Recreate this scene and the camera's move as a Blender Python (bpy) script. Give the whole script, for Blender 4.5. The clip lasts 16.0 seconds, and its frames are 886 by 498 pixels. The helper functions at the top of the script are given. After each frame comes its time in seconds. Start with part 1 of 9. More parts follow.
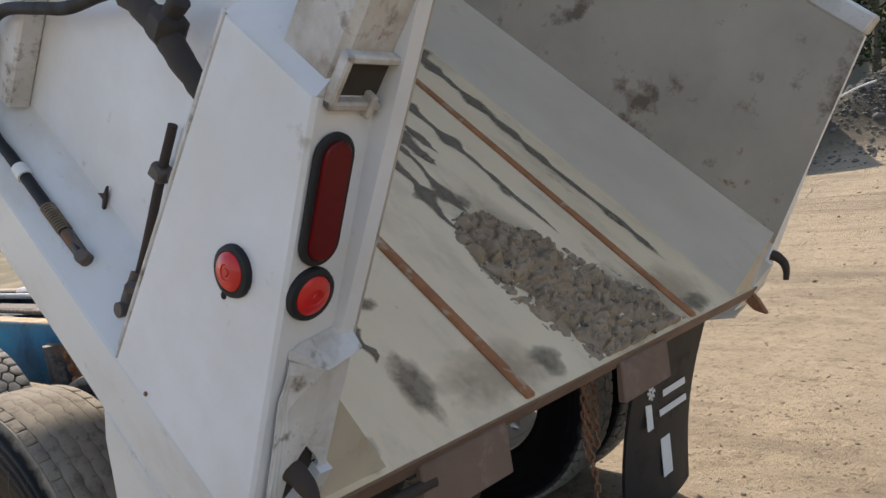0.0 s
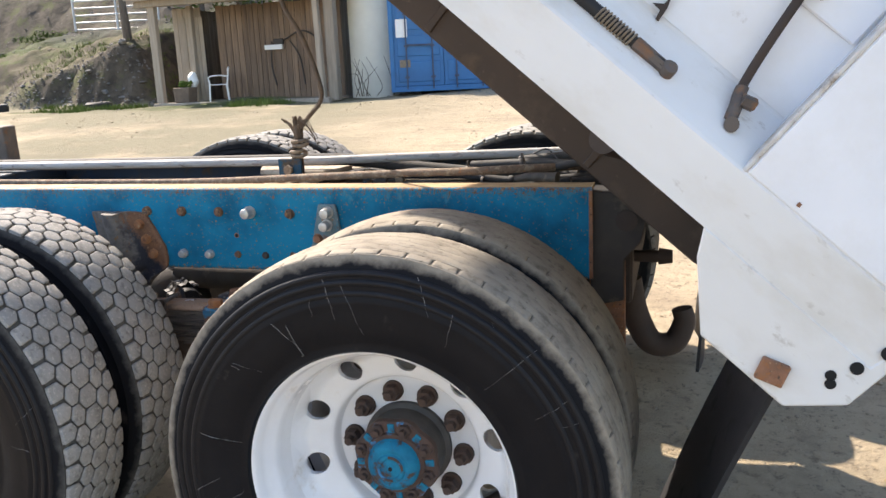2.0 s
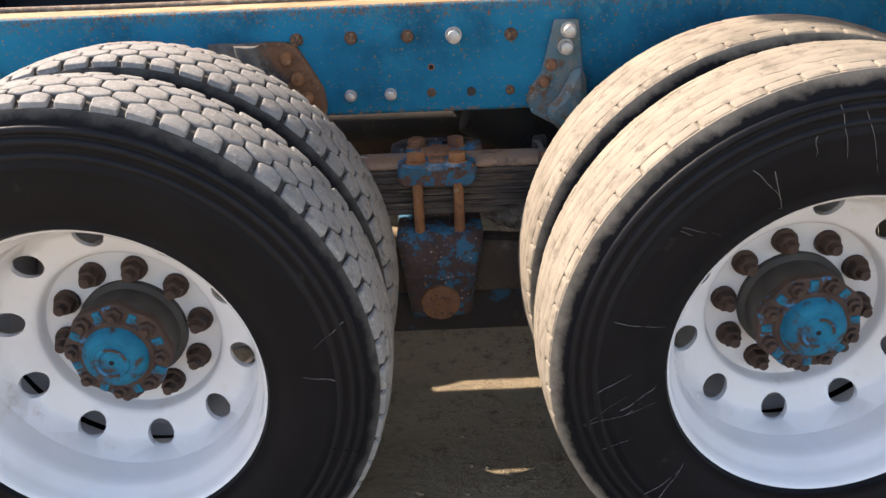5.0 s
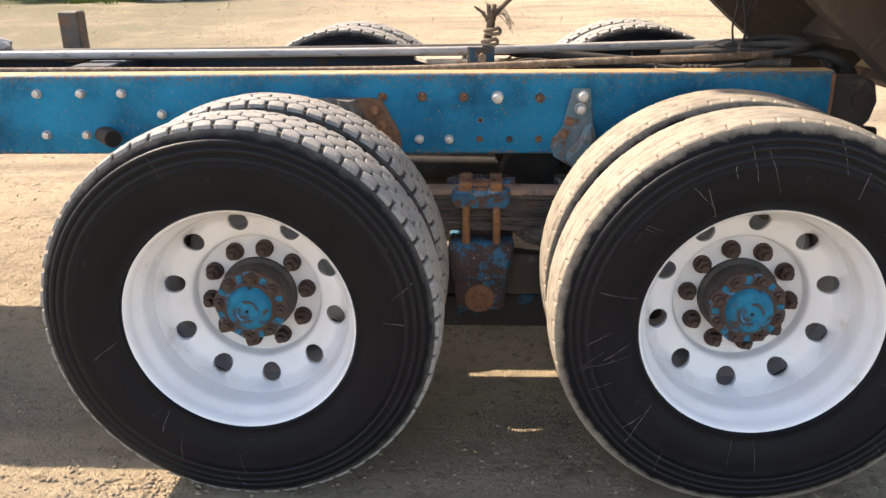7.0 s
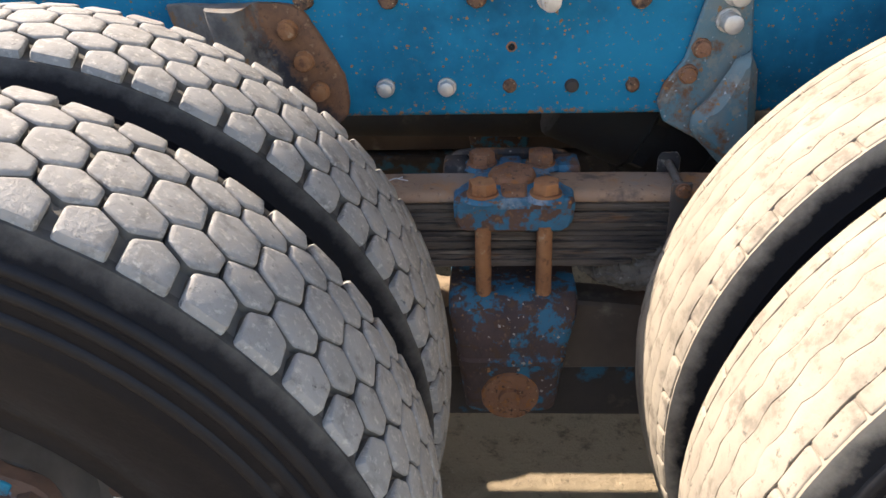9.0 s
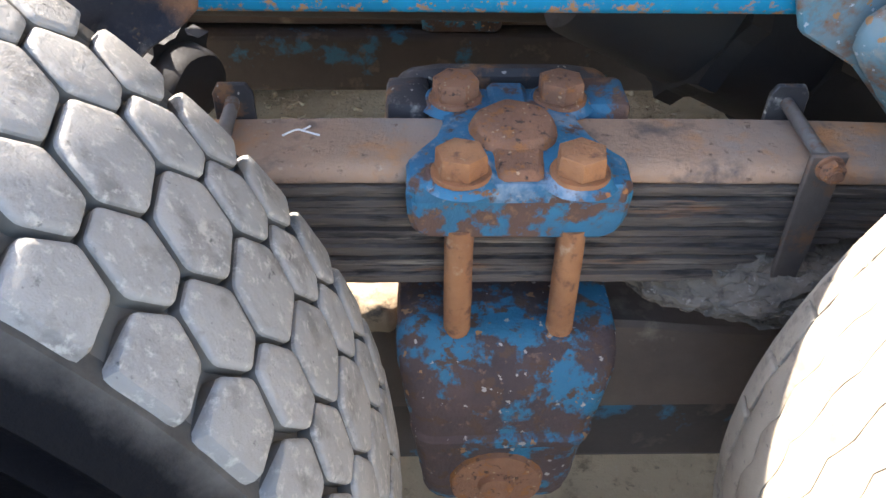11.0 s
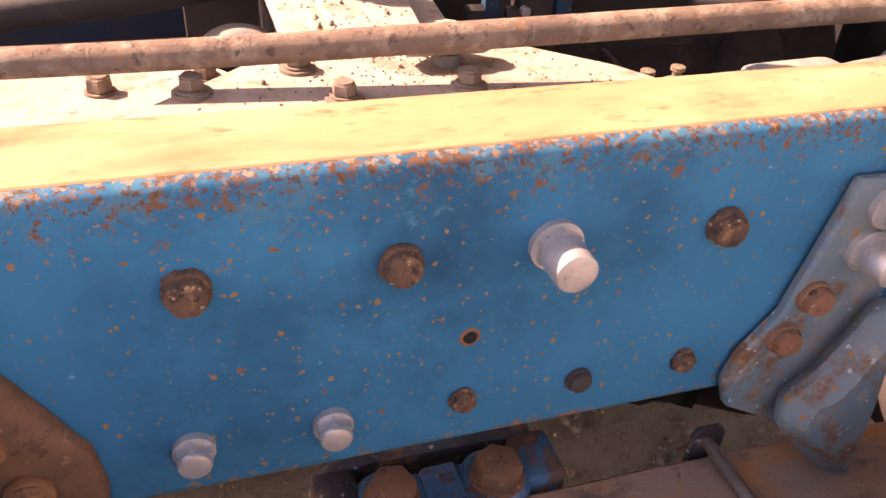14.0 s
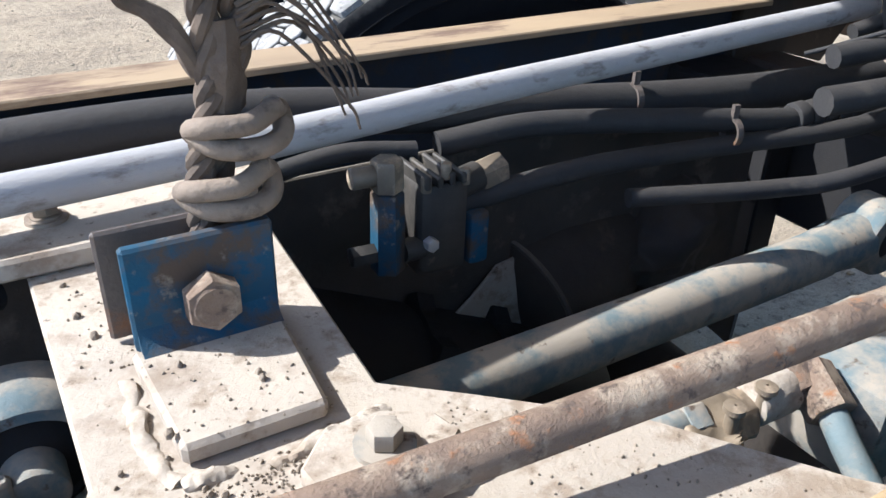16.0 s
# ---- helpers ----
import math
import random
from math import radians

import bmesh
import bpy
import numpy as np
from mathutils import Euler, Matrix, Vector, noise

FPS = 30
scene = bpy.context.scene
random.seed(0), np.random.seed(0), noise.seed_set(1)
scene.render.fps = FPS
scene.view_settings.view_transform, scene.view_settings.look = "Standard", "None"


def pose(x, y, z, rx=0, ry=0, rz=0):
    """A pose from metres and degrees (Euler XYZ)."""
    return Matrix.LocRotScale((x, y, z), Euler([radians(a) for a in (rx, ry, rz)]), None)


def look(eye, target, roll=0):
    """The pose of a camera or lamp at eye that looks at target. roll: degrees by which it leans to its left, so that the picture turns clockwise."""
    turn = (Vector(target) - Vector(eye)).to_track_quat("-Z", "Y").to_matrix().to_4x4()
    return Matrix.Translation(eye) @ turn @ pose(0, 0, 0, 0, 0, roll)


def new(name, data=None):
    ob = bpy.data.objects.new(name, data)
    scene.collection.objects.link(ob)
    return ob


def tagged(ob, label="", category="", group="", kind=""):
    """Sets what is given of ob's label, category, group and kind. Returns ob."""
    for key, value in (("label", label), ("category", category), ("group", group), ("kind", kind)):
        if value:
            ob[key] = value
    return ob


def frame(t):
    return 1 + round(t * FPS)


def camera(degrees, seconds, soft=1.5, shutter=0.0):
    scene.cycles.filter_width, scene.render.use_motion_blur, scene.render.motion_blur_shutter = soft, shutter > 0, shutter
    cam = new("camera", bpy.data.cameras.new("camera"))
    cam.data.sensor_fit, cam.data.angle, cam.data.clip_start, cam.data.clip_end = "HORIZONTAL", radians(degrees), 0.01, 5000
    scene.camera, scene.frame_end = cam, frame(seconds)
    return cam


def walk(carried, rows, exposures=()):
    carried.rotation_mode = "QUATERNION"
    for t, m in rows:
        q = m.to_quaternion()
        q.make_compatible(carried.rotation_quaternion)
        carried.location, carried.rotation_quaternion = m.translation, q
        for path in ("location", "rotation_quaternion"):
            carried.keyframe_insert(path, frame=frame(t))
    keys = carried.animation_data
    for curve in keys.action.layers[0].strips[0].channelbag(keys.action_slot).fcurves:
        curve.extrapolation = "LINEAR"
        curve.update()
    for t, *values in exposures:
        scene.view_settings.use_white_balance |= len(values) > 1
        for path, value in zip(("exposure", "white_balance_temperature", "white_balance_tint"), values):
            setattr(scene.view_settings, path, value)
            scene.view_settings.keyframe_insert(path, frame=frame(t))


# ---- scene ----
cam = camera(57.6, 16.0)
PATH = [
    (0, (2.155, -0.792, 1.462), (0.864, 0.728, 1.302), -6.7),
    (0.5, (1.802, -1.075, 1.437), (0.679, 0.564, 1.199), -6.2),
    (1, (1.458, -1.306, 1.423), (0.547, 0.448, 1.116), -3.9),
    (1.5, (1.056, -1.456, 1.419), (0.327, 0.375, 1.078), -3.0),
    (2, (0.646, -1.604, 1.422), (0.085, 0.266, 0.985), -2.6),
    (2.5, (0.262, -1.636, 1.393), (-0.295, 0.231, 0.942), -5.1),
    (3, (-0.099, -1.64, 1.368), (-0.394, 0.262, 0.825), -4.4),
    (3.5, (-0.376, -1.578, 1.365), (-0.479, 0.321, 0.744), -4.8),
    (4, (-0.604, -1.397, 1.361), (-0.688, 0.492, 0.709), -3.5),
    (4.5, (-0.74, -1.255, 1.348), (-0.701, 0.584, 0.563), -4.4),
    (4.7, (-0.719, -1.267, 1.338), (-0.694, 0.548, 0.497), -3.1),
    (6.8, (-0.714, -2.088, 1.42), (-0.762, -0.201, 0.759), -0.4),
    (7, (-0.72, -2.021, 1.409), (-0.815, -0.136, 0.748), -0.7),
    (7.5, (-0.779, -1.661, 1.403), (-0.894, 0.217, 0.726), -1.9),
    (8, (-0.777, -1.322, 1.361), (-0.801, 0.544, 0.642), -2.2),
    (8.2, (-0.763, -1.176, 1.362), (-0.886, 0.685, 0.639), -2.4),
    (10.3, (-0.808, -0.071, 1.054), (-0.786, 1.403, -0.297), 1.27),
    (10.5, (-0.807, -0.047, 1.063), (-0.772, 1.433, -0.283), 1.41),
    (11, (-0.809, 0.001, 1.103), (-0.749, 1.531, -0.185), 1.27),
    (11.5, (-0.81, 0.038, 1.144), (-0.744, 1.612, -0.089), 1.98),
    (12, (-0.805, 0.065, 1.195), (-0.75, 1.667, -0.001), 2.34),
    (12.5, (-0.811, 0.119, 1.218), (-0.799, 1.695, -0.013), 1.83),
    (13, (-0.843, 0.165, 1.249), (-0.735, 1.732, 0.011), 3.19),
    (13.5, (-0.894, 0.202, 1.285), (-0.511, 1.756, 0.086), 4.4),
    (14, (-0.897, 0.233, 1.314), (-0.36, 1.795, 0.187), 3.53),
    (14.5, (-0.859, 0.322, 1.331), (-0.196, 1.884, 0.273), 3.76),
    (15, (-0.836, 0.441, 1.33), (-0.17, 2.035, 0.321), 6.01),
    (15.5, (-0.818, 0.532, 1.35), (-0.118, 2.161, 0.426), 5.31),
    (16, (-0.814, 0.615, 1.35), (0.093, 2.122, 0.396), 1.1),
]
walk(cam, [(t, look(eye, target, roll)) for t, eye, target, roll in PATH],
     exposures=[(0, 0.65, 7000, 14), (0.5, 0.72, 6900, 14), (1, 1.38, 6800, 14), (1.5, 1.42, 6800, 14), (2, 1.62, 7000, 14), (2.5, 1.55, 7100, 14), (4.5, 1.36, 7300, 18), (7, 1.54, 7700, 17), (8.2, 1.38, 7600, 17), (10.3, 2.75, 6800, 14),
                (11, 3.0, 6800, 14), (11.5, 3.55, 7500, 15), (12, 3.75, 8100, 17), (12.5, 3.68, 8500, 18), (13, 3.48, 9900, 23), (13.5, 2.68, 13000, 39), (14, 1.9, 9500, 53), (14.5, 1.25, 7600, 27), (15, 1.08, 6500, 16), (15.5, 1.28, 5700, 12), (16, 1.35, 5700, 11)])

# ==== world, sun ====
world = bpy.data.worlds.new("world")
scene.world = world
world.use_nodes = True
SUN_EL, SUN_AZ = 43.0, 58.0   # height, and turn from +Y towards -X
wn = world.node_tree.nodes
sky = wn.new("ShaderNodeTexSky")
sky.sky_type = "NISHITA"
sky.sun_disc = False
sky.sun_elevation = radians(SUN_EL)
sky.sun_rotation = radians(-SUN_AZ)
world.node_tree.links.new(sky.outputs[0], wn["Background"].inputs[0])
wn["Background"].inputs[1].default_value = 0.15
sun_dir = Vector((-math.sin(radians(SUN_AZ)) * math.cos(radians(SUN_EL)),
                  math.cos(radians(SUN_AZ)) * math.cos(radians(SUN_EL)), math.sin(radians(SUN_EL))))
sun_data = bpy.data.lights.new("sun", "SUN")
sun_data.energy = 4.2
sun_data.angle = radians(0.55)
sun_data.color = (1.0, 0.94, 0.84)
sun_lamp = new("sun", sun_data)
sun_lamp.matrix_basis = look(sun_dir * 40, (0, 0, 0))


# ==== materials ====
def mat(name, a, b=None, scale=6.0, rough=0.6, metal=0.0, bump=0.15, bscale=60.0,
        spots=(), wear=None, stretch=(1, 1, 1), spec=0.5, vary=0.0, flecks=(), edge=()):
    """a, b: colours mixed by a soft noise; spots: rows of (colour, scale, threshold, softness, roughness);
    wear: (colour, z0, z1) an upward-facing layer of dust; flecks: rows of (colour, scale, size, share) of small chips;
    edge: rows of (colour, z0, z1, scale, reach) of rust that creeps in from a worn edge."""
    m = bpy.data.materials.new(name)
    m.use_nodes = True
    nt = m.node_tree
    n, l = nt.nodes, nt.links
    bsdf = n["Principled BSDF"]
    tc = n.new("ShaderNodeTexCoord")
    mp = n.new("ShaderNodeMapping")
    mp.inputs["Scale"].default_value = stretch
    l.new(tc.outputs["Object"], mp.inputs["Vector"])

    def noise_tex(sc, detail=5.0, roughn=0.6):
        t = n.new("ShaderNodeTexNoise")
        t.inputs["Scale"].default_value = sc
        t.inputs["Detail"].default_value = detail
        t.inputs["Roughness"].default_value = roughn
        l.new(mp.outputs[0], t.inputs["Vector"])
        return t.outputs["Fac"]

    def ramp(fac, lo, hi):
        r = n.new("ShaderNodeMapRange")
        r.inputs["From Min"].default_value, r.inputs["From Max"].default_value = lo, hi
        l.new(fac, r.inputs["Value"])
        return r.outputs[0]

    def mix(fac, c1, c2):
        x = n.new("ShaderNodeMix")
        x.data_type = "RGBA"
        l.new(fac, x.inputs["Factor"])
        for sock, c in ((x.inputs["A"], c1), (x.inputs["B"], c2)):
            if isinstance(c, tuple):
                sock.default_value = (*c, 1)
            else:
                l.new(c, sock)
        return x.outputs["Result"]

    b = b or tuple(v * 0.75 for v in a)
    col = mix(ramp(noise_tex(scale), 0.35, 0.65), a, b)
    rv = None
    for c, sc, th, soft, rg in spots:
        f = ramp(noise_tex(sc, 6.0, 0.65), th - soft, th + soft)
        col = mix(f, col, c)
        r0 = n.new("ShaderNodeMix")
        l.new(f, r0.inputs["Factor"])
        if rv is None:
            r0.inputs["A"].default_value = rough
        else:
            l.new(rv, r0.inputs["A"])
        r0.inputs["B"].default_value = rg
        rv = r0.outputs["Result"]
    for c, sc, size, share in flecks:
        wob = n.new("ShaderNodeTexNoise")
        wob.inputs["Scale"].default_value, wob.inputs["Detail"].default_value = sc * 2.2, 3.0
        l.new(mp.outputs[0], wob.inputs["Vector"])
        add = n.new("ShaderNodeVectorMath")
        add.operation = "MULTIPLY_ADD"
        l.new(wob.outputs["Color"], add.inputs[0])
        add.inputs[1].default_value = (0.9 / sc,) * 3
        l.new(mp.outputs[0], add.inputs[2])
        vo = n.new("ShaderNodeTexVoronoi")
        vo.inputs["Scale"].default_value = sc
        l.new(add.outputs[0], vo.inputs["Vector"])
        sc3 = n.new("ShaderNodeSeparateColor")
        l.new(vo.outputs["Color"], sc3.inputs[0])
        rad = ramp(sc3.outputs["Red"], 1 - share, 1.0)
        lim = n.new("ShaderNodeMath")
        lim.operation = "MULTIPLY"
        l.new(rad, lim.inputs[0])
        lim.inputs[1].default_value = size
        dif = n.new("ShaderNodeMath")
        dif.operation = "SUBTRACT"
        l.new(lim.outputs[0], dif.inputs[0])
        l.new(vo.outputs["Distance"], dif.inputs[1])
        col = mix(ramp(dif.outputs[0], 0.0, 0.06), col, c)
    for c, z0, z1, sc, reach in edge:
        sz = n.new("ShaderNodeSeparateXYZ")
        l.new(tc.outputs["Object"], sz.inputs[0])
        up = ramp(sz.outputs["Z"], z0, z1)
        th = n.new("ShaderNodeMath")
        th.operation = "MULTIPLY_ADD"
        l.new(up, th.inputs[0])
        th.inputs[1].default_value = reach
        l.new(noise_tex(sc, 8.0, 0.7), th.inputs[2])
        col = mix(ramp(th.outputs[0], 0.70, 0.77), col, c)
    if wear:
        geo = n.new("ShaderNodeNewGeometry")
        sp = n.new("ShaderNodeSeparateXYZ")
        l.new(geo.outputs["Normal"], sp.inputs[0])
        f = ramp(sp.outputs["Z"], wear[1], wear[2])
        mm = n.new("ShaderNodeMath")
        mm.operation = "MULTIPLY"
        l.new(f, mm.inputs[0])
        l.new(ramp(noise_tex(scale * 2.3), 0.2, 0.55), mm.inputs[1])
        col = mix(mm.outputs[0], col, wear[0])
    if vary:
        oi = n.new("ShaderNodeObjectInfo")
        hs = n.new("ShaderNodeHueSaturation")
        l.new(ramp(oi.outputs["Random"], -(1 - vary) / (2 * vary), 1 + (1 - vary) / (2 * vary)), hs.inputs["Value"])
        hs.inputs["Value"].default_value = 1
        mr = n.new("ShaderNodeMapRange")
        mr.inputs["To Min"].default_value, mr.inputs["To Max"].default_value = 1 - vary, 1 + vary
        l.new(oi.outputs["Random"], mr.inputs["Value"])
        l.new(mr.outputs[0], hs.inputs["Value"])
        l.new(col, hs.inputs["Color"])
        col = hs.outputs[0]
    l.new(col, bsdf.inputs["Base Color"])
    bsdf.inputs["Roughness"].default_value = rough
    if rv is not None:
        l.new(rv, bsdf.inputs["Roughness"])
    bsdf.inputs["Metallic"].default_value = metal
    bsdf.inputs["Specular IOR Level"].default_value = spec
    if bump:
        bp = n.new("ShaderNodeBump")
        bp.inputs["Strength"].default_value = bump
        bp.inputs["Distance"].default_value = 0.004
        l.new(noise_tex(bscale, 6.0, 0.7), bp.inputs["Height"])
        l.new(bp.outputs[0], bsdf.inputs["Normal"])
    return m


DUST = (0.46, 0.36, 0.25)
RUST2 = (0.32, 0.13, 0.045)
M = {
    "white": mat("white paint", (0.74, 0.75, 0.77), (0.68, 0.69, 0.71), 3, 0.38, 0, 0.04, 30,
                 [((0.63, 0.615, 0.585), 2.4, 0.55, 0.14, 0.5), ((0.42, 0.38, 0.33), 9, 0.72, 0.06, 0.7), ((0.22, 0.17, 0.13), 70, 0.765, 0.02, 0.8)]),
    "white_scuff": mat("scuffed white paint", (0.66, 0.65, 0.63), (0.50, 0.47, 0.43), 7, 0.55, 0, 0.3, 40,
                       [((0.36, 0.31, 0.255), 6, 0.56, 0.09, 0.8), ((0.20, 0.155, 0.115), 17, 0.62, 0.06, 0.85), ((0.30, 0.15, 0.07), 40, 0.69, 0.03, 0.85)]),
    "white_dusty": mat("dust-filmed white paint", (0.71, 0.705, 0.69), (0.645, 0.625, 0.585), 2.6, 0.45, 0, 0.05, 30,
                       [((0.58, 0.54, 0.475), 5, 0.60, 0.12, 0.6), ((0.44, 0.40, 0.345), 24, 0.68, 0.06, 0.7), ((0.18, 0.14, 0.11), 95, 0.745, 0.015, 0.8)], stretch=(0.5, 1, 1)),
    "bed": mat("worn bed steel", (0.77, 0.625, 0.415), (0.68, 0.54, 0.345), 2.2, 0.5, 0.0, 0.25, 35,
               [((0.55, 0.44, 0.29), 3.0, 0.57, 0.08, 0.7), ((0.30, 0.235, 0.16), 4.4, 0.66, 0.05, 0.85), ((0.20, 0.14, 0.09), 22, 0.70, 0.03, 0.85)], stretch=(0.45, 1, 1)),
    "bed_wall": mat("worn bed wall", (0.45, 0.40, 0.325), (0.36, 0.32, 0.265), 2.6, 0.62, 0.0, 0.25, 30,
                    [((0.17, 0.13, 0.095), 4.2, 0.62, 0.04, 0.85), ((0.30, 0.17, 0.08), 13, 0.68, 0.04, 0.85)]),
    "rust": mat("rusted steel", (0.31, 0.145, 0.078), (0.19, 0.095, 0.056), 30, 0.85, 0.0, 0.9, 160, [(RUST2, 60, 0.57, 0.05, 0.9), ((0.07, 0.042, 0.03), 110, 0.62, 0.04, 0.9)], flecks=[((0.42, 0.27, 0.16), 220, 0.4, 0.25)]),
    "rust_orange": mat("bright rust", (0.38, 0.175, 0.075), (0.27, 0.115, 0.05), 22, 0.88, 0.0, 0.8, 150,
                       [((0.17, 0.08, 0.045), 60, 0.60, 0.06, 0.9), ((0.46, 0.31, 0.19), 40, 0.66, 0.06, 0.9)]),
    "rust_bar": mat("rusted bar", (0.40, 0.17, 0.065), (0.25, 0.10, 0.04), 7, 0.8, 0.0, 0.35, 80,
                    [((0.44, 0.36, 0.25), 9, 0.62, 0.05, 0.8)]),
    "rust_dark": mat("dark rusted steel", (0.055, 0.036, 0.026), (0.035, 0.026, 0.022), 7, 0.8, 0.0, 0.3, 70),
    "brown": mat("brown underbody paint", (0.062, 0.042, 0.031), (0.044, 0.030, 0.023), 4, 0.65, 0.0, 0.2, 40,
                 [((0.10, 0.075, 0.056), 8, 0.62, 0.08, 0.85), ((0.13, 0.10, 0.075), 26, 0.68, 0.05, 0.85)]),
    "lug": mat("rust-brown lug", (0.21, 0.135, 0.095), (0.16, 0.10, 0.07), 5, 0.75, 0.0, 0.2, 60,
               [((0.27, 0.20, 0.15), 12, 0.64, 0.07, 0.85)]),
    "blue": mat("rust-specked blue paint", (0.004, 0.205, 0.35), (0.004, 0.150, 0.27), 4, 0.55, 0, 0.12, 70,
                [((0.006, 0.085, 0.155), 3.2, 0.56, 0.10, 0.6), ((0.15, 0.075, 0.035), 9, 0.69, 0.03, 0.85), ((0.24, 0.135, 0.06), 62, 0.672, 0.022, 0.85), ((0.20, 0.10, 0.045), 130, 0.685, 0.018, 0.85)],
                spec=0.08, edge=[((0.035, 0.185, 0.27), -0.075, 0.0, 24, 0.22), ((0.19, 0.10, 0.055), -0.085, 0.020, 75, 0.215), ((0.30, 0.19, 0.115), -0.040, 0.020, 120, 0.20), ((0.13, 0.07, 0.042), -0.075, 0.012, 190, 0.20), ((0.30, 0.16, 0.075), -0.205, -0.268, 70, 0.21), ((0.36, 0.25, 0.16), 0.003, 0.010, 110, 0.26)],
                flecks=[((0.24, 0.15, 0.07), 280, 0.46, 0.12), ((0.27, 0.16, 0.075), 150, 0.40, 0.13), ((0.21, 0.11, 0.05), 70, 0.22, 0.16), ((0.06, 0.26, 0.40), 120, 0.26, 0.04)]),
    "blue_worn": mat("worn blue paint on rusty casting", (0.014, 0.14, 0.24), (0.02, 0.10, 0.17), 20, 0.6, 0, 0.6, 80,
                     [((0.11, 0.06, 0.042), 24, 0.485, 0.03, 0.85), ((0.22, 0.115, 0.055), 48, 0.60, 0.05, 0.85), ((0.30, 0.27, 0.24), 60, 0.69, 0.04, 0.85)]),
    "blue_rust": mat("mostly rusted blue casting", (0.088, 0.056, 0.050), (0.05, 0.036, 0.036), 12, 0.8, 0, 0.8, 80,
                     [((0.012, 0.13, 0.22), 16, 0.545, 0.025, 0.6), ((0.085, 0.05, 0.033), 46, 0.57, 0.03, 0.85), ((0.16, 0.10, 0.07), 80, 0.64, 0.04, 0.9)],
                     flecks=[((0.30, 0.16, 0.07), 70, 0.4, 0.25), ((0.34, 0.31, 0.27), 120, 0.4, 0.22)]),
    "blue_dust": mat("dusty pale blue paint", (0.10, 0.155, 0.175), (0.165, 0.18, 0.17), 14, 0.8, 0, 0.3, 80,
                     [((0.31, 0.27, 0.215), 18, 0.49, 0.08, 0.9), ((0.10, 0.07, 0.05), 40, 0.66, 0.04, 0.9)]),
    "cap": mat("blue spring-cap paint", (0.012, 0.15, 0.26), (0.018, 0.10, 0.18), 16, 0.6, 0, 0.6, 90,
               [((0.30, 0.34, 0.37), 13, 0.63, 0.08, 0.85), ((0.22, 0.26, 0.29), 60, 0.64, 0.06, 0.85), ((0.10, 0.055, 0.04), 34, 0.57, 0.035, 0.85), ((0.20, 0.095, 0.04), 90, 0.64, 0.03, 0.85)], flecks=[(RUST2, 110, 0.4, 0.25)]),
    "blue_plate": mat("stained blue bracket paint", (0.010, 0.07, 0.13), (0.03, 0.06, 0.085), 18, 0.7, 0, 0.4, 60,
                      [((0.085, 0.062, 0.046), 26, 0.54, 0.07, 0.85), ((0.22, 0.19, 0.15), 45, 0.63, 0.05, 0.9)], spec=0.2),
    "flange_rust": mat("hub flange rust", (0.088, 0.048, 0.033), (0.055, 0.034, 0.027), 30, 0.8, 0, 0.5, 90,
                       [((0.02, 0.18, 0.36), 24, 0.58, 0.03, 0.6)]),
    "hubcap": mat("bright blue hub paint", (0.006, 0.185, 0.30), (0.006, 0.115, 0.20), 20, 0.6, 0, 0.3, 80,
                  [((0.08, 0.055, 0.045), 34, 0.59, 0.05, 0.85)], spec=0.15),
    "flange": mat("yellowed dusty flange", (0.395, 0.272, 0.136), (0.335, 0.23, 0.117), 7, 0.75, 0, 0.25, 120,
                  [((0.45, 0.35, 0.215), 5, 0.62, 0.08, 0.9), ((0.255, 0.16, 0.075), 17, 0.56, 0.09, 0.9), ((0.36, 0.33, 0.29), 13, 0.665, 0.03, 0.9), ((0.22, 0.11, 0.05), 60, 0.64, 0.06, 0.9), ((0.17, 0.10, 0.055), 150, 0.69, 0.03, 0.9)], stretch=(0.4, 1, 1)),
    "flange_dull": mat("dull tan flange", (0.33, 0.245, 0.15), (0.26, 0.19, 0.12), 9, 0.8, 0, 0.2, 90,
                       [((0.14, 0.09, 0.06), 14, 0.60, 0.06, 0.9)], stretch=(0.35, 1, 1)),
    "side": mat("tyre sidewall rubber", (0.0048, 0.0052, 0.0072), (0.0075, 0.0078, 0.0098), 8, 0.5, 0, 0.25, 90,
                [((0.04, 0.036, 0.032), 10, 0.70, 0.05, 0.8)], spec=0.14),
    "side_ring": mat("scuffed sidewall ridge", (0.0065, 0.007, 0.009), (0.011, 0.011, 0.013), 30, 0.5, 0, 0.2, 90, spec=0.2),
    "tread": mat("dusty grey tread rubber", (0.305, 0.297, 0.282), (0.25, 0.243, 0.23), 20, 0.92, 0, 0.5, 200,
                 [((0.18, 0.172, 0.16), 32, 0.60, 0.08, 0.9), ((0.40, 0.38, 0.345), 120, 0.60, 0.06, 0.9), ((0.09, 0.088, 0.085), 90, 0.68, 0.04, 0.9)], spec=0.2),
    "tread_tan": mat("dust-caked tread rubber", (0.29, 0.255, 0.205), (0.22, 0.19, 0.152), 13, 0.92, 0, 0.3, 110,
                     [((0.16, 0.138, 0.112), 26, 0.60, 0.06, 0.9), ((0.10, 0.09, 0.078), 70, 0.66, 0.05, 0.9)], spec=0.2),
    "groove_tan": mat("dust-filled tyre groove", (0.20, 0.175, 0.14), (0.15, 0.13, 0.105), 16, 0.92, 0, 0.3, 90, spec=0.2),
    "scuff": mat("pale rubber scuff", (0.26, 0.255, 0.25), (0.16, 0.155, 0.15), 30, 0.9, 0, 0.0),
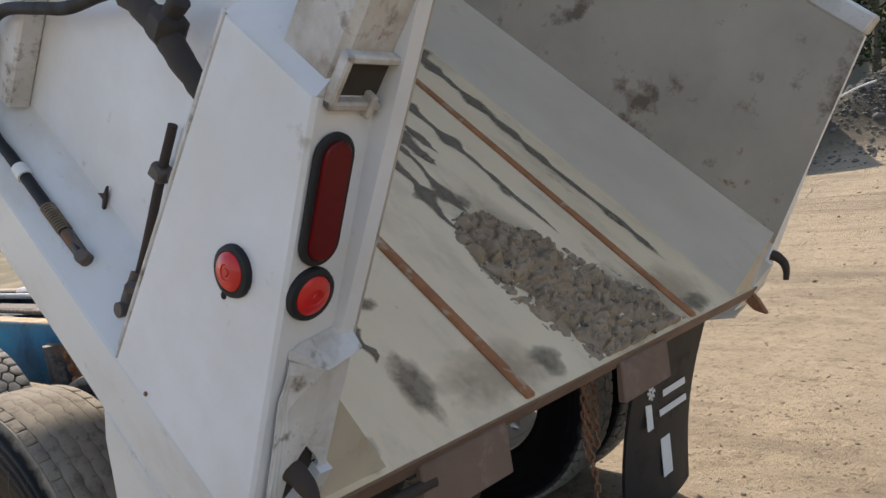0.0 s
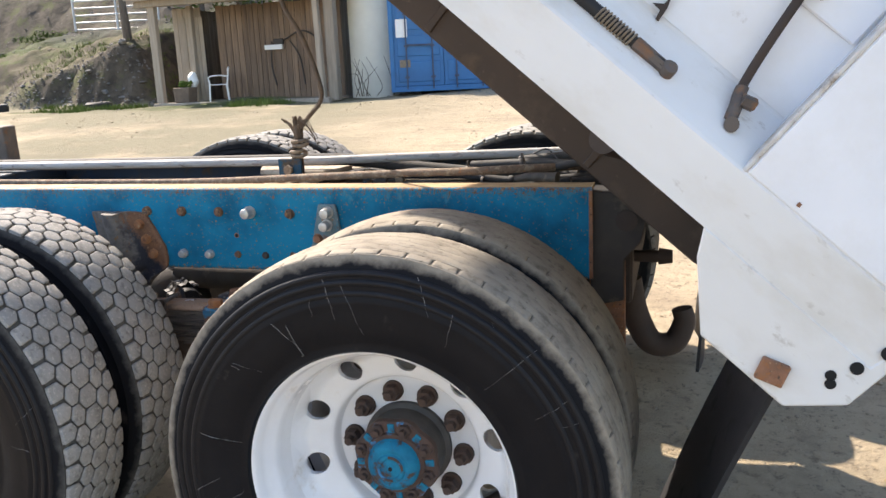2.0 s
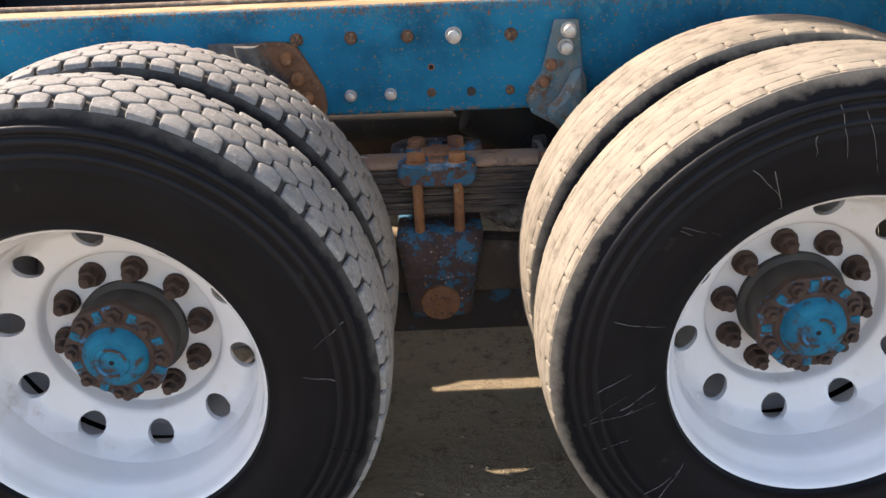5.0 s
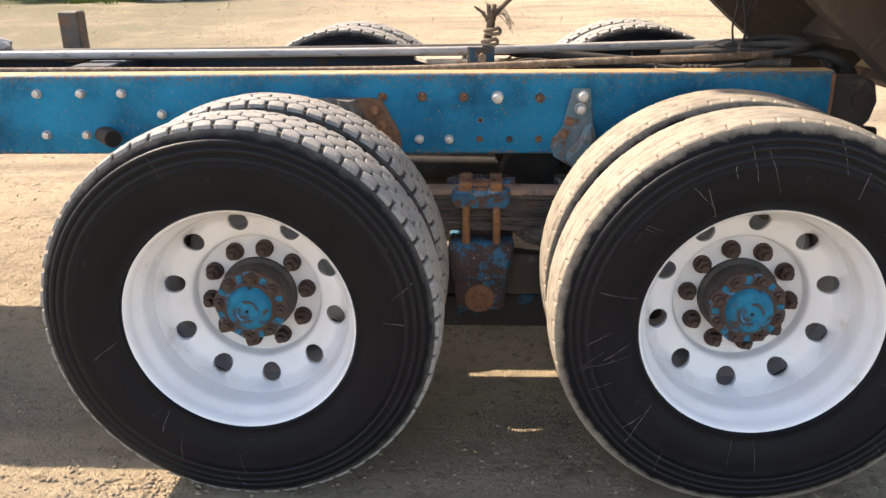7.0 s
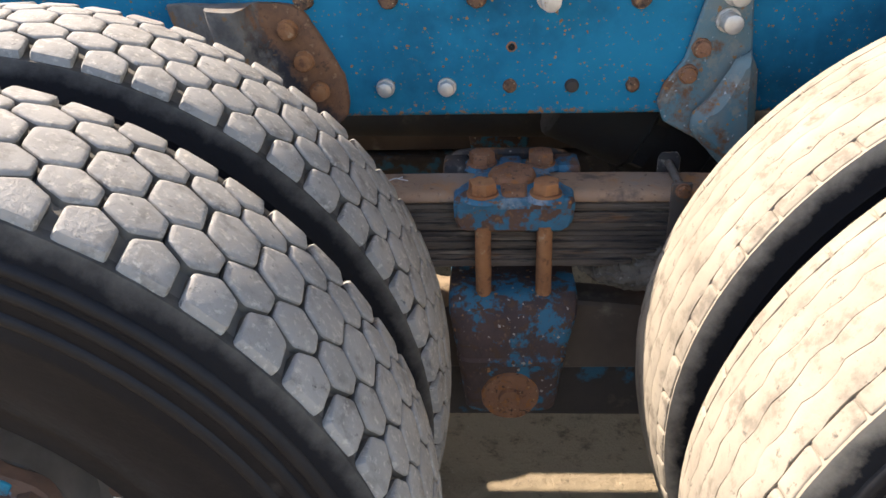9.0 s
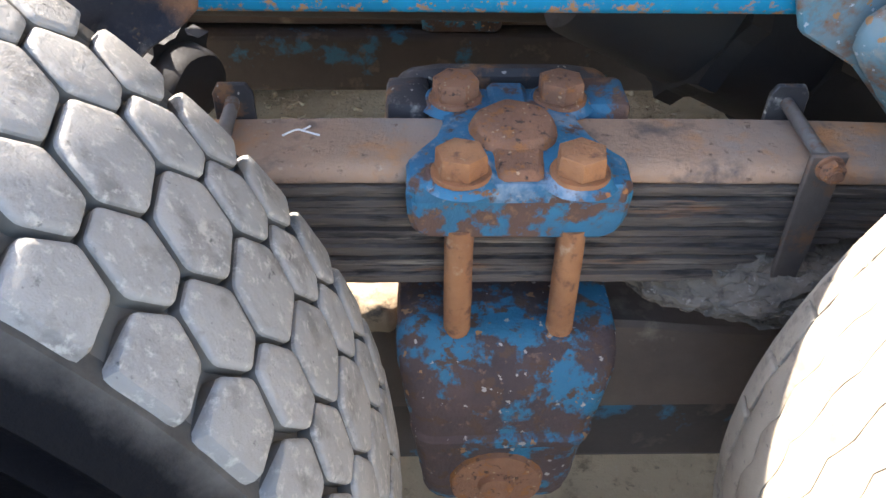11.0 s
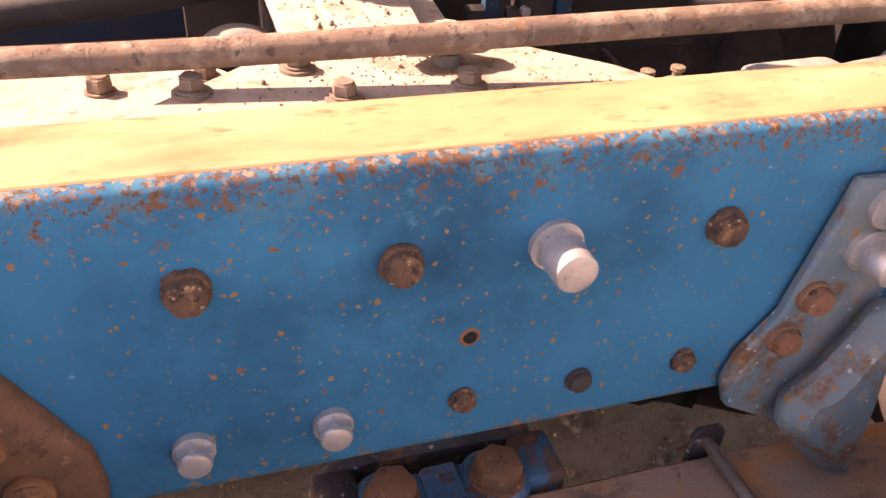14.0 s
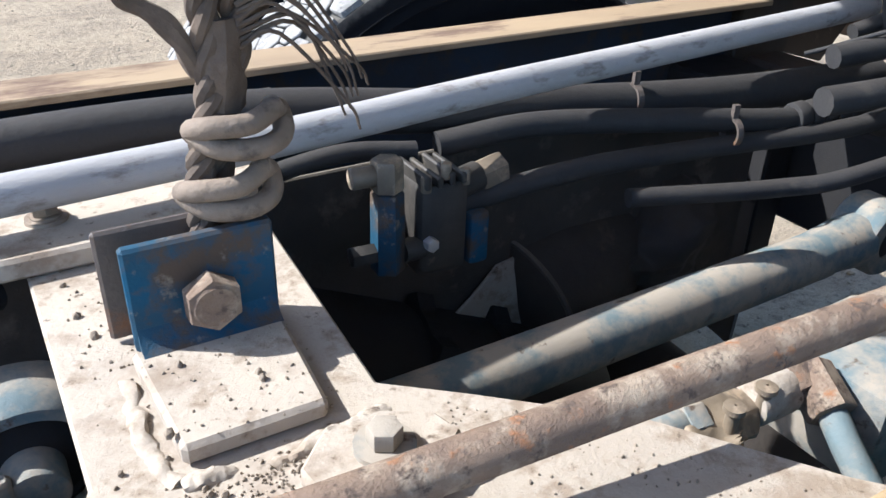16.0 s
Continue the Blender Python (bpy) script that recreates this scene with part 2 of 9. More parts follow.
    "clip": mat("dark worn clip steel", (0.13, 0.105, 0.088), (0.085, 0.07, 0.062), 14, 0.6, 0.2, 0.4, 90,
                [((0.21, 0.11, 0.06), 22, 0.58, 0.06, 0.85)]),
    "clip_rod": mat("worn grey bolt steel", (0.20, 0.19, 0.18), (0.13, 0.115, 0.10), 30, 0.5, 0.35, 0.3, 90,
                    [((0.17, 0.09, 0.05), 40, 0.56, 0.06, 0.85)]),
    "beam": mat("brown weathered beam", (0.125, 0.092, 0.07), (0.085, 0.064, 0.052), 8, 0.85, 0, 0.4, 60,
                [((0.22, 0.175, 0.13), 12, 0.66, 0.06, 0.95)]),
    "tie": mat("dark beam with old blue paint", (0.060, 0.047, 0.042), (0.04, 0.034, 0.032), 8, 0.85, 0, 0.4, 60,
               [((0.012, 0.10, 0.17), 9, 0.60, 0.03, 0.6), ((0.12, 0.095, 0.075), 16, 0.64, 0.06, 0.95)]),
    "fitting": mat("grimy fitting", (0.065, 0.058, 0.05), (0.04, 0.037, 0.033), 30, 0.6, 0.3, 0.2, 100,
                   [((0.22, 0.18, 0.13), 25, 0.66, 0.06, 0.95)]),
    "groove": mat("dusty tyre groove rubber", (0.14, 0.132, 0.118), (0.09, 0.086, 0.078), 16, 0.9, 0, 0.2, 80, spec=0.2),
    "rim": mat("white-coated steel wheel", (0.80, 0.80, 0.805), (0.74, 0.735, 0.73), 6, 0.22, 0.0, 0.05, 50,
               [((0.44, 0.38, 0.30), 9, 0.69, 0.08, 0.65)]),
    "hub": mat("grey cast hub", (0.085, 0.078, 0.07), (0.055, 0.05, 0.046), 18, 0.7, 0.2, 0.3, 80),
    "nut": mat("rust-brown lug nut", (0.085, 0.05, 0.036), (0.05, 0.032, 0.026), 40, 0.75, 0.2, 0.4, 120),
    "chrome": mat("plated bolt", (0.56, 0.55, 0.53), (0.44, 0.43, 0.41), 60, 0.38, 0.55, 0.1, 150,
                  [((0.30, 0.17, 0.08), 70, 0.70, 0.05, 0.8)]),
    "leaf_top": mat("rusty spring leaf", (0.385, 0.235, 0.145), (0.27, 0.178, 0.12), 7, 0.66, 0, 0.6, 110,
                    [((0.25, 0.21, 0.18), 4.5, 0.58, 0.10, 0.6), ((0.44, 0.21, 0.085), 11, 0.59, 0.07, 0.85), ((0.13, 0.095, 0.075), 15, 0.595, 0.06, 0.8), ((0.12, 0.075, 0.05), 80, 0.65, 0.04, 0.85), ((0.40, 0.31, 0.23), 55, 0.68, 0.04, 0.85)]),
    "leaf_side": mat("weathered leaf edges", (0.15, 0.122, 0.10), (0.075, 0.062, 0.055), 14, 0.8, 0, 0.9, 90,
                     [((0.26, 0.215, 0.17), 24, 0.60, 0.06, 0.9), ((0.24, 0.12, 0.06), 16, 0.64, 0.05, 0.9), ((0.04, 0.035, 0.032), 40, 0.58, 0.05, 0.9)], stretch=(0.3, 1, 3)),
    "dusty": mat("dust-covered steel plate", (0.435, 0.378, 0.305), (0.35, 0.30, 0.24), 9, 0.95, 0, 0.4, 150,
                 [((0.25, 0.195, 0.145), 14, 0.60, 0.06, 0.95), ((0.26, 0.205, 0.15), 45, 0.60, 0.06, 0.95), ((0.12, 0.09, 0.065), 90, 0.67, 0.04, 0.95)]),
    "pipe": mat("rust-brown pipe", (0.235, 0.165, 0.115), (0.165, 0.115, 0.083), 26, 0.85, 0.05, 0.7, 220,
                [((0.33, 0.265, 0.195), 40, 0.56, 0.07, 0.9), ((0.30, 0.14, 0.065), 55, 0.63, 0.05, 0.85), ((0.095, 0.068, 0.052), 90, 0.61, 0.05, 0.85)]),
    "bolt_dusty": mat("dusty bolt steel", (0.27, 0.215, 0.16), (0.19, 0.15, 0.115), 40, 0.85, 0.05, 0.5, 160,
                      [((0.13, 0.085, 0.06), 60, 0.58, 0.06, 0.85), ((0.36, 0.30, 0.235), 30, 0.58, 0.07, 0.95)]),
    "rust_bolt": mat("dark rusted bolt", (0.20, 0.105, 0.06), (0.115, 0.066, 0.043), 60, 0.85, 0.0, 1.0, 200,
                     [((0.33, 0.18, 0.085), 90, 0.60, 0.05, 0.9), ((0.05, 0.035, 0.028), 120, 0.58, 0.05, 0.9)], flecks=[((0.42, 0.29, 0.18), 260, 0.42, 0.25)]),
    "silver": mat("grey plated pipe", (0.43, 0.42, 0.42), (0.34, 0.335, 0.335), 14, 0.6, 0.1, 0.4, 110,
                  [((0.22, 0.20, 0.185), 50, 0.62, 0.06, 0.8)], stretch=(0.4, 1, 1)),
    "hose": mat("dusty black hose", (0.022, 0.021, 0.022), (0.034, 0.032, 0.030), 12, 0.75, 0, 0.3, 90,
                [((0.065, 0.057, 0.049), 22, 0.66, 0.06, 0.95)], wear=((0.033, 0.029, 0.026), 0.5, 1.2)),
    "black": mat("black rubber", (0.018, 0.018, 0.02), (0.026, 0.025, 0.025), 8, 0.6, 0, 0.2, 60,
                 [((0.034, 0.029, 0.025), 9, 0.64, 0.08, 0.9)], spec=0.25),
    "hanger": mat("oily black casting", (0.022, 0.022, 0.027), (0.04, 0.038, 0.038), 10, 0.55, 0, 0.4, 60,
                  [((0.19, 0.10, 0.05), 22, 0.575, 0.05, 0.85), ((0.22, 0.205, 0.18), 30, 0.63, 0.05, 0.85)], flecks=[((0.32, 0.30, 0.26), 160, 0.4, 0.25)]),
    "hanger_blue": mat("weathered grey-blue casting", (0.075, 0.185, 0.23), (0.165, 0.195, 0.195), 14, 0.75, 0, 0.5, 70,
                       [((0.17, 0.09, 0.05), 17, 0.57, 0.05, 0.85), ((0.22, 0.23, 0.21), 40, 0.60, 0.06, 0.85)], spec=0.3, flecks=[((0.28, 0.15, 0.07), 120, 0.42, 0.3), ((0.32, 0.36, 0.38), 150, 0.38, 0.25)]),
    "dark": mat("grimy dark casting", (0.036, 0.03, 0.027), (0.055, 0.045, 0.036), 9, 0.8, 0, 0.4, 60,
                [((0.12, 0.095, 0.07), 11, 0.66, 0.06, 0.95)]),
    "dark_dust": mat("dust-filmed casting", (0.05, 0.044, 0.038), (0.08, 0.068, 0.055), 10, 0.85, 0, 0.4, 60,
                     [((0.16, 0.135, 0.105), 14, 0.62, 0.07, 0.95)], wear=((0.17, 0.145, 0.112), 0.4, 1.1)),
    # grimy blue with the shadow between the rails put into its colour
    "grimy_blue_shaded": mat("grimy blue steel darkened for shade", (0.012, 0.035, 0.07), (0.02, 0.03, 0.045), 7, 0.7, 0, 0.3, 60,
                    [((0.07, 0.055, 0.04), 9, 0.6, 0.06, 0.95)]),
    "brass": mat("dusty brass fitting", (0.24, 0.19, 0.13), (0.17, 0.135, 0.10), 30, 0.6, 0.3, 0.2, 100,
                 [(DUST, 25, 0.6, 0.06, 0.95)]),
    "red": mat("red lamp lens", (0.62, 0.022, 0.018), (0.52, 0.016, 0.014), 40, 0.25, 0, 0.1, 200),
    "red_dark": mat("deep red lamp lens", (0.13, 0.004, 0.007), (0.11, 0.004, 0.006), 40, 0.3, 0, 0.1, 200, spec=0.25),
    "rope": mat("dusty brown rope", (0.15, 0.112, 0.082), (0.085, 0.065, 0.05), 40, 0.95, 0, 0.5, 200),
    "hook_rubber": mat("tan rubber loop", (0.25, 0.195, 0.145), (0.17, 0.132, 0.10), 20, 0.85, 0, 0.5, 120, [((0.10, 0.078, 0.06), 30, 0.60, 0.06, 0.9)]),
    "corner": mat("scuffed pale corner steel", (0.60, 0.52, 0.40), (0.50, 0.43, 0.325), 3.0, 0.5, 0.0, 0.25, 40,
                  [((0.42, 0.33, 0.22), 5, 0.66, 0.07, 0.7)], stretch=(0.4, 1, 1)),
    "crumb": mat("dry dirt crumbs", (0.31, 0.26, 0.20), (0.22, 0.18, 0.138), 40, 0.95, 0, 0.5, 200, spec=0.1),
    "mud_grey": mat("gritty grey mud", (0.23, 0.20, 0.165), (0.15, 0.13, 0.108), 22, 0.95, 0, 1.0, 90,
                    [((0.10, 0.088, 0.075), 60, 0.58, 0.06, 0.95), ((0.33, 0.30, 0.26), 130, 0.64, 0.05, 0.95)], spec=0.1),
    "mud": mat("dried mud", (0.38, 0.285, 0.185), (0.27, 0.20, 0.13), 12, 0.95, 0, 0.8, 60,
               [((0.12, 0.095, 0.07), 30, 0.6, 0.05, 0.95)]),
    "clod": mat("dry dirt clod", (0.32, 0.26, 0.18), (0.24, 0.195, 0.14), 9, 0.95, 0, 0.3, 60, spec=0.1),
    "wood": mat("weathered boards", (0.25, 0.165, 0.105), (0.135, 0.088, 0.06), 3, 0.85, 0, 0.4, 25, stretch=(6, 6, 0.4), vary=0.3),
    "wood_grey": mat("grey weathered timber", (0.38, 0.315, 0.245), (0.29, 0.235, 0.18), 4, 0.85, 0, 0.4, 25, stretch=(5, 5, 0.4), vary=0.15),
    "tin": mat("corrugated tin", (0.55, 0.54, 0.52), (0.43, 0.42, 0.40), 3, 0.5, 0.2, 0.1, 20, [((0.30, 0.2, 0.13), 5, 0.66, 0.06, 0.8)]),
    "tank": mat("cream poly tank", (0.66, 0.64, 0.55), (0.6, 0.58, 0.5), 2, 0.5, 0, 0.05, 20),
    "cont": mat("blue shipping container paint", (0.014, 0.135, 0.34), (0.014, 0.11, 0.27), 2, 0.5, 0, 0.05, 20,
                [((0.20, 0.09, 0.045), 4, 0.72, 0.04, 0.85)]),
    "cont_dark": mat("container gear steel", (0.06, 0.085, 0.14), (0.045, 0.06, 0.10), 5, 0.6, 0.2, 0.1, 20),
    "plastic": mat("white garden plastic", (0.78, 0.77, 0.74), (0.7, 0.69, 0.66), 5, 0.45, 0, 0.0),
    "paper": mat("white label", (0.75, 0.75, 0.73), (0.68, 0.68, 0.66), 9, 0.7, 0, 0.0),
    "clay": mat("brown planter", (0.17, 0.12, 0.085), (0.12, 0.085, 0.06), 5, 0.85, 0, 0.2, 30),
    "gate": mat("galvanised gate tube", (0.55, 0.56, 0.56), (0.45, 0.46, 0.46), 5, 0.5, 0.3, 0.0),
    "bark": mat("grey bark", (0.13, 0.105, 0.08), (0.085, 0.07, 0.055), 6, 0.95, 0, 0.6, 30, stretch=(3, 3, 0.6)),
    "foliage": mat("spring foliage", (0.11, 0.145, 0.042), (0.07, 0.10, 0.03), 3, 0.9, 0, 0.0, vary=0.2, spec=0.05),
    "foliage_dark": mat("dark conifer foliage", (0.03, 0.05, 0.022), (0.045, 0.065, 0.026), 3, 0.9, 0, 0.0, vary=0.2, spec=0.05),
    "tussock": mat("yellow-green weeds", (0.105, 0.13, 0.036), (0.07, 0.09, 0.027), 1.5, 0.9, 0, 0.0, vary=0.2, spec=0.05),
    "grass": mat("grass blades", (0.075, 0.115, 0.026), (0.12, 0.14, 0.045), 3, 0.9, 0, 0.0, spec=0.05),
    "stone": mat("grey field stone", (0.22, 0.205, 0.185), (0.14, 0.132, 0.12), 6, 0.9, 0, 0.4, 30, vary=0.25),
    "hole": mat("black hole", (0.006, 0.006, 0.006), (0.008, 0.008, 0.008), 5, 0.9, 0, 0.0),
}


# ==== mesh helpers ====
def part(name, bm, material, parent=None, label="", m=None, smooth=False, kind=""):
    me = bpy.data.meshes.new(name)
    bm.normal_update()
    bm.to_mesh(me)
    bm.free()
    return part_from(name, me, material, parent, label, m, smooth, kind)


def part_from(name, me, material, parent=None, label="", m=None, smooth=False, kind=""):
    if not me.materials:
        me.materials.append(M[material])
    if smooth:
        me.shade_smooth()
        me.set_sharp_from_angle(angle=radians(38))
    ob = new(name, me)
    if parent is not None:
        ob.parent = parent
    if m is not None:
        ob.matrix_basis = m
    return tagged(ob, label=label, kind=kind)


def thing(name, base, label, category, group="", kind=""):
    ob = new(name)
    ob.empty_display_size = 0.1
    ob.matrix_basis = base if isinstance(base, Matrix) else Matrix.Translation(base)
    return tagged(ob, label, category, group, kind)


def bm_new():
    return bmesh.new()


def box(bm, lo, hi, bev=0.0, seg=1, m=None):
    c = [(a + b) / 2 for a, b in zip(lo, hi)]
    s = [abs(b - a) for a, b in zip(lo, hi)]
    mm = Matrix.Translation(c) @ Matrix.Diagonal((*s, 1))
    if m is not None:
        mm = m @ mm
    r = bmesh.ops.create_cube(bm, size=1, matrix=mm)
    if bev:
        es = list({e for v in r["verts"] for e in v.link_edges})
        bmesh.ops.bevel(bm, geom=es, offset=bev, segments=seg, affect="EDGES", profile=0.5)
    return bm


def axis_matrix(p0, p1):
    p0, p1 = Vector(p0), Vector(p1)
    d = p1 - p0
    return Matrix.Translation((p0 + p1) / 2) @ d.to_track_quat("Z", "Y").to_matrix().to_4x4(), d.length


def cyl(bm, p0, p1, r, r2=None, seg=20, bev=0.0):
    mm, ln = axis_matrix(p0, p1)
    res = bmesh.ops.create_cone(bm, cap_ends=True, segments=seg, radius1=r, radius2=r if r2 is None else r2, depth=ln, matrix=mm)
    if bev:
        es = [e for e in {e for v in res["verts"] for e in v.link_edges} if len(e.link_faces) == 2 and any(len(f.verts) > 4 for f in e.link_faces)]
        bmesh.ops.bevel(bm, geom=es, offset=bev, segments=2, affect="EDGES", profile=0.5)
    return bm


def prism(bm, pts, axis, a0, a1, bev=0.0):
    """A polygon, given in the two axes that are not `axis`, drawn out from a0 to a1."""
    def put(p, a):
        return {"x": (a, p[0], p[1]), "y": (p[0], a, p[1]), "z": (p[0], p[1], a)}[axis]
    lo = [bm.verts.new(put(p, a0)) for p in pts]
    hi = [bm.verts.new(put(p, a1)) for p in pts]
    fs = [bm.faces.new(lo), bm.faces.new(hi[::-1])]
    k = len(pts)
    for i in range(k):
        fs.append(bm.faces.new((lo[i], hi[i], hi[(i + 1) % k], lo[(i + 1) % k])))
    bmesh.ops.recalc_face_normals(bm, faces=fs)
    if bev:
        bmesh.ops.bevel(bm, geom=list({e for f in fs for e in f.edges}), offset=bev, segments=1, affect="EDGES", profile=0.5)
    return bm


def lathe(bm, prof, seg=64, closed=False):
    """A profile of (radius, y) turned round the Y axis."""
    rings = []
    for r, y in prof:
        rings.append([bm.verts.new((r * math.cos(2 * math.pi * i / seg), y, r * math.sin(2 * math.pi * i / seg))) for i in range(seg)])
    pairs = list(zip(rings, rings[1:])) + ([(rings[-1], rings[0])] if closed else [])
    fs = []
    for a, b in pairs:
        for i in range(seg):
            j = (i + 1) % seg
            fs.append(bm.faces.new((a[i], a[j], b[j], b[i])))
    bmesh.ops.recalc_face_normals(bm, faces=fs)
    return bm


def smooth_line(pts, steps=8):
    """A Catmull-Rom line through the points."""
    p = [Vector(q) for q in pts]
    p = [p[0] * 2 - p[1]] + p + [p[-1] * 2 - p[-2]]
    out = []
    for i in range(1, len(p) - 2):
        for k in range(steps):
            t = k / steps
            a, b, c, d = p[i - 1], p[i], p[i + 1], p[i + 2]
            out.append(0.5 * ((2 * b) + (c - a) * t + (2 * a - 5 * b + 4 * c - d) * t * t + (3 * b - a - 3 * c + d) * t ** 3))
    out.append(p[-2])
    return out


def sweep(bm, pts, r, seg=12, steps=8, curve=True, taper=None):
    """A round bar along a line of points. taper: the radius at each end as a share of r."""
    line = smooth_line(pts, steps) if curve and len(pts) > 2 else [Vector(p) for p in pts]
    rings, up = [], None
    for i, p in enumerate(line):
        d = (line[min(i + 1, len(line) - 1)] - line[max(i - 1, 0)]).normalized()
        if up is None:
            up = Vector((0, 0, 1)) if abs(d.z) < 0.9 else Vector((1, 0, 0))
        side = d.cross(up).normalized()
        up = side.cross(d).normalized()
        t = i / max(1, len(line) - 1)
        rr = r * (1 if taper is None else taper[0] + (taper[1] - taper[0]) * t)
        rings.append([bm.verts.new(p + rr * (math.cos(2 * math.pi * k / seg) * side + math.sin(2 * math.pi * k / seg) * up)) for k in range(seg)])
    for a, b in zip(rings, rings[1:]):
        for k in range(seg):
            bm.faces.new((a[k], b[k], b[(k + 1) % seg], a[(k + 1) % seg]))
    bm.faces.new(rings[0])
    bm.faces.new(rings[-1][::-1])
    return bm


def hexhead(bm, c, axis, r, h, washer=True):
    """A hexagon bolt head with its washer, standing on c along axis."""
    c, axis = Vector(c), Vector(axis).normalized()
    if washer:
        cyl(bm, c, c + axis * 0.003, r * 1.16, seg=18)
    cyl(bm, c + axis * 0.0035, c + axis * (0.004 + h), r, r * 0.97, seg=6, bev=r * 0.08)
    cyl(bm, c + axis * (0.0035 + h), c + axis * (0.0055 + h), r * 0.8, r * 0.7, seg=14)
    return bm


def roughen(bm, amount, scale, seed=0.0):
    for v in bm.verts:
        v.co += amount * noise.noise_vector(v.co * scale + Vector((seed, seed, seed)))
    return bm

# ==== the truck: one thing, its parts below it ====
truck = thing("dump_truck", (0, 0, 0), "parked blue-framed dump truck with its white box raised, on bare dirt", "truck")
MID = 1.15                      # the truck's middle line in y
AXLES = (-1.37, 0.010)
HUB_Z = 0.511
FR = pose(0, 0.655, 1.07, 0.8)   # the frame: x along, y across from the near rail, z from the rail's top
BX = pose(1.08, 0, 0.935, 0, 41.4, 0)   # the box: x to its tail, y across, z off its floor
FAR = pose(0, 2 * MID, 0.088, 0, 0, 180)    # turns a near wheel into a far one


# -- wheels
def rim_mesh():
    bm = bm_new()
    front = [(0.3275, -0.060), (0.3290, -0.070), (0.3235, -0.0755), (0.3150, -0.073), (0.3085, -0.064), (0.3055, -0.046),
             (0.3010, -0.032), (0.2890, -0.016), (0.2850, -0.005), (0.2835, 0.010), (0.2815, 0.030), (0.2775, 0.049)]
    lathe(bm, front, 80)
    cone = [(0.2775, 0.049), (0.2715, 0.067), (0.2640, 0.079), (0.2500, 0.088), (0.2200, 0.101), (0.1980, 0.110)]

    def y_at(r):
        for (r0, y0), (r1, y1) in zip(cone, cone[1:]):
            if r1 <= r <= r0:
                return y0 + (y1 - y0) * (r0 - r) / (r0 - r1)
        return cone[0][1] if r > cone[0][0] else cone[-1][1]
    k, rc, rh, ra, rb = 10, 0.2355, 0.0285, 0.2775, 0.198
    for s in range(k):
        t0 = 2 * math.pi * s / k + 0.12
        half = math.pi / k
        inner, outer, deep = [], [], []
        for i in range(24):
            a = 2 * math.pi * i / 24
            ca, sa = math.cos(a), math.sin(a)
            r, th = rc + rh * sa, t0 + rh * ca / rc
            inner.append(bm.verts.new((r * math.cos(th), y_at(r), r * math.sin(th))))
            deep.append(bm.verts.new((r * math.cos(th), y_at(r) + 0.014, r * math.sin(th))))
            q = max(abs(ca), abs(sa))
            u, v = ca / q, sa / q
            r = rc + (v * (ra - rc) if v > 0 else v * (rc - rb))
            th = t0 + u * half
            outer.append(bm.verts.new((r * math.cos(th), y_at(r), r * math.sin(th))))
        for i in range(24):
            j = (i + 1) % 24
            bm.faces.new((inner[i], inner[j], outer[j], outer[i]))
            bm.faces.new((deep[i], deep[j], inner[j], inner[i]))
    disc = [(0.198, 0.110), (0.1915, 0.113), (0.1870, 0.118), (0.1850, 0.131), (0.1810, 0.142), (0.1750, 0.145), (0.1080, 0.147)]
    lathe(bm, disc, 80)
    lathe(bm, [(0.3275, -0.060), (0.3100, -0.050), (0.2960, 0.0), (0.2930, 0.1), (0.3000, 0.16), (0.3275, 0.17)], 80)
    bmesh.ops.remove_doubles(bm, verts=bm.verts, dist=0.0004)
    bmesh.ops.recalc_face_normals(bm, faces=bm.faces)
    me = bpy.data.meshes.new("wheel")
    bm.to_mesh(me)
    bm.free()
    return me


TW, TR = 0.108, 0.548     # half the tread's width, the tyre's radius
TC = 0.033                 # the outer tyre's middle in y


def crown(w):
    return TR - 0.010 * (abs(w) / TW) ** 2.4


def carcass_mesh(depth):
    bm = bm_new()
    side = [(0.312, 0.105), (0.322, 0.123), (0.335, 0.121), (0.345, 0.124), (0.360, 0.131), (0.385, 0.138), (0.410, 0.1415),
            (0.432, 0.1420), (0.436, 0.1435), (0.441, 0.1418), (0.455, 0.1405), (0.470, 0.1385), (0.474, 0.1400), (0.478, 0.1372),
            (0.492, 0.1345), (0.496, 0.1358), (0.500, 0.1325), (0.510, 0.1285), (0.515, 0.1265), (TR - depth - 0.008, 0.118)]
    side = [(r, y * 0.94) for r, y in side]
    prof = [(r, TC - y) for r, y in side]
    prof += [(crown(w) - depth, TC + w) for w in (-0.098, -0.07, -0.03, 0.03, 0.07, 0.098)]
    prof += [(r, TC + y) for r, y in side[::-1]]
    lathe(bm, prof, 96)
    for f in bm.faces:
        q = f.calc_center_median()
        f.material_index = 1 if abs(q.y - TC) < 0.102 and q.xz.length > 0.5 else 2 if q.xz.length > 0.488 else 0
    me = bpy.data.meshes.new("tyre")
    bm.to_mesh(me)
    bm.free()
    return me


COLS = (-0.108, -0.067, -0.028, 0.028, 0.067, 0.108)


def put_at(verts, s, w, r):
    """A point of the tread: s along the rolling line, w across from the tyre's middle, r from the axle."""
    verts.append((r * math.cos(s / TR), TC + w, r * math.sin(s / TR)))
    return len(verts) - 1


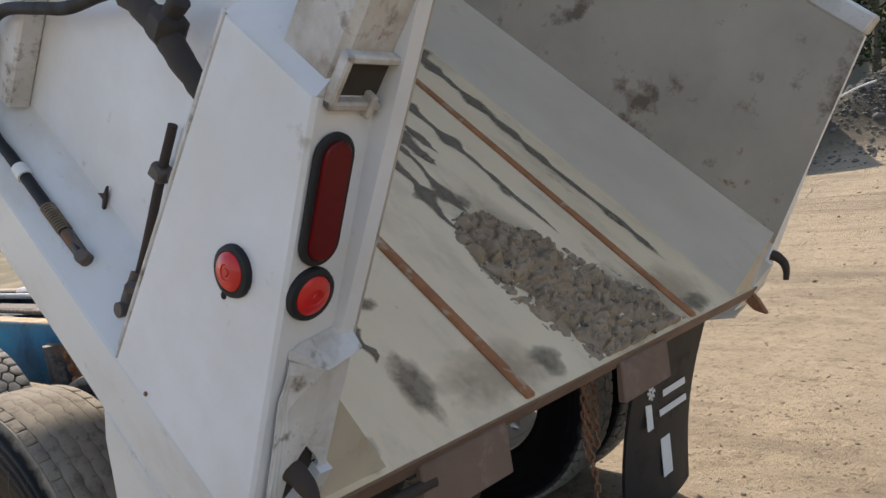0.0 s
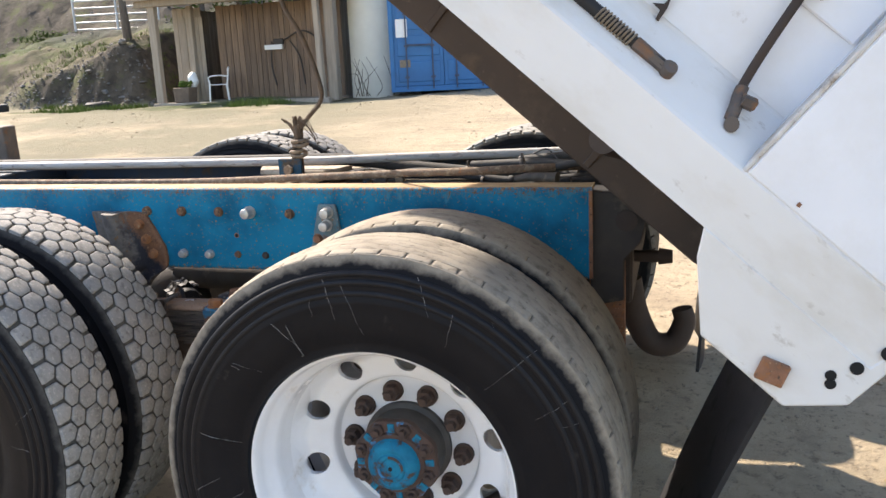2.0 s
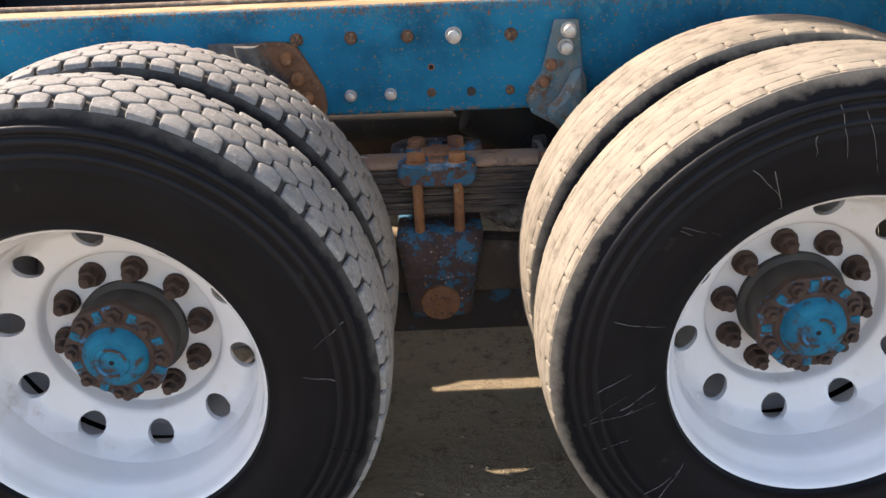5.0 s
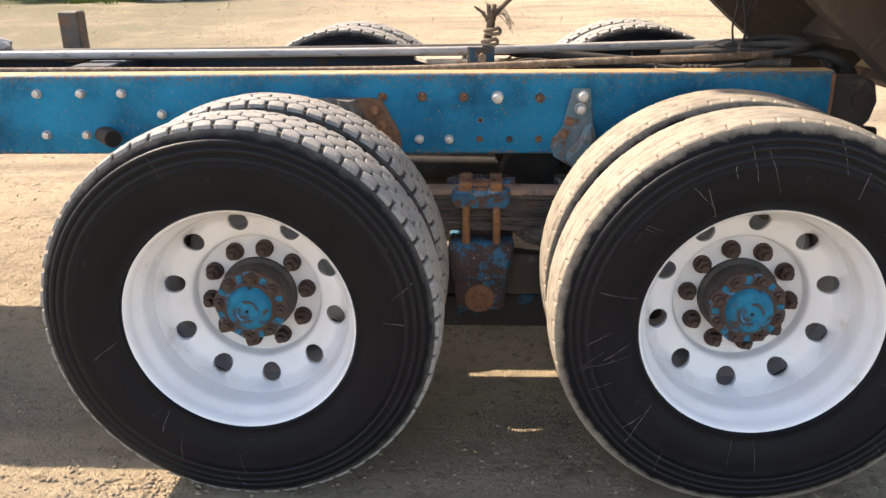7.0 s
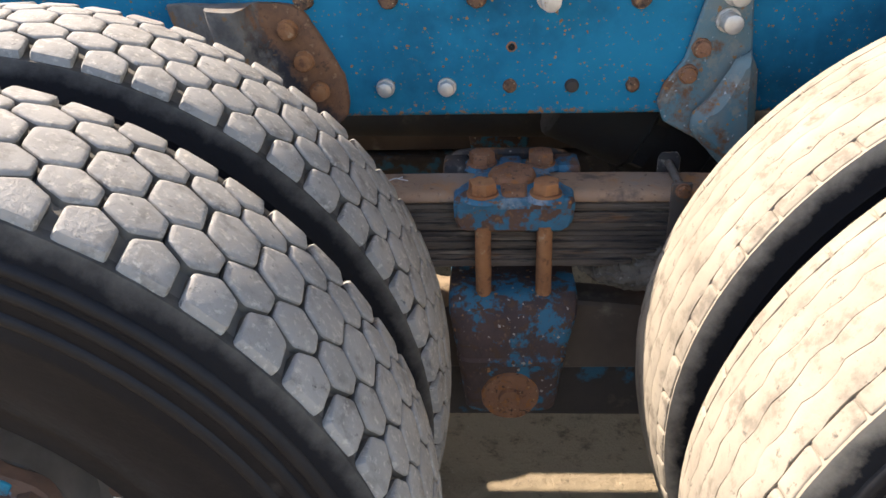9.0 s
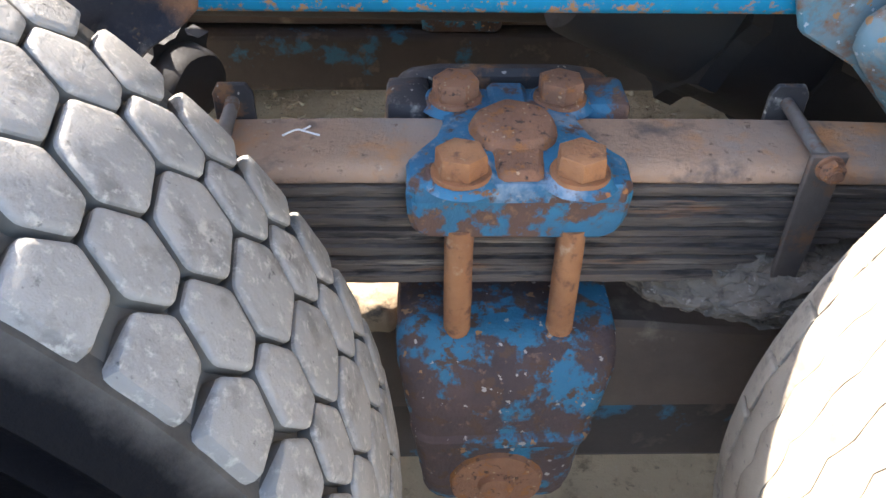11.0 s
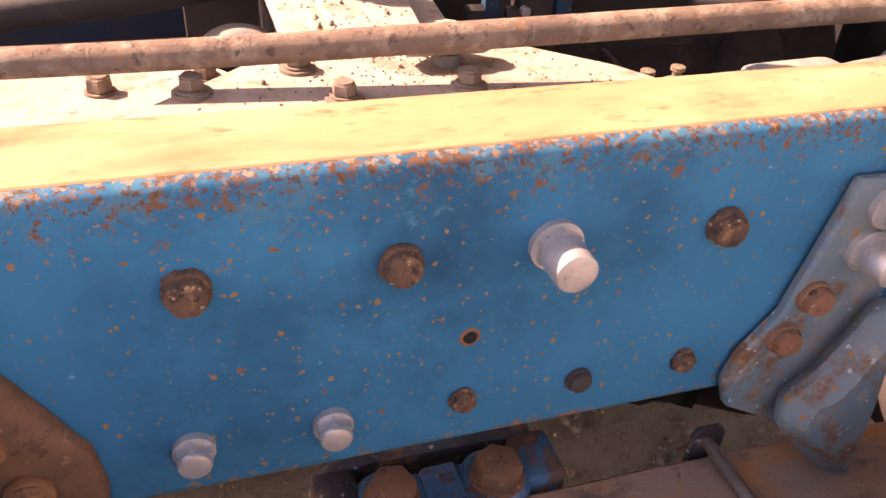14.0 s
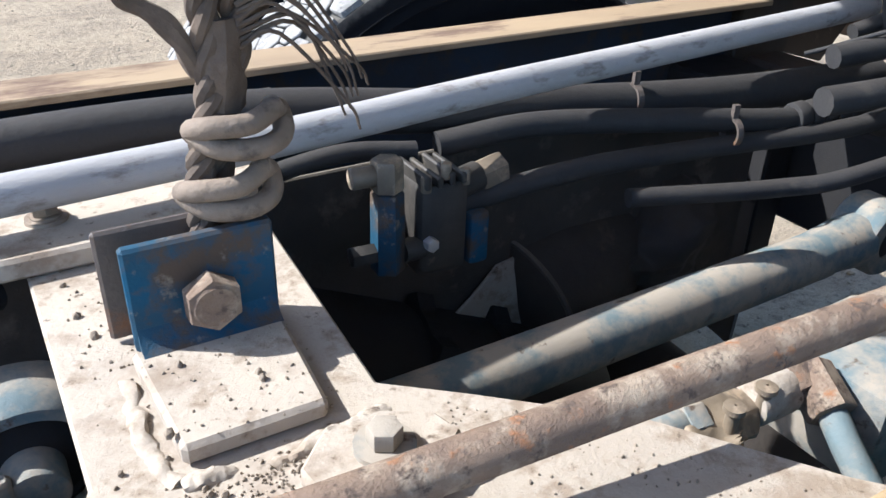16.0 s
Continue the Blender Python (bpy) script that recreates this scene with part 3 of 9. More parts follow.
def rounded(poly, share):
    """Cuts every corner of a polygon into two points and a middle one."""
    out = []
    for k, p in enumerate(poly):
        q, r = poly[k - 1], poly[(k + 1) % len(poly)]
        a = tuple(p[n] + (q[n] - p[n]) * share for n in (0, 1))
        b = tuple(p[n] + (r[n] - p[n]) * share for n in (0, 1))
        mid = tuple(0.5 * p[n] + 0.25 * (a[n] + b[n]) for n in (0, 1))
        out += [a, mid, b]
    return out


def close_mesh(name, verts, faces, tone):
    me = bpy.data.meshes.new(name)
    me.from_pydata(verts, [], faces)
    me.polygons.foreach_set("material_index", tone)
    bm = bmesh.new()
    bm.from_mesh(me)
    bmesh.ops.recalc_face_normals(bm, faces=bm.faces)
    bm.to_mesh(me)
    bm.free()
    return me


def block(verts, faces, tone, poly, sm, cw, depth, rnd, edge_side, tones):
    """One tread block with rounded shoulders; edge_side: -1 or 1 where it ends on the tyre's shoulder, else 0."""
    jit = rnd.uniform(-0.0009, 0.0005)
    rings = [[], [], [], [], []]
    for a, w in poly:
        edge = edge_side and (w - cw) * edge_side > 0.012
        for k, (sc, dr) in enumerate(((0.80, 0.0), (0.93, 0.0005), (0.985, 0.0017), (1.0, 0.0038))):
            wk = cw + (w - cw) * sc
            fall = (0.0, 0.0006, 0.003, 0.007)[k] if edge else 0.0
            rings[k].append(put_at(verts, sm + a * sc, wk, crown(wk) - dr + jit - fall))
        low = crown(w) - depth - (0.020 if edge else 0.002)
        rings[4].append(put_at(verts, sm + a * (0.98 if edge else 1.02), w + (0.008 * edge_side if edge else 0), low))
    faces.append(rings[0])
    tone.append(0)
    n = len(poly)
    for r, (p, q) in enumerate(zip(rings, rings[1:])):
        for k in range(n):
            j = (k + 1) % n
            faces.append((p[k], q[k], q[j], p[j]))
            tone.append(tones[r])


def tread_mesh(rows, gap, end_gap, depth, zig, seed, jag):
    """Six-sided blocks in five staggered columns with zigzag sides, the shoulder blocks parted by open slots."""
    rnd = random.Random(seed)
    verts, faces, tone = [], [], []
    pitch = 2 * math.pi * TR / rows
    for c in range(5):
        w0, w1 = COLS[c], COLS[c + 1]
        for i in range(rows):
            cw = (w0 + w1) / 2
            sm = (i + (0.5 if c % 2 else 0)) * pitch + 0.11 * cw
            h = pitch / 2 - (0.0050 if c in (0, 4) else end_gap)
            z0, z1 = (0 if c == 0 else zig), (0 if c == 4 else zig)
            poly = [(-h, w0 + z0 + gap), (0, w0 - z0 * 0.62 + gap), (h, w0 + z0 + gap), (h, w1 - z1 - gap), (0, w1 + z1 * 0.62 - gap), (-h, w1 - z1 - gap)]
            poly = [(a + rnd.uniform(-1, 1) * jag + 0.14 * (w - cw), w + rnd.uniform(-1, 1) * jag * 0.7) for a, w in poly]
            if c == 0:
                poly.pop(1)
            if c == 4:
                poly.pop(4)
            side = -1 if c == 0 else 1 if c == 4 else 0
            block(verts, faces, tone, rounded(poly, 0.14), sm, cw, depth, rnd, side, (0, 0, 0, 1 if side else 2))
    return close_mesh("tread", verts, faces, tone)


def worn_mesh(rows, seed):
    """Worn tread: wavy ribs parted by thin lines, and short slots across the shoulders."""
    rnd = random.Random(seed)
    verts, faces, tone = [], [], []
    pitch = 2 * math.pi * TR / rows
    lines = (-0.082, -0.050, -0.017, 0.017, 0.050, 0.082)
    n = rows * 4

    def wave(c, k):
        tri = abs((k / 4 + 0.5 * (c % 2)) % 1 - 0.5) * 4 - 1
        return ((0.0034 if c % 2 else 0.0024) if 0 < c < 5 else 0.0010) * tri + rnd.uniform(-0.0016, 0.0016)
    cuts = [[wave(c, k) for k in range(n)] for c in range(6)]
    for c in range(5):
        ring = []
        for k in range(n):
            a, b = lines[c] + cuts[c][k], lines[c + 1] + cuts[c + 1][k]
            sag = rnd.uniform(-0.0004, 0.0003)
            g = 0.0003 + 0.0006 * abs(noise.noise(Vector((k * 0.13, c * 5.0, 1))))
            ring.append([put_at(verts, k * pitch / 4, w, crown(w) - d + sag) for w, d in
                         ((a + g * 0.7, 0.0036), (a + g, 0.0014), (a + 0.005, 0.0), ((a + b) / 2, 0.0), (b - 0.005, 0.0), (b - g, 0.0014), (b - g * 0.7, 0.0036))])
        for k in range(n):
            p, q = ring[k], ring[(k + 1) % n]
            for m in range(6):
                faces.append((p[m], p[m + 1], q[m + 1], q[m]))
                tone.append(0)
    for side in (-1, 1):
        for i in range(rows):
            h = pitch / 2 - (0.0011 if i % 3 else 0.0018)
            w0, w1 = 0.0828 * side, 0.108 * side
            poly = [(-h, w0), (h, w0), (h * 0.985, w1), (-h * 0.985, w1)]
            poly = [(a + rnd.uniform(-1, 1) * 0.0008, w + rnd.uniform(-1, 1) * 0.0007) for a, w in poly]
            block(verts, faces, tone, rounded(poly, 0.10), (i + 0.25) * pitch, (w0 + w1) / 2, 0.004, rnd, side, (0, 0, 0, 0))
    return close_mesh("tread", verts, faces, tone)


def shoulder_material(name, dust, dust2, r0, r1):
    """Rubber whose dust rubs off raggedly from the tread's edge down to the sidewall."""
    m = bpy.data.materials.new(name)
    m.use_nodes = True
    nt = m.node_tree
    n, l = nt.nodes, nt.links
    bsdf = n["Principled BSDF"]
    tc = n.new("ShaderNodeTexCoord")
    sp = n.new("ShaderNodeVectorMath")
    sp.operation = "MULTIPLY"
    sp.inputs[1].default_value = (1, 0, 1)
    l.new(tc.outputs["Object"], sp.inputs[0])
    ln = n.new("ShaderNodeVectorMath")
    ln.operation = "LENGTH"
    l.new(sp.outputs[0], ln.inputs[0])

    def nz(sc, det):
        t = n.new("ShaderNodeTexNoise")
        t.inputs["Scale"].default_value, t.inputs["Detail"].default_value, t.inputs["Roughness"].default_value = sc, det, 0.65
        l.new(tc.outputs["Object"], t.inputs["Vector"])
        return t.outputs["Fac"]

    def mad(a, k, b):
        x = n.new("ShaderNodeMath")
        x.operation = "MULTIPLY_ADD"
        l.new(a, x.inputs[0])
        x.inputs[1].default_value = k
        l.new(b, x.inputs[2])
        return x.outputs[0]

    def mix(f, a, b):
        x = n.new("ShaderNodeMix")
        x.data_type = "RGBA"
        l.new(f, x.inputs["Factor"])
        for s, c in ((x.inputs["A"], a), (x.inputs["B"], b)):
            if isinstance(c, tuple):
                s.default_value = (*c, 1)
            else:
                l.new(c, s)
        return x.outputs["Result"]
    h = mad(nz(26, 5), 0.034, mad(nz(7, 3), 0.018, ln.outputs["Value"]))
    mr = n.new("ShaderNodeMapRange")
    mr.inputs["From Min"].default_value, mr.inputs["From Max"].default_value = r0 + 0.026, r1 + 0.026
    l.new(h, mr.inputs["Value"])
    col = mix(mr.outputs[0], (0.0065, 0.0068, 0.0085), mix(nz(50, 4), dust, dust2))
    l.new(col, bsdf.inputs["Base Color"])
    bsdf.inputs["Roughness"].default_value = 0.8
    bsdf.inputs["Specular IOR Level"].default_value = 0.16
    bp = n.new("ShaderNodeBump")
    bp.inputs["Strength"].default_value, bp.inputs["Distance"].default_value = 0.5, 0.004
    l.new(nz(70, 6), bp.inputs["Height"])
    l.new(bp.outputs[0], bsdf.inputs["Normal"])
    return m


M["shoulder_tan"] = shoulder_material("dust-worn shoulder rubber", (0.30, 0.26, 0.205), (0.20, 0.172, 0.138), 0.514, 0.534)
M["side_dusty"] = shoulder_material("dusty shoulder rubber", (0.15, 0.142, 0.128), (0.08, 0.076, 0.07), 0.512, 0.540)
RIM = rim_mesh()
TYRE_DEEP, TYRE_WORN = carcass_mesh(0.012), carcass_mesh(0.004)
TREAD_DEEP = tread_mesh(60, 0.0006, 0.0018, 0.010, 0.0085, 3, 0.0013)
TREAD_WORN = worn_mesh(58, 5)
one = bm_new()
cyl(one, (0, 0, 0), (0, -0.012, 0), 0.026, seg=16)
cyl(one, (0, -0.010, 0), (0, -0.034, 0), 0.0215, 0.0205, seg=6, bev=0.002)
cyl(one, (0, -0.032, 0), (0, -0.052, 0), 0.012, 0.0105, seg=10)
NUT_ME = bpy.data.meshes.new("lug_nut")
one.to_mesh(NUT_ME)
one.free()


def hub_parts(wheel):
    bm = bm_new()
    lathe(bm, [(0.001, 0.15), (0.112, 0.15), (0.112, 0.134), (0.1, 0.128), (0.1, 0.070), (0.092, 0.064), (0.001, 0.064)], 40)
    hub = part("hub", bm, "hub", wheel, "dark grey cast hub", smooth=True)
    # scalloped flange: eight rusty studs round its edge, blue pads between them
    bm = bm_new()
    k = 64
    rings = []
    for r, y, wob in ((0.060, 0.068, 0), (0.100, 0.068, 1), (0.1035, 0.064, 1), (0.1035, 0.047, 1), (0.099, 0.043, 1), (0.078, 0.041, 0), (0.074, 0.034, 0), (0.050, 0.034, 0)):
        rings.append([bm.verts.new(((r + wob * 0.0035 * math.cos(8 * (2 * math.pi * i / k - 0.2))) * math.cos(2 * math.pi * i / k), y,
                                    (r + wob * 0.0035 * math.cos(8 * (2 * math.pi * i / k - 0.2))) * math.sin(2 * math.pi * i / k))) for i in range(k)])
    for a, b in zip(rings, rings[1:]):
        for i in range(k):
            bm.faces.new((a[i], a[(i + 1) % k], b[(i + 1) % k], b[i]))
    bmesh.ops.recalc_face_normals(bm, faces=bm.faces)
    roughen(bm, 0.0014, 50)
    part("axle_flange", bm, "flange_rust", wheel, "rusty scalloped axle flange", smooth=True)
    for i in range(8):
        a = 2 * math.pi * i / 8 + 0.2
        bm = bm_new()
        c = (0.087 * math.cos(a), 0.044, 0.087 * math.sin(a))
        cyl(bm, c, (c[0], 0.032, c[2]), 0.0175, 0.0160, seg=6, bev=0.002)
        cyl(bm, (c[0], 0.033, c[2]), (c[0], 0.021, c[2]), 0.0085, 0.0075, seg=10)
        roughen(bm, 0.0016, 70, i)
        part("flange_nut", bm, "nut", wheel, smooth=True)
        a += math.pi / 8
        bm = bm_new()
        box(bm, (-0.012, -0.003, -0.0085), (0.014, 0.004, 0.0085), 0.003, 2)
        roughen(bm, 0.0012, 80, i)
        part("flange_pad", bm, "hubcap", wheel, "blue painted pad between the studs", pose(0.083 * math.cos(a), 0.042, 0.083 * math.sin(a), 0, -math.degrees(a), 0), True)
    bm = bm_new()
    lathe(bm, [(0.068, 0.044), (0.065, 0.036), (0.061, 0.020), (0.055, 0.012), (0.046, 0.008), (0.041, 0.0095), (0.036, 0.0095), (0.033, 0.006), (0.026, 0.006), (0.023, 0.009),
               (0.012, 0.008), (0.0085, 0.006), (0.0055, 0.006), (0.0045, 0.016), (0.001, 0.016)], 40)
    roughen(bm, 0.0008, 60)
    cap = part("hub_cap", bm, "hubcap", wheel, "chipped bright blue hub cap", smooth=True)
    bm = bm_new()
    cyl(bm, (0, 0.0085, 0), (0, 0.0052, 0), 0.0052, seg=14)
    part("cap_hole", bm, "hole", cap, "dark centre hole")
    for a0 in (0.5, 3.7):
        bm = bm_new()
        sweep(bm, [(0.0295 * math.cos(a0 + 0.34 * q), 0.0058, 0.0295 * math.sin(a0 + 0.34 * q)) for q in range(6)], 0.0032, 8, 3)
        part("cap_arc", bm, "flange_rust", cap, "worn rusty arc on the cap", smooth=True)


def wheel(m, tread, tyre, tread_mat, label, outer=True, spin=0.0):
    w = part_from("wheel", RIM, "rim", truck, label, m @ pose(0, 0, 0, 0, spin, 0), smooth=True)
    if not tyre.materials:
        tyre.materials.append(M["side"])
        tyre.materials.append(M["groove_tan" if tyre is TYRE_WORN else "groove"])
        tyre.materials.append(M["shoulder_tan" if tyre is TYRE_WORN else "side_dusty"])
    part_from("tyre", tyre, "side", w, "black rubber tyre with scuffed sidewall", smooth=True)
    me = tread
    if not me.materials:
        me.materials.append(M[tread_mat])
        me.materials.append(M["side_dusty"])
        me.materials.append(M["groove"])
    part_from("tread", me, tread_mat, w, "dusty block tread", smooth=True)
    if outer:
        for i in range(10):
            a = 2 * math.pi * i / 10 + 0.434
            part_from("lug_nut", NUT_ME, "nut", w, m=Matrix.Translation((0.1429 * math.cos(a), 0.147, 0.1429 * math.sin(a))))
        hub_parts(w)
    return w


def scuffs(parent, seed, count, lo, hi):
    """Pale hairline scratches on a sidewall."""
    rnd = random.Random(seed)
    bm = bm_new()
    prof = ((0.335, 0.121), (0.360, 0.131), (0.410, 0.1415), (0.445, 0.1418), (0.47, 0.1400), (0.50, 0.1345), (0.522, 0.1275))

    def sy(r):
        for (r0, y0), (r1, y1) in zip(prof, prof[1:]):
            if r0 <= r <= r1:
                return TC - 0.94 * (y0 + (y1 - y0) * (r - r0) / (r1 - r0)) - 0.0012
        return TC - 0.121
    for i in range(count):
        th, r = rnd.uniform(lo, hi), rnd.uniform(0.40, 0.515)
        ln, sk = rnd.uniform(0.02, 0.07) + 0.10 * rnd.random() ** 3, rnd.uniform(-0.12, 0.03)
        pts = []
        for k in range(6):
            q = max(0.34, r - ln * k / 5)
            a = th + sk * ln * k / 5 / 0.09 + rnd.uniform(-0.005, 0.005)
            pts.append((q * math.cos(a), sy(q), q * math.sin(a)))
        sweep(bm, pts, rnd.uniform(0.0003, 0.0007), 5, 2, True, (1, 0.3))
    for q, h in ((0.455, 0.0012), (0.478, 0.0016), (0.497, 0.0013)):
        ring = bm_new()
        sweep(ring, [(q * math.cos(0.0654 * k), sy(q) + 0.0085 - h, q * math.sin(0.0654 * k)) for k in range(97)], 0.0085, 10, 1, False)
        part("sidewall_ring", ring, "side_ring", parent, "low raised ring on the sidewall", smooth=True)
    part("sidewall_scuff", bm, "scuff", parent, "pale hairline scratches on the sidewall", kind="stuff")


for ax, (tread, tyre, tm) in zip(AXLES, ((TREAD_DEEP, TYRE_DEEP, "tread"), (TREAD_WORN, TYRE_WORN, "tread_tan"))):
    at = Matrix.Translation((ax, 0, HUB_Z + (0.004 if ax > -1 else 0)))
    flip = pose(0, 0.378, 0, 0, 0, 180)
    sp = 18 if ax < -1 else 30
    w = wheel(at, tread, tyre, tm, "white steel wheel with ten hand holes", True, sp)
    scuffs(w, 5 if ax > -1 else 6, 34 if ax > -1 else 8, 0.0, 6.28)
    wheel(at @ flip, tread, tyre, tm, "white steel inner wheel", False, 0)
    far = at @ FAR
    wheel(far, TREAD_DEEP, TYRE_DEEP, "tread", "white steel wheel", True, 7)
    wheel(far @ flip, TREAD_DEEP, TYRE_DEEP, "tread", "white steel inner wheel", False, 11)
    # axle housing with its round gear case
    bm = bm_new()
    cyl(bm, (ax, 0.19, HUB_Z), (ax, 2 * MID - 0.19, HUB_Z + 0.09), 0.062, seg=24)
    axle = part("axle", bm, "dark", truck, "grimy axle housing", smooth=True)
    bm = bm_new()
    bmesh.ops.create_uvsphere(bm, u_segments=28, v_segments=16, radius=0.185, matrix=Matrix.Translation((ax, MID, HUB_Z)) @ Matrix.Diagonal((1, 0.75, 1, 1)))
    cyl(bm, (ax, MID, HUB_Z + 0.03), (ax - 0.34, MID, HUB_Z + 0.08), 0.11, 0.08, seg=24)
    cyl(bm, (ax - 0.30, MID, HUB_Z + 0.095), (ax - 0.40, MID, HUB_Z + 0.11), 0.075, 0.06, seg=24)
    part("gear_case", bm, "dark", axle, smooth=True)
    # spring brake chambers: a long one aslant ahead of the rear axle, a short one with its bracket behind the front
    for near in (True, False):
        y = 0.945 if near else 2 * MID - 0.945
        bm = bm_new()
        if ax > -1:
            a, b = Vector((ax - 0.62, y, HUB_Z + 0.270)), Vector((ax - 0.17, y, HUB_Z + 0.055))
            r = 0.112
        else:
            a, b = Vector((ax + 0.20, y - 0.02 if near else y + 0.02, HUB_Z + 0.14)), Vector((ax + 0.31, y - 0.10 if near else y + 0.10, HUB_Z + 0.125))
            r = 0.044
        cyl(bm, a, b, r, seg=28, bev=0.012)
        roughen(bm, 0.003, 30)
        chamber = part("brake_chamber", bm, "black", truck, "black brake chamber with clamp bands", smooth=True)
        for f in (0.36, 0.62):
            c = a.lerp(b, f)
            d = (b - a).normalized()
            u = d.orthogonal().normalized()
            w = d.cross(u)
            bm = bm_new()
            ends = []
            for e in (-0.013, 0.013):
                ring = []
                for k in range(36):
                    q = r + (0.020 if k % 4 == 0 else 0.007)
                    t = 2 * math.pi * k / 36
                    ring.append(bm.verts.new(c + d * e + (u * math.cos(t) + w * math.sin(t)) * q))
                ends.append(ring)
            for k in range(36):
                bm.faces.new((ends[0][k], ends[0][(k + 1) % 36], ends[1][(k + 1) % 36], ends[1][k]))
            bm.faces.new(ends[0]); bm.faces.new(ends[1])
            bmesh.ops.recalc_face_normals(bm, faces=bm.faces)
            part("clamp_band", bm, "black", chamber, "lobed clamp band")
# thicker hoses added on the far side of the driveshaft, to block sun
for k in range(4):
    bm = bm_new()
    z = 0.605 + 0.058 * k
    sweep(bm, [(-1.62, 1.33, z + 0.06), (-1.36, 1.30 + 0.006 * (k % 2), z + 0.01), (-1.10, 1.30, z - 0.006 * (k % 2)), (-0.88, 1.31, z + 0.008), (-0.70, 1.36, z + 0.04)], 0.029, 12)
    part("supply_hose", bm, "black", truck, "thick black hose added beside the driveshaft to block sun", smooth=True)
# driveshaft between the gear cases
bm = bm_new()
cyl(bm, (-1.3, MID, 0.655), (-0.38, MID, 0.64), 0.056, seg=24)
part("driveshaft", bm, "dark", truck, "grimy driveshaft", smooth=True)

# -- springs and saddles, one set a side
SX = -0.722


def suspension(flip_m, leaf_mat):
    def P(name, bm, ma, parent=truck, label="", smooth=False):
        return part(name, bm, ma, parent, label, flip_m if parent is truck else None, smooth)
    # spring: a thick top leaf and a pack of thinner, shorter ones below it
    y0, y1 = 0.617, 0.706

    def arc(x):
        return 0.003 - 0.055 * max(0.0, abs(x - SX) - 0.12) ** 2 * 1.2
    bm = bm_new()
    xs = [SX - 0.52 + 1.04 * i / 60 for i in range(61)]
    sec = [(y0 + 0.004, -0.020), (y0, -0.016), (y0, -0.011), (y0 + 0.003, -0.005), (y0 + 0.009, -0.001), (y0 + 0.02, 0), (y1 - 0.006, 0), (y1, -0.006), (y1, -0.014), (y1 - 0.004, -0.020)]
    k_s = len(sec)
    rings = [[bm.verts.new((x, y, 0.700 + arc(x) + z + 0.0012 * noise.noise(Vector((x * 14, y * 20, 2))))) for y, z in sec] for x in xs]
    for a, b in zip(rings, rings[1:]):
        for k in range(k_s):
            bm.faces.new((a[k], b[k], b[(k + 1) % k_s], a[(k + 1) % k_s]))
    bm.faces.new(rings[0]); bm.faces.new(rings[-1][::-1])
    bmesh.ops.recalc_face_normals(bm, faces=bm.faces)
    top = P("leaf_spring", bm, leaf_mat, label="rusty leaf spring pack", smooth=True)
    for i in range(14):
        half = 0.48 - 0.023 * i
        zt = 0.700 - 0.0205 - 0.0088 * i
        n_x = 40
        bm = bm_new()
        rr = []
        inset = 0.0016 * ((i * 7) % 4) + (0.0022 if i % 2 else 0)
        for k in range(n_x + 1):
            x = SX - half + 2 * half * k / n_x
            tip = 1.0 if 0 < k < n_x else 0.75
            rr.append([bm.verts.new((x, y, zt + arc(x) + z)) for y, z in
                       ((y0 + inset + 0.001, -0.0083 * tip), (y0 + inset, -0.0006), (y1 - inset, -0.0006), (y1 - inset - 0.001, -0.0083 * tip))])
        for a, b in zip(rr, rr[1:]):
            for k in range(4):
                bm.faces.new((a[k], b[k], b[(k + 1) % 4], a[(k + 1) % 4]))
        bm.faces.new(rr[0]); bm.faces.new(rr[-1][::-1])
        bmesh.ops.recalc_face_normals(bm, faces=bm.faces)
        roughen(bm, 0.0013, 45, i * 3.7)
        P("leaf", bm, "leaf_side", top)
    # clips round the pack
    for cx in (SX + 0.270, SX - 0.262):
        bm = bm_new()
        zc = 0.700 + arc(cx)
        prism(bm, [(cx - 0.0165, zc + 0.020), (cx + 0.0165, zc + 0.020), (cx + 0.0145, zc - 0.060), (cx + 0.0125, zc - 0.122), (cx - 0.0135, zc - 0.122), (cx - 0.0150, zc - 0.060)], "y", y0 - 0.010, y0 - 0.003, 0.0015)
        bmesh.ops.subdivide_edges(bm, edges=[e for e in bm.edges if e.calc_length() > 0.03], cuts=3, use_grid_fill=True)
        roughen(bm, 0.0012, 60)
        clip = P("spring_clip", bm, "clip", top, "worn steel spring clip with through bolt", True)
        bm = bm_new()
        prism(bm, [(cx - 0.019, zc - 0.10), (cx + 0.019, zc - 0.10), (cx + 0.019, zc + 0.022), (cx + 0.013, zc + 0.032), (cx - 0.013, zc + 0.032), (cx - 0.019, zc + 0.022)], "y", y1 + 0.003, y1 + 0.009, 0.001)
        part("clip_back", bm, "hanger", clip, "dark back plate of the clip", smooth=True)
        bm = bm_new()
        sweep(bm, [(cx + 0.002, y0 - 0.004, zc + 0.009), (cx, (y0 + y1) / 2, zc + 0.011), (cx - 0.001, y1 + 0.012, zc + 0.014)], 0.0068, 12)
        roughen(bm, 0.0006, 90)
        part("through_bolt", bm, "clip_rod", clip, "worn bare through bolt", smooth=True)
        bm = bm_new()
        hexhead(bm, (cx + 0.002, y0 - 0.010, zc + 0.008), (0, -1, 0), 0.0108, 0.009)
        sweep(bm, [(cx + 0.002, y0 - 0.016, zc + 0.008), (cx + 0.002, y0 - 0.026, zc + 0.008)], 0.006, 10, curve=False)
        part("nut", bm, "rust" if cx > SX else "rust_dark", clip, "rusty nut", smooth=True)
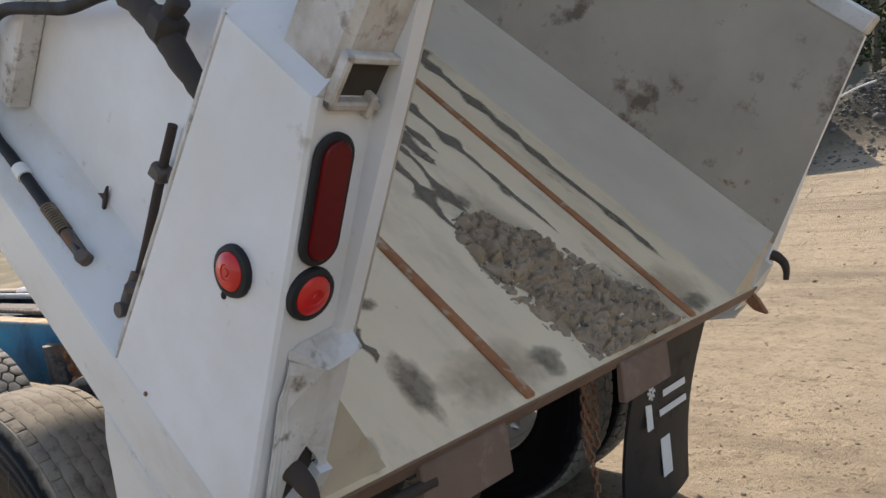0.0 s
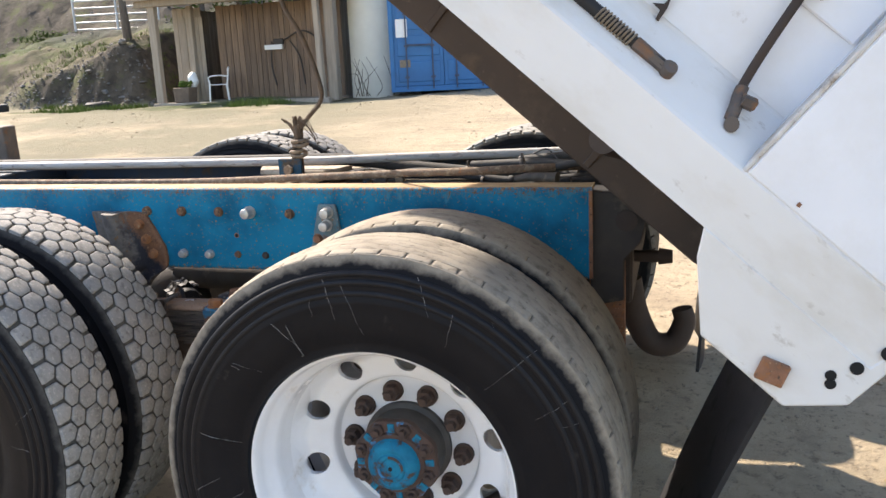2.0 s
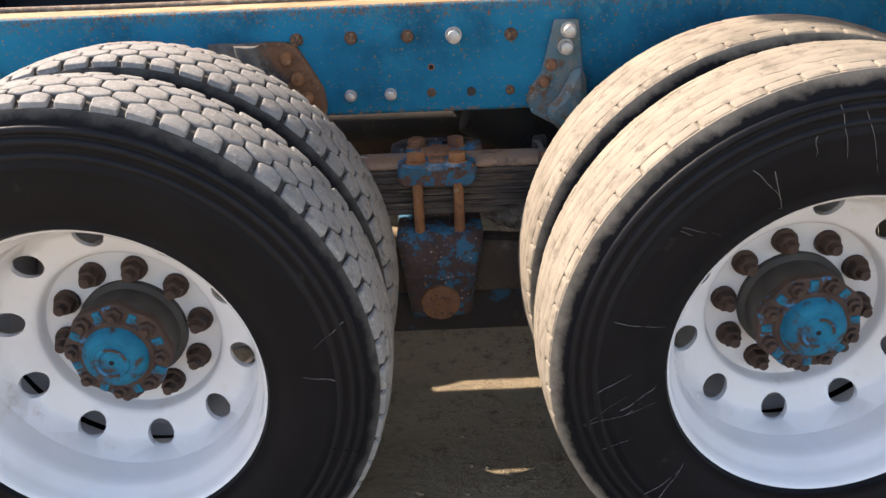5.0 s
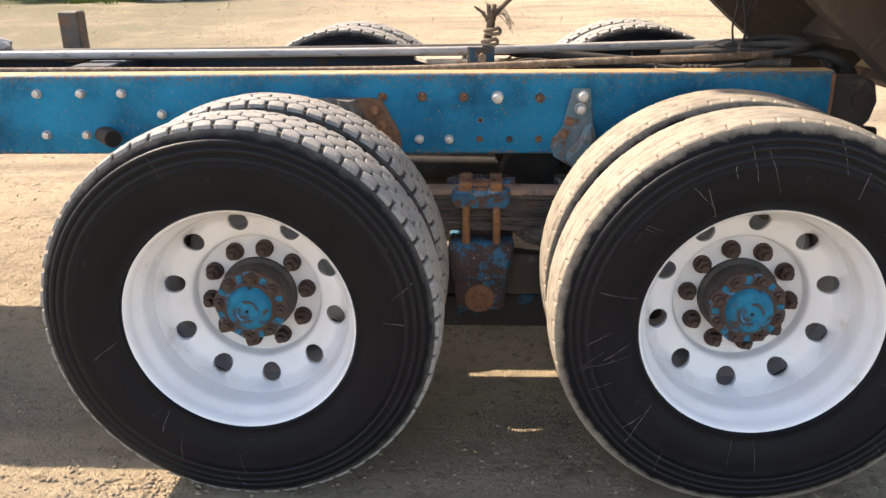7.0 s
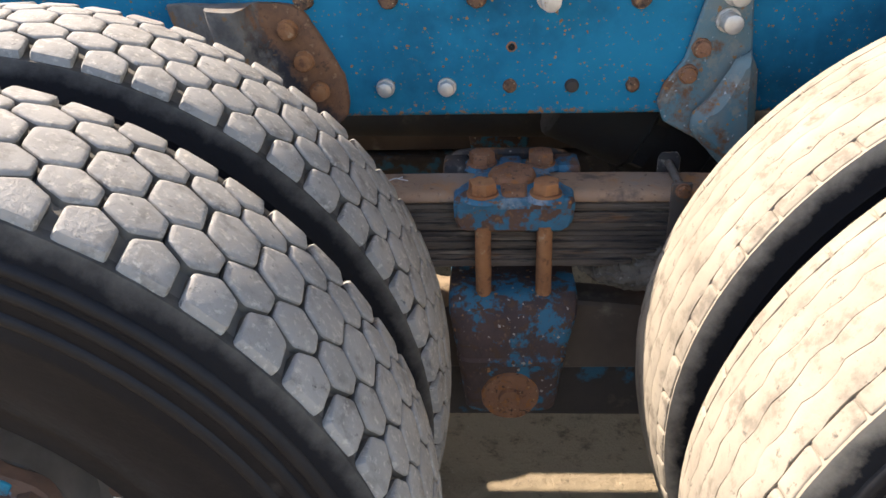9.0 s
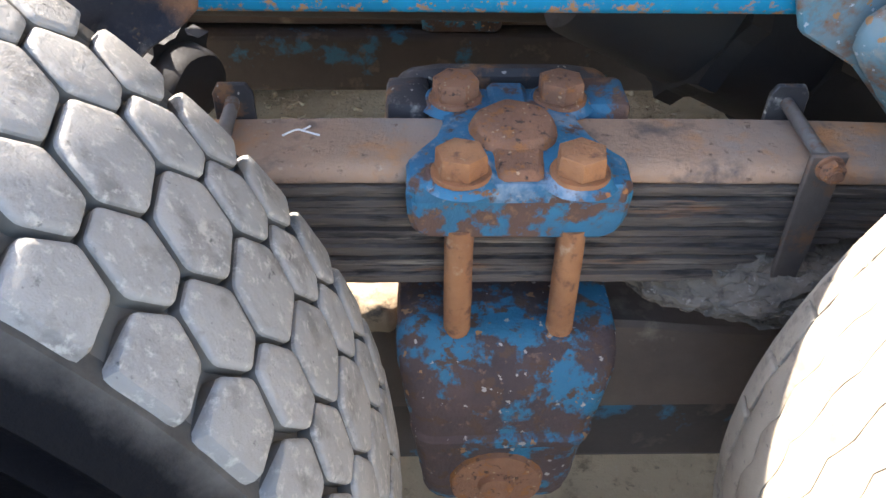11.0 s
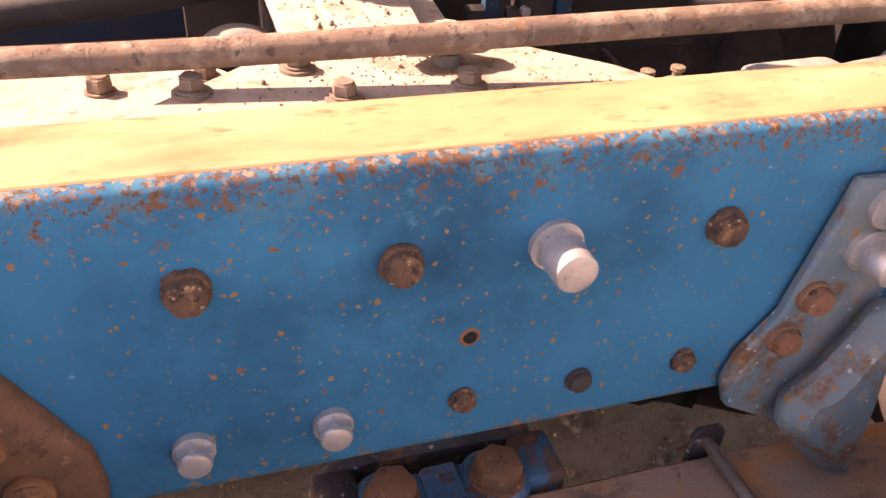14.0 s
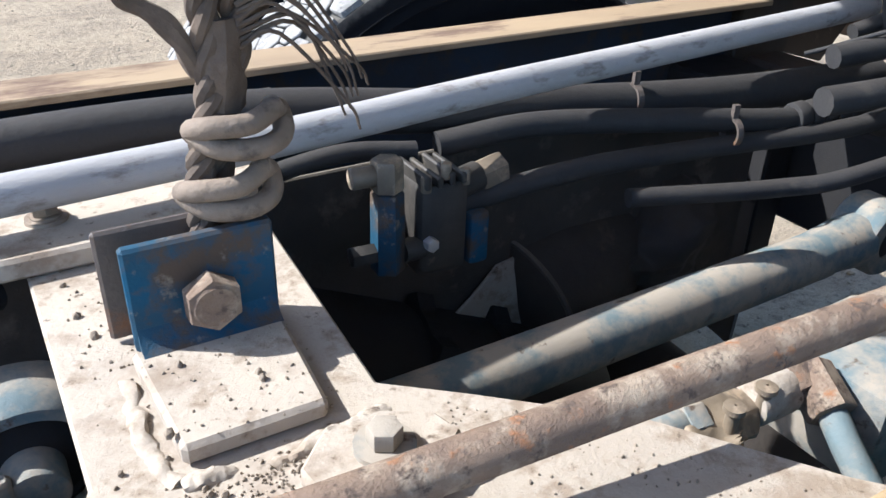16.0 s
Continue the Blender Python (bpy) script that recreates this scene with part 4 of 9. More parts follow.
    for pts in ([(SX - 0.212, 0.668), (SX - 0.200, 0.678), (SX - 0.190, 0.674), (SX - 0.178, 0.668)], [(SX - 0.196, 0.676), (SX - 0.188, 0.684)]):
        bm = bm_new()
        sweep(bm, [(x, y, 0.7012 + arc(x)) for x, y in pts], 0.0010, 6, 5)
        P("chalk_mark", bm, "paper", top, "white chalk scrawl")
    # cap on the spring: a waisted casting that swells to the boss, with a deep skirt in front
    bm = bm_new()
    outline = [(-0.097, 0.590), (-0.090, 0.583), (0.090, 0.583), (0.097, 0.590), (0.098, 0.622), (0.086, 0.640), (0.072, 0.662), (0.064, 0.690), (0.066, 0.720), (0.070, 0.752),
               (-0.070, 0.752), (-0.066, 0.720), (-0.064, 0.690), (-0.072, 0.662), (-0.086, 0.640), (-0.098, 0.622)]
    cy = 0.665
    tiers = [[bm.verts.new((SX + x * f, cy + (y - cy) * f, z)) for x, y in outline] for f, z in ((1.0, 0.690), (1.0, 0.7025), (0.97, 0.7075), (0.88, 0.7095), (0.55, 0.7125))]
    for a, b in zip(tiers, tiers[1:]):
        for k in range(len(outline)):
            bm.faces.new((a[k], a[(k + 1) % len(outline)], b[(k + 1) % len(outline)], b[k]))
    bm.faces.new(tiers[-1]); bm.faces.new(tiers[0][::-1])
    bmesh.ops.recalc_face_normals(bm, faces=bm.faces)
    roughen(bm, 0.0012, 45)
    cap = P("spring_cap", bm, "cap", label="chipped blue cast spring cap, partly rusted", smooth=True)
    bm = bm_new()
    prism(bm, [(-0.098, 0.700), (-0.097, 0.668), (-0.090, 0.652), (-0.078, 0.6455), (0.078, 0.6455), (0.090, 0.652), (0.097, 0.668), (0.098, 0.700)], "y", 0.586, 0.616, 0.005)
    for v in bm.verts:
        v.co.x += SX
    bmesh.ops.subdivide_edges(bm, edges=[e for e in bm.edges if e.calc_length() > 0.03], cuts=3, use_grid_fill=True)
    roughen(bm, 0.0016, 40)
    P("cap_skirt", bm, "blue_worn", cap, smooth=True)
    bm = bm_new()
    prism(bm, [(-0.112, 0.655), (0.112, 0.655), (0.112, 0.698), (0.100, 0.712), (0.060, 0.717), (-0.060, 0.717), (-0.100, 0.712), (-0.112, 0.698)], "y", 0.768, 0.790, 0.006)
    for v in bm.verts:
        v.co.x += SX
    roughen(bm, 0.0015, 45)
    P("back_plate", bm, "hanger", cap, "dark oily back plate", True)
    bm = bm_new()
    cyl(bm, (SX, 0.663, 0.706), (SX, 0.663, 0.7235), 0.044, 0.037, seg=36, bev=0.004)
    bmesh.ops.subdivide_edges(bm, edges=bm.edges[:], cuts=1, use_grid_fill=True)
    roughen(bm, 0.0020, 70)
    P("cap_boss", bm, "rust", cap, "rusty round boss", True)
    bm = bm_new()
    prism(bm, [(-0.019, 0.588), (0.019, 0.588), (0.024, 0.632), (-0.024, 0.632)], "z", 0.704, 0.7165, 0.005)
    for v in bm.verts:
        v.co.x += SX
    roughen(bm, 0.0012, 60)
    P("cap_rib", bm, "rust", cap, "rusty raised pad in front of the boss", True)
    bm = bm_new()
    box(bm, (SX - 0.019, 0.706, 0.704), (SX + 0.019, 0.752, 0.7155), 0.005)
    roughen(bm, 0.0012, 60)
    P("cap_rib", bm, "cap", cap, smooth=True)
    for dx in (-0.051, 0.051):
        for y in (0.590, 0.724):
            yb = y + (0.007 if y < 0.6 else 0)
            bm = bm_new()
            cyl(bm, (SX + dx, yb + 0.004, 0.704), (SX + dx, yb + 0.004, 0.7115), 0.036, 0.028, seg=24)
            roughen(bm, 0.0012, 45)
            P("bolt_pad", bm, "cap", cap, smooth=True)
            bm = bm_new()
            cyl(bm, (SX + dx, yb, 0.711), (SX + dx, yb, 0.7145), 0.0265, 0.0255, seg=24)
            cyl(bm, (SX + dx, yb, 0.714), (SX + dx, yb, 0.734), 0.0232, 0.0225, seg=6, bev=0.0025)
            bmesh.ops.rotate(bm, verts=bm.verts, cent=(SX + dx, yb, 0.71), matrix=Matrix.Rotation(0.35 * math.copysign(1, dx) + y, 3, "Z"))
            roughen(bm, 0.0009, 80)
            P("bolt", bm, "rust_orange" if y < 0.6 else "rust", cap, "orange rusty hexagon bolt" if y < 0.6 else "brown rusty hexagon bolt", True)
        bm = bm_new()
        line = [(SX + dx + 0.002 * q / 10, 0.5955 - 0.001 * q / 10, 0.655 - 0.0145 * q) for q in range(11)]
        sweep(bm, line, 0.0135, 16, 1, False)
        roughen(bm, 0.0008, 70)
        P("clamp_rod", bm, "rust_orange", cap, "orange rusty clamp rod", True)
    for dx in (-0.098, 0.098):
        bm = bm_new()
        box(bm, (SX + dx - 0.022, 0.712, 0.640), (SX + dx + 0.022, 0.772, 0.7115), 0.008, 2)
        roughen(bm, 0.002, 50)
        P("stop_block", bm, "hanger" if dx < 0 else "blue_worn", cap, smooth=True)
    # saddle below: a flat seat for the rods, a rounded brow, a ridge across the face and a boss at the foot
    bm = bm_new()
    levels = [(0.529, -0.100, 0.104, 0.602, 0.775), (0.528, -0.106, 0.109, 0.590, 0.78), (0.520, -0.109, 0.111, 0.573, 0.785), (0.508, -0.110, 0.111, 0.562, 0.785), (0.494, -0.108, 0.109, 0.551, 0.785),
              (0.478, -0.105, 0.105, 0.544, 0.785), (0.450, -0.100, 0.099, 0.540, 0.785), (0.427, -0.096, 0.094, 0.538, 0.785), (0.423, -0.096, 0.094, 0.531, 0.785), (0.414, -0.095, 0.093, 0.531, 0.785),
              (0.409, -0.095, 0.092, 0.540, 0.785), (0.375, -0.091, 0.088, 0.541, 0.78), (0.34, -0.086, 0.083, 0.540, 0.775), (0.305, -0.082, 0.079, 0.545, 0.765), (0.296, -0.076, 0.072, 0.556, 0.75)]
    rings = []
    for z, a, b, f, g in levels:
        ring = []
        for qx, qy, sx, sy in ((a, f, 1, 1), (b, f, -1, 1), (b, g, -1, -1), (a, g, 1, -1)):
            c = 0.026 if sy > 0 else 0.014
            arc_p = [(qx + sx * c * (1 - math.sin(u)), qy + sy * c * (1 - math.cos(u))) for u in (0, 0.39, 0.785, 1.18, 1.571)]
            ring += arc_p[::-1] if sx * sy > 0 else arc_p
        rings.append([bm.verts.new((SX + x, y, z)) for x, y in ring])
    nr = len(rings[0])
    for a, b in zip(rings, rings[1:]):
        for k in range(nr):
            bm.faces.new((a[k], b[k], b[(k + 1) % nr], a[(k + 1) % nr]))
    bm.faces.new(rings[0]); bm.faces.new(rings[-1])
    bmesh.ops.recalc_face_normals(bm, faces=bm.faces)
    bmesh.ops.subdivide_edges(bm, edges=[e for e in bm.edges if e.calc_length() > 0.03], cuts=4, use_grid_fill=True)
    roughen(bm, 0.0030, 24)
    roughen(bm, 0.0010, 90)
    sad = P("spring_saddle", bm, "blue_rust", label="rusted cast saddle with patches of blue paint", smooth=True)
    bm = bm_new()
    cyl(bm, (SX - 0.004, 0.552, 0.345), (SX - 0.004, 0.534, 0.345), 0.056, 0.048, seg=32)
    cyl(bm, (SX - 0.004, 0.535, 0.345), (SX - 0.004, 0.527, 0.345), 0.021, 0.018, seg=12)
    roughen(bm, 0.0020, 50)
    P("saddle_boss", bm, "rust", sad, "round rusty boss with a worn bolt", True)
    bm = bm_new()
    bmesh.ops.create_icosphere(bm, subdivisions=6, radius=1, matrix=Matrix.Translation((SX + 0.335, 0.682, 0.545)) @ Matrix.Diagonal((0.22, 0.088, 0.064, 1)))
    roughen(bm, 0.014, 18)
    roughen(bm, 0.008, 60)
    roughen(bm, 0.005, 140)
    P("beam_mud", bm, "mud_grey", label="dried mud caked on the beam", smooth=True)
    # equalising beam between the axles; its front hump is added to block sun
    bm = bm_new()
    prism(bm, [(-1.42, 0.53), (-1.30, 0.59), (-1.03, 0.59), (-0.96, 0.51), (-0.85, 0.458), (-0.60, 0.458), (-0.30, 0.430), (0.05, 0.40), (0.0, 0.31), (-0.45, 0.306), (-0.98, 0.306), (-1.36, 0.31)],
          "y", 0.668, 0.745, 0.006)
    bmesh.ops.subdivide_edges(bm, edges=[e for e in bm.edges if e.calc_length() > 0.06], cuts=5, use_grid_fill=True)
    roughen(bm, 0.0025, 18)
    P("equalizer_beam", bm, "beam", label="brown weathered equalizer beam", smooth=True)
    # added lump, its tan stands for a sunlit patch beside the saddle
    bm = bm_new()
    bmesh.ops.create_icosphere(bm, subdivisions=4, radius=1, matrix=Matrix.Translation((SX - 0.150, 0.690, 0.470)) @ Matrix.Diagonal((0.055, 0.035, 0.030, 1)))
    roughen(bm, 0.012, 22)
    roughen(bm, 0.004, 80)
    P("beam_mud", bm, "mud", label="tan lump for a sunlit patch beside the saddle", smooth=True)
    # lower rod that ties the axles together behind the saddle
    bm = bm_new()
    box(bm, (-1.30, 0.690, 0.170), (-0.06, 0.775, 0.298), 0.012, 2)
    for ax in AXLES:
        k = 1 if ax < -1 else -1
        prism(bm, [(ax - 0.07, 0.50), (ax + 0.07, 0.50), (ax + k * 0.17 + 0.05, 0.22), (ax + k * 0.17 - 0.05, 0.22)], "y", 0.70, 0.765, 0.006)
    roughen(bm, 0.002, 14)
    P("axle_tie", bm, "tie", label="brown weathered lower axle tie")


suspension(Matrix.Translation((0, -0.03, 0)), "leaf_top")
# the far spring's top leaf is coloured dark for the shade it sits in
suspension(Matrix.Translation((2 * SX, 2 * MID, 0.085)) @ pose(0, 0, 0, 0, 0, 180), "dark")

# -- frame rails
RAIL_X0, RAIL_X1 = -5.2, 0.41


def rail(far=False):
    def vv(v):
        return 0.99 - v if far else v
    drop = 0.019 if far else 0.0
    bm = bm_new()
    sec = [(0.011, 0.009), (0.0045, 0.0065), (0.0012, 0.0025), (0, -0.005), (0, -0.246), (0.0015, -0.253), (0.005, -0.258), (0.011, -0.260), (0.011, -0.250), (0.009, -0.244), (0.009, -0.006), (0.011, 0.0)]
    prism(bm, [(vv(v), w - drop) for v, w in sec], "x", RAIL_X0, RAIL_X1)
    # the far rail's colour is darkened for shade as well as grime
    r = part("frame_rail", bm, "grimy_blue_shaded" if far else "blue", truck, "grimy blue steel frame rail, darkened for shade" if far else "rust-specked blue steel frame rail", FR, smooth=True)
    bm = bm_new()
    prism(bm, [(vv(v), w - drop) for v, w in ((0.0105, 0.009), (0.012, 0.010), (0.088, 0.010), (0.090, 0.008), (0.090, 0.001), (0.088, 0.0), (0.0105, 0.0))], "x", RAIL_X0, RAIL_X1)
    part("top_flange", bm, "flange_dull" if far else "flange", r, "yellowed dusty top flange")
    bm = bm_new()
    prism(bm, [(vv(v), w - drop) for v, w in ((0.0105, -0.250), (0.088, -0.250), (0.090, -0.252), (0.090, -0.259), (0.088, -0.260), (0.0105, -0.260))], "x", RAIL_X0, RAIL_X1)
    part("bottom_flange", bm, "rust", r)
    return r


near_rail = rail()
rail(True)


def rail_bolt(x, z, r, h, ma, label, washer=True, v=0.0, hexed=True, parent=None):
    bm = bm_new()
    w = z - 1.07
    if hexed:
        cyl(bm, (x, v, w), (x, v - h * 0.45, w), r * 1.12, r * 1.08, seg=20, bev=0.001)
        cyl(bm, (x, v - h * 0.4, w), (x, v - h, w), r, r * 0.92, seg=9, bev=r * 0.12)
    else:
        cyl(bm, (x, v, w), (x, v - 0.006, w), r * 1.22, seg=22)
        cyl(bm, (x, v - 0.005, w), (x, v - 0.014, w), r * 1.08, seg=6)
        cyl(bm, (x, v - 0.012, w), (x, v - h, w), r, r * 0.97, seg=24, bev=0.003)
    if ma.startswith("rust"):
        roughen(bm, 0.0017, 170, x * 7)
    part("bolt", bm, ma, parent or near_rail, label, smooth=True)


for x, z in ((-1.05, 1.004), (-0.918, 1.004), (-0.781, 1.003), (-0.529, 0.998)):
    rail_bolt(x, z, 0.0145, 0.014, "rust_bolt", "rusty bolt head")
rail_bolt(-0.669, 1.002, 0.0165, 0.040, "chrome", "long plated bolt", hexed=False)
for x, z in ((-0.930, 0.862), (-0.830, 0.862), (-2.22, 1.02), (-2.07, 1.02), (-1.93, 1.02), (-2.21, 0.88), (-2.07, 0.88), (-1.80, 0.95)):
    rail_bolt(x, z, 0.0125, 0.020, "chrome", "plated bolt head", hexed=False)
for x, z, ma in ((-0.728, 0.862, "rust_bolt"), (-0.628, 0.861, "dark"), (-0.531, 0.861, "rust_bolt")):
    rail_bolt(x, z, 0.0105, 0.009, ma, "small rusty bolt head")
bm = bm_new()
lathe(bm, [(0.0055, 0.0), (0.0055, -0.0008), (0.0004, -0.0008)], 20)
part("bolt_hole", bm, "hole", near_rail, "open bolt hole", Matrix.Translation((-0.726, 0.0, 0.925 - 1.07)))
bm = bm_new()
lathe(bm, [(0.0055, 0.0), (0.0058, -0.0010), (0.0070, -0.0010), (0.0085, 0.0)], 22)
roughen(bm, 0.0012, 200)
part("hole_rim", bm, "rust", near_rail, "rusty rim of the hole", Matrix.Translation((-0.726, 0.0, 0.925 - 1.07)))
bm = bm_new()
cyl(bm, (-1.96, -0.05, -0.195), (-2.06, 0.06, -0.19), 0.030, seg=24)
part("pipe_stub", bm, "rust_dark", near_rail, "short rusty pipe stub under the rail", smooth=True)
bm = bm_new()
cyl(bm, (-1.9597, -0.0503, -0.195), (-1.9587, -0.0515, -0.195), 0.0255, seg=24)
part("pipe_mouth", bm, "hole", near_rail, "dark pipe mouth")

# spring hangers bolted to the rail
def hanger_casting():
    """A flange along the rail's bolts that falls into a hollow and climbs to a stout rib."""
    def at(z, table):
        for (z0, v0), (z1, v1) in zip(table, table[1:]):
            if z1 <= z <= z0:
                return v0 + (v1 - v0) * (z0 - z) / (z0 - z1)
        return table[-1][1]
    outer = [(-0.068, -1.080), (-0.074, -1.058), (-0.086, -1.047), (-0.185, -0.993), (-0.225, -0.989), (-0.252, -0.994), (-0.266, -1.010), (-0.285, -1.040), (-0.312, -1.066), (-0.345, -1.085), (-0.385, -1.098)]
    rib = [(-0.06, -1.136), (-0.20, -1.110), (-0.30, -1.100), (-0.40, -1.108)]
    bm = bm_new()
    rows = []
    zs = [-0.068, -0.070, -0.073, -0.078, -0.086] + [-0.086 - 0.0075 * k for k in range(1, 40)]
    for z in zs:
        e, r = at(z, outer), at(z, rib)
        lip = 0.012 * smooth01((-0.245 - z) / 0.05)
        f = min(max(e - 0.066 - 0.10 * max(0, -0.22 - z), r + 0.006), e - 0.006)
        r = min(r, f - 0.004)
        line = [(e, -0.002), (e, -0.009 - lip), (e - 0.0025, -0.0125 - lip), (e - 0.006, -0.0140 - lip * 0.9)]
        line += [(e - 0.006 + (f - e + 0.006) * k / 6, -0.0140 - lip * (0.9 - 0.1 * k)) for k in range(1, 7)]
        a = line[-1]
        line += [(f + (r - f) * k / 7, a[1] - (0.030 + 0.02 * smooth01((-0.20 - z) / 0.1)) * (k / 7) ** 1.6) for k in range(1, 8)]
        b = line[-1][1]
        line += [(r - 0.004, b - 0.010), (r - 0.010, b - 0.020), (r - 0.018, b - 0.0235), (r - 0.030, b - 0.0235), (r - 0.042, b - 0.0225), (r - 0.052, b - 0.018), (r - 0.058, b - 0.008), (r - 0.062, b + 0.012), (r - 0.10, b + 0.03), (r - 0.13, b + 0.034)]
        rows.append([bm.verts.new((x, v, z)) for x, v in line])
    for p, q in zip(rows, rows[1:]):
        for k in range(len(p) - 1):
            bm.faces.new((p[k], p[k + 1], q[k + 1], q[k]))
    # closed at the back and round the rim
    back = [[bm.verts.new((v.co.x, -0.0015, v.co.z)) for v in row] for row in (rows[0], rows[-1])]
    for k in range(len(rows[0]) - 1):
        bm.faces.new((rows[0][k], rows[0][k + 1], back[0][k + 1], back[0][k]))
        bm.faces.new((rows[-1][k], rows[-1][k + 1], back[1][k + 1], back[1][k]))
    bmesh.ops.recalc_face_normals(bm, faces=bm.faces)
    roughen(bm, 0.0022, 28)
    roughen(bm, 0.0012, 90)
    return bm


def smooth01(q):
    q = min(1, max(0, q))
    return q * q * (3 - 2 * q)


def hanger_material():
    """Rust along the bolted flange, oily black in the hollow, grey scale on the rib, with ragged borders."""
    m = bpy.data.materials.new("rusty and oily hanger casting")
    m.use_nodes = True
    nt = m.node_tree
    n, l = nt.nodes, nt.links
    bsdf = n["Principled BSDF"]
    tc = n.new("ShaderNodeTexCoord")

    def nz(sc, det=6.0):
        t = n.new("ShaderNodeTexNoise")
        t.inputs["Scale"].default_value, t.inputs["Detail"].default_value, t.inputs["Roughness"].default_value = sc, det, 0.68
        l.new(tc.outputs["Object"], t.inputs["Vector"])
        return t.outputs["Fac"]

    def rng(v, a, b):
        r = n.new("ShaderNodeMapRange")
        r.inputs["From Min"].default_value, r.inputs["From Max"].default_value = a, b
        l.new(v, r.inputs["Value"])
        return r.outputs[0]

    def along(kx, kz):
        d = n.new("ShaderNodeVectorMath")
        d.operation = "DOT_PRODUCT"
        l.new(tc.outputs["Object"], d.inputs[0])
        d.inputs[1].default_value = (kx, 0, kz)
        a = n.new("ShaderNodeMath")
        a.operation = "MULTIPLY_ADD"
        l.new(nz(26), a.inputs[0])
        a.inputs[1].default_value = 0.085
        l.new(d.outputs["Value"], a.inputs[2])
        return a.outputs[0]

    def mul(a, b):
        x = n.new("ShaderNodeMath")
        x.operation = "MULTIPLY"
        l.new(a, x.inputs[0]); l.new(b, x.inputs[1])
        return x.outputs[0]

    def mix(f, a, b):
        x = n.new("ShaderNodeMix")
        x.data_type = "RGBA"
        l.new(f, x.inputs["Factor"])
        for sock, c in ((x.inputs["A"], a), (x.inputs["B"], b)):
            if isinstance(c, tuple):
                sock.default_value = (*c, 1)
            else:
                l.new(c, sock)
        return x.outputs["Result"]
    rust = mix(rng(nz(30), 0.38, 0.62), (0.225, 0.110, 0.056), (0.145, 0.074, 0.043))
    rust = mix(rng(nz(110), 0.56, 0.66), rust, (0.10, 0.052, 0.032))
    rust = mix(rng(nz(60), 0.60, 0.70), rust, (0.36, 0.21, 0.115))
    oil = mix(rng(nz(14), 0.4, 0.6), (0.017, 0.019, 0.028), (0.034, 0.034, 0.040))
    oil = mix(rng(nz(75), 0.60, 0.68), oil, (0.13, 0.085, 0.05))
    oil = mix(rng(nz(150), 0.66, 0.70), oil, (0.30, 0.29, 0.26))
    grey = mix(rng(nz(24), 0.36, 0.62), (0.20, 0.185, 0.165), (0.11, 0.10, 0.092))
    grey = mix(rng(nz(40), 0.57, 0.64), grey, (0.22, 0.125, 0.06))
    flange = mul(rng(along(1, 0.54), -1.139, -1.125), rng(along(0.5, 1.0), -0.722, -0.700))
    face = rng(along(1, 0.19), -1.090, -1.108)
    foot = rng(along(0.25, 1.0), -0.480, -0.505)
    col = mix(flange, oil, rust)
    col = mix(face, col, grey)
    col = mix(mul(foot, rng(nz(18), 0.42, 0.56)), col, grey)
    l.new(col, bsdf.inputs["Base Color"])
    bsdf.inputs["Roughness"].default_value = 0.72
    bsdf.inputs["Specular IOR Level"].default_value = 0.35
    bp = n.new("ShaderNodeBump")
    bp.inputs["Strength"].default_value, bp.inputs["Distance"].default_value = 0.7, 0.003
    l.new(nz(85, 8), bp.inputs["Height"])
    l.new(bp.outputs[0], bsdf.inputs["Normal"])
    return m


M["hanger_mix"] = hanger_material()
hang = part("spring_hanger", hanger_casting(), "hanger_mix", truck, "cast spring hanger, rusty along its bolts and oily black in the hollow", FR, smooth=True)
for k in range(4):
    bm = bm_new()
    z = -0.178 - 0.0125 * k
    x = -1.142 + 0.0024 * k
    box(bm, (x - 0.006, -0.0700, z - 0.0042), (x + 0.006, -0.0655, z + 0.0042), 0.0015)
    roughen(bm, 0.001, 150)
    part("cast_mark", bm, "mud_grey", hang, "worn raised casting mark", smooth=True)
for x, z in ((-1.077, 0.962), (-1.056, 0.912), (-1.036, 0.862)):
    rail_bolt(x, z, 0.0150, 0.017, "rust_orange", "rusty bolt head", v=-0.013, parent=hang)
bm = bm_new()
prism(bm, [(-0.425, -0.040), (-0.368, -0.040), (-0.362, -0.075), (-0.352, -0.16), (-0.335, -0.26), (-0.325, -0.36), (-0.345, -0.375), (-0.42, -0.30), (-0.478, -0.268), (-0.492, -0.235), (-0.482, -0.205), (-0.455, -0.165)],
      "y", -0.014, -0.002, 0.003)
roughen(bm, 0.0015, 30)
hang2 = part("spring_hanger", bm, "hanger_blue", truck, "worn blue and rusty spring hanger", FR, smooth=True)
bm = bm_new()
prism(bm, [(-0.455, -0.255), (-0.415, -0.225), (-0.392, -0.175), (-0.375, -0.14), (-0.348, -0.15), (-0.330, -0.365), (-0.35, -0.372), (-0.415, -0.305)], "y", -0.058, -0.012, 0.020)
bmesh.ops.subdivide_edges(bm, edges=[e for e in bm.edges if e.calc_length() > 0.012], cuts=3, use_grid_fill=True)
bmesh.ops.smooth_vert(bm, verts=bm.verts, factor=0.5, use_axis_x=True, use_axis_y=True, use_axis_z=True)
bmesh.ops.smooth_vert(bm, verts=bm.verts, factor=0.5, use_axis_x=True, use_axis_y=True, use_axis_z=True)
roughen(bm, 0.0025, 30)
roughen(bm, 0.0014, 110)
part("hanger_casting", bm, "hanger_blue", hang2, smooth=True)
for x, z in ((-0.392, 1.006), (-0.398, 0.966)):
    rail_bolt(x, z, 0.0155, 0.036, "chrome", "long plated bolt", v=-0.014, hexed=False, parent=hang2)
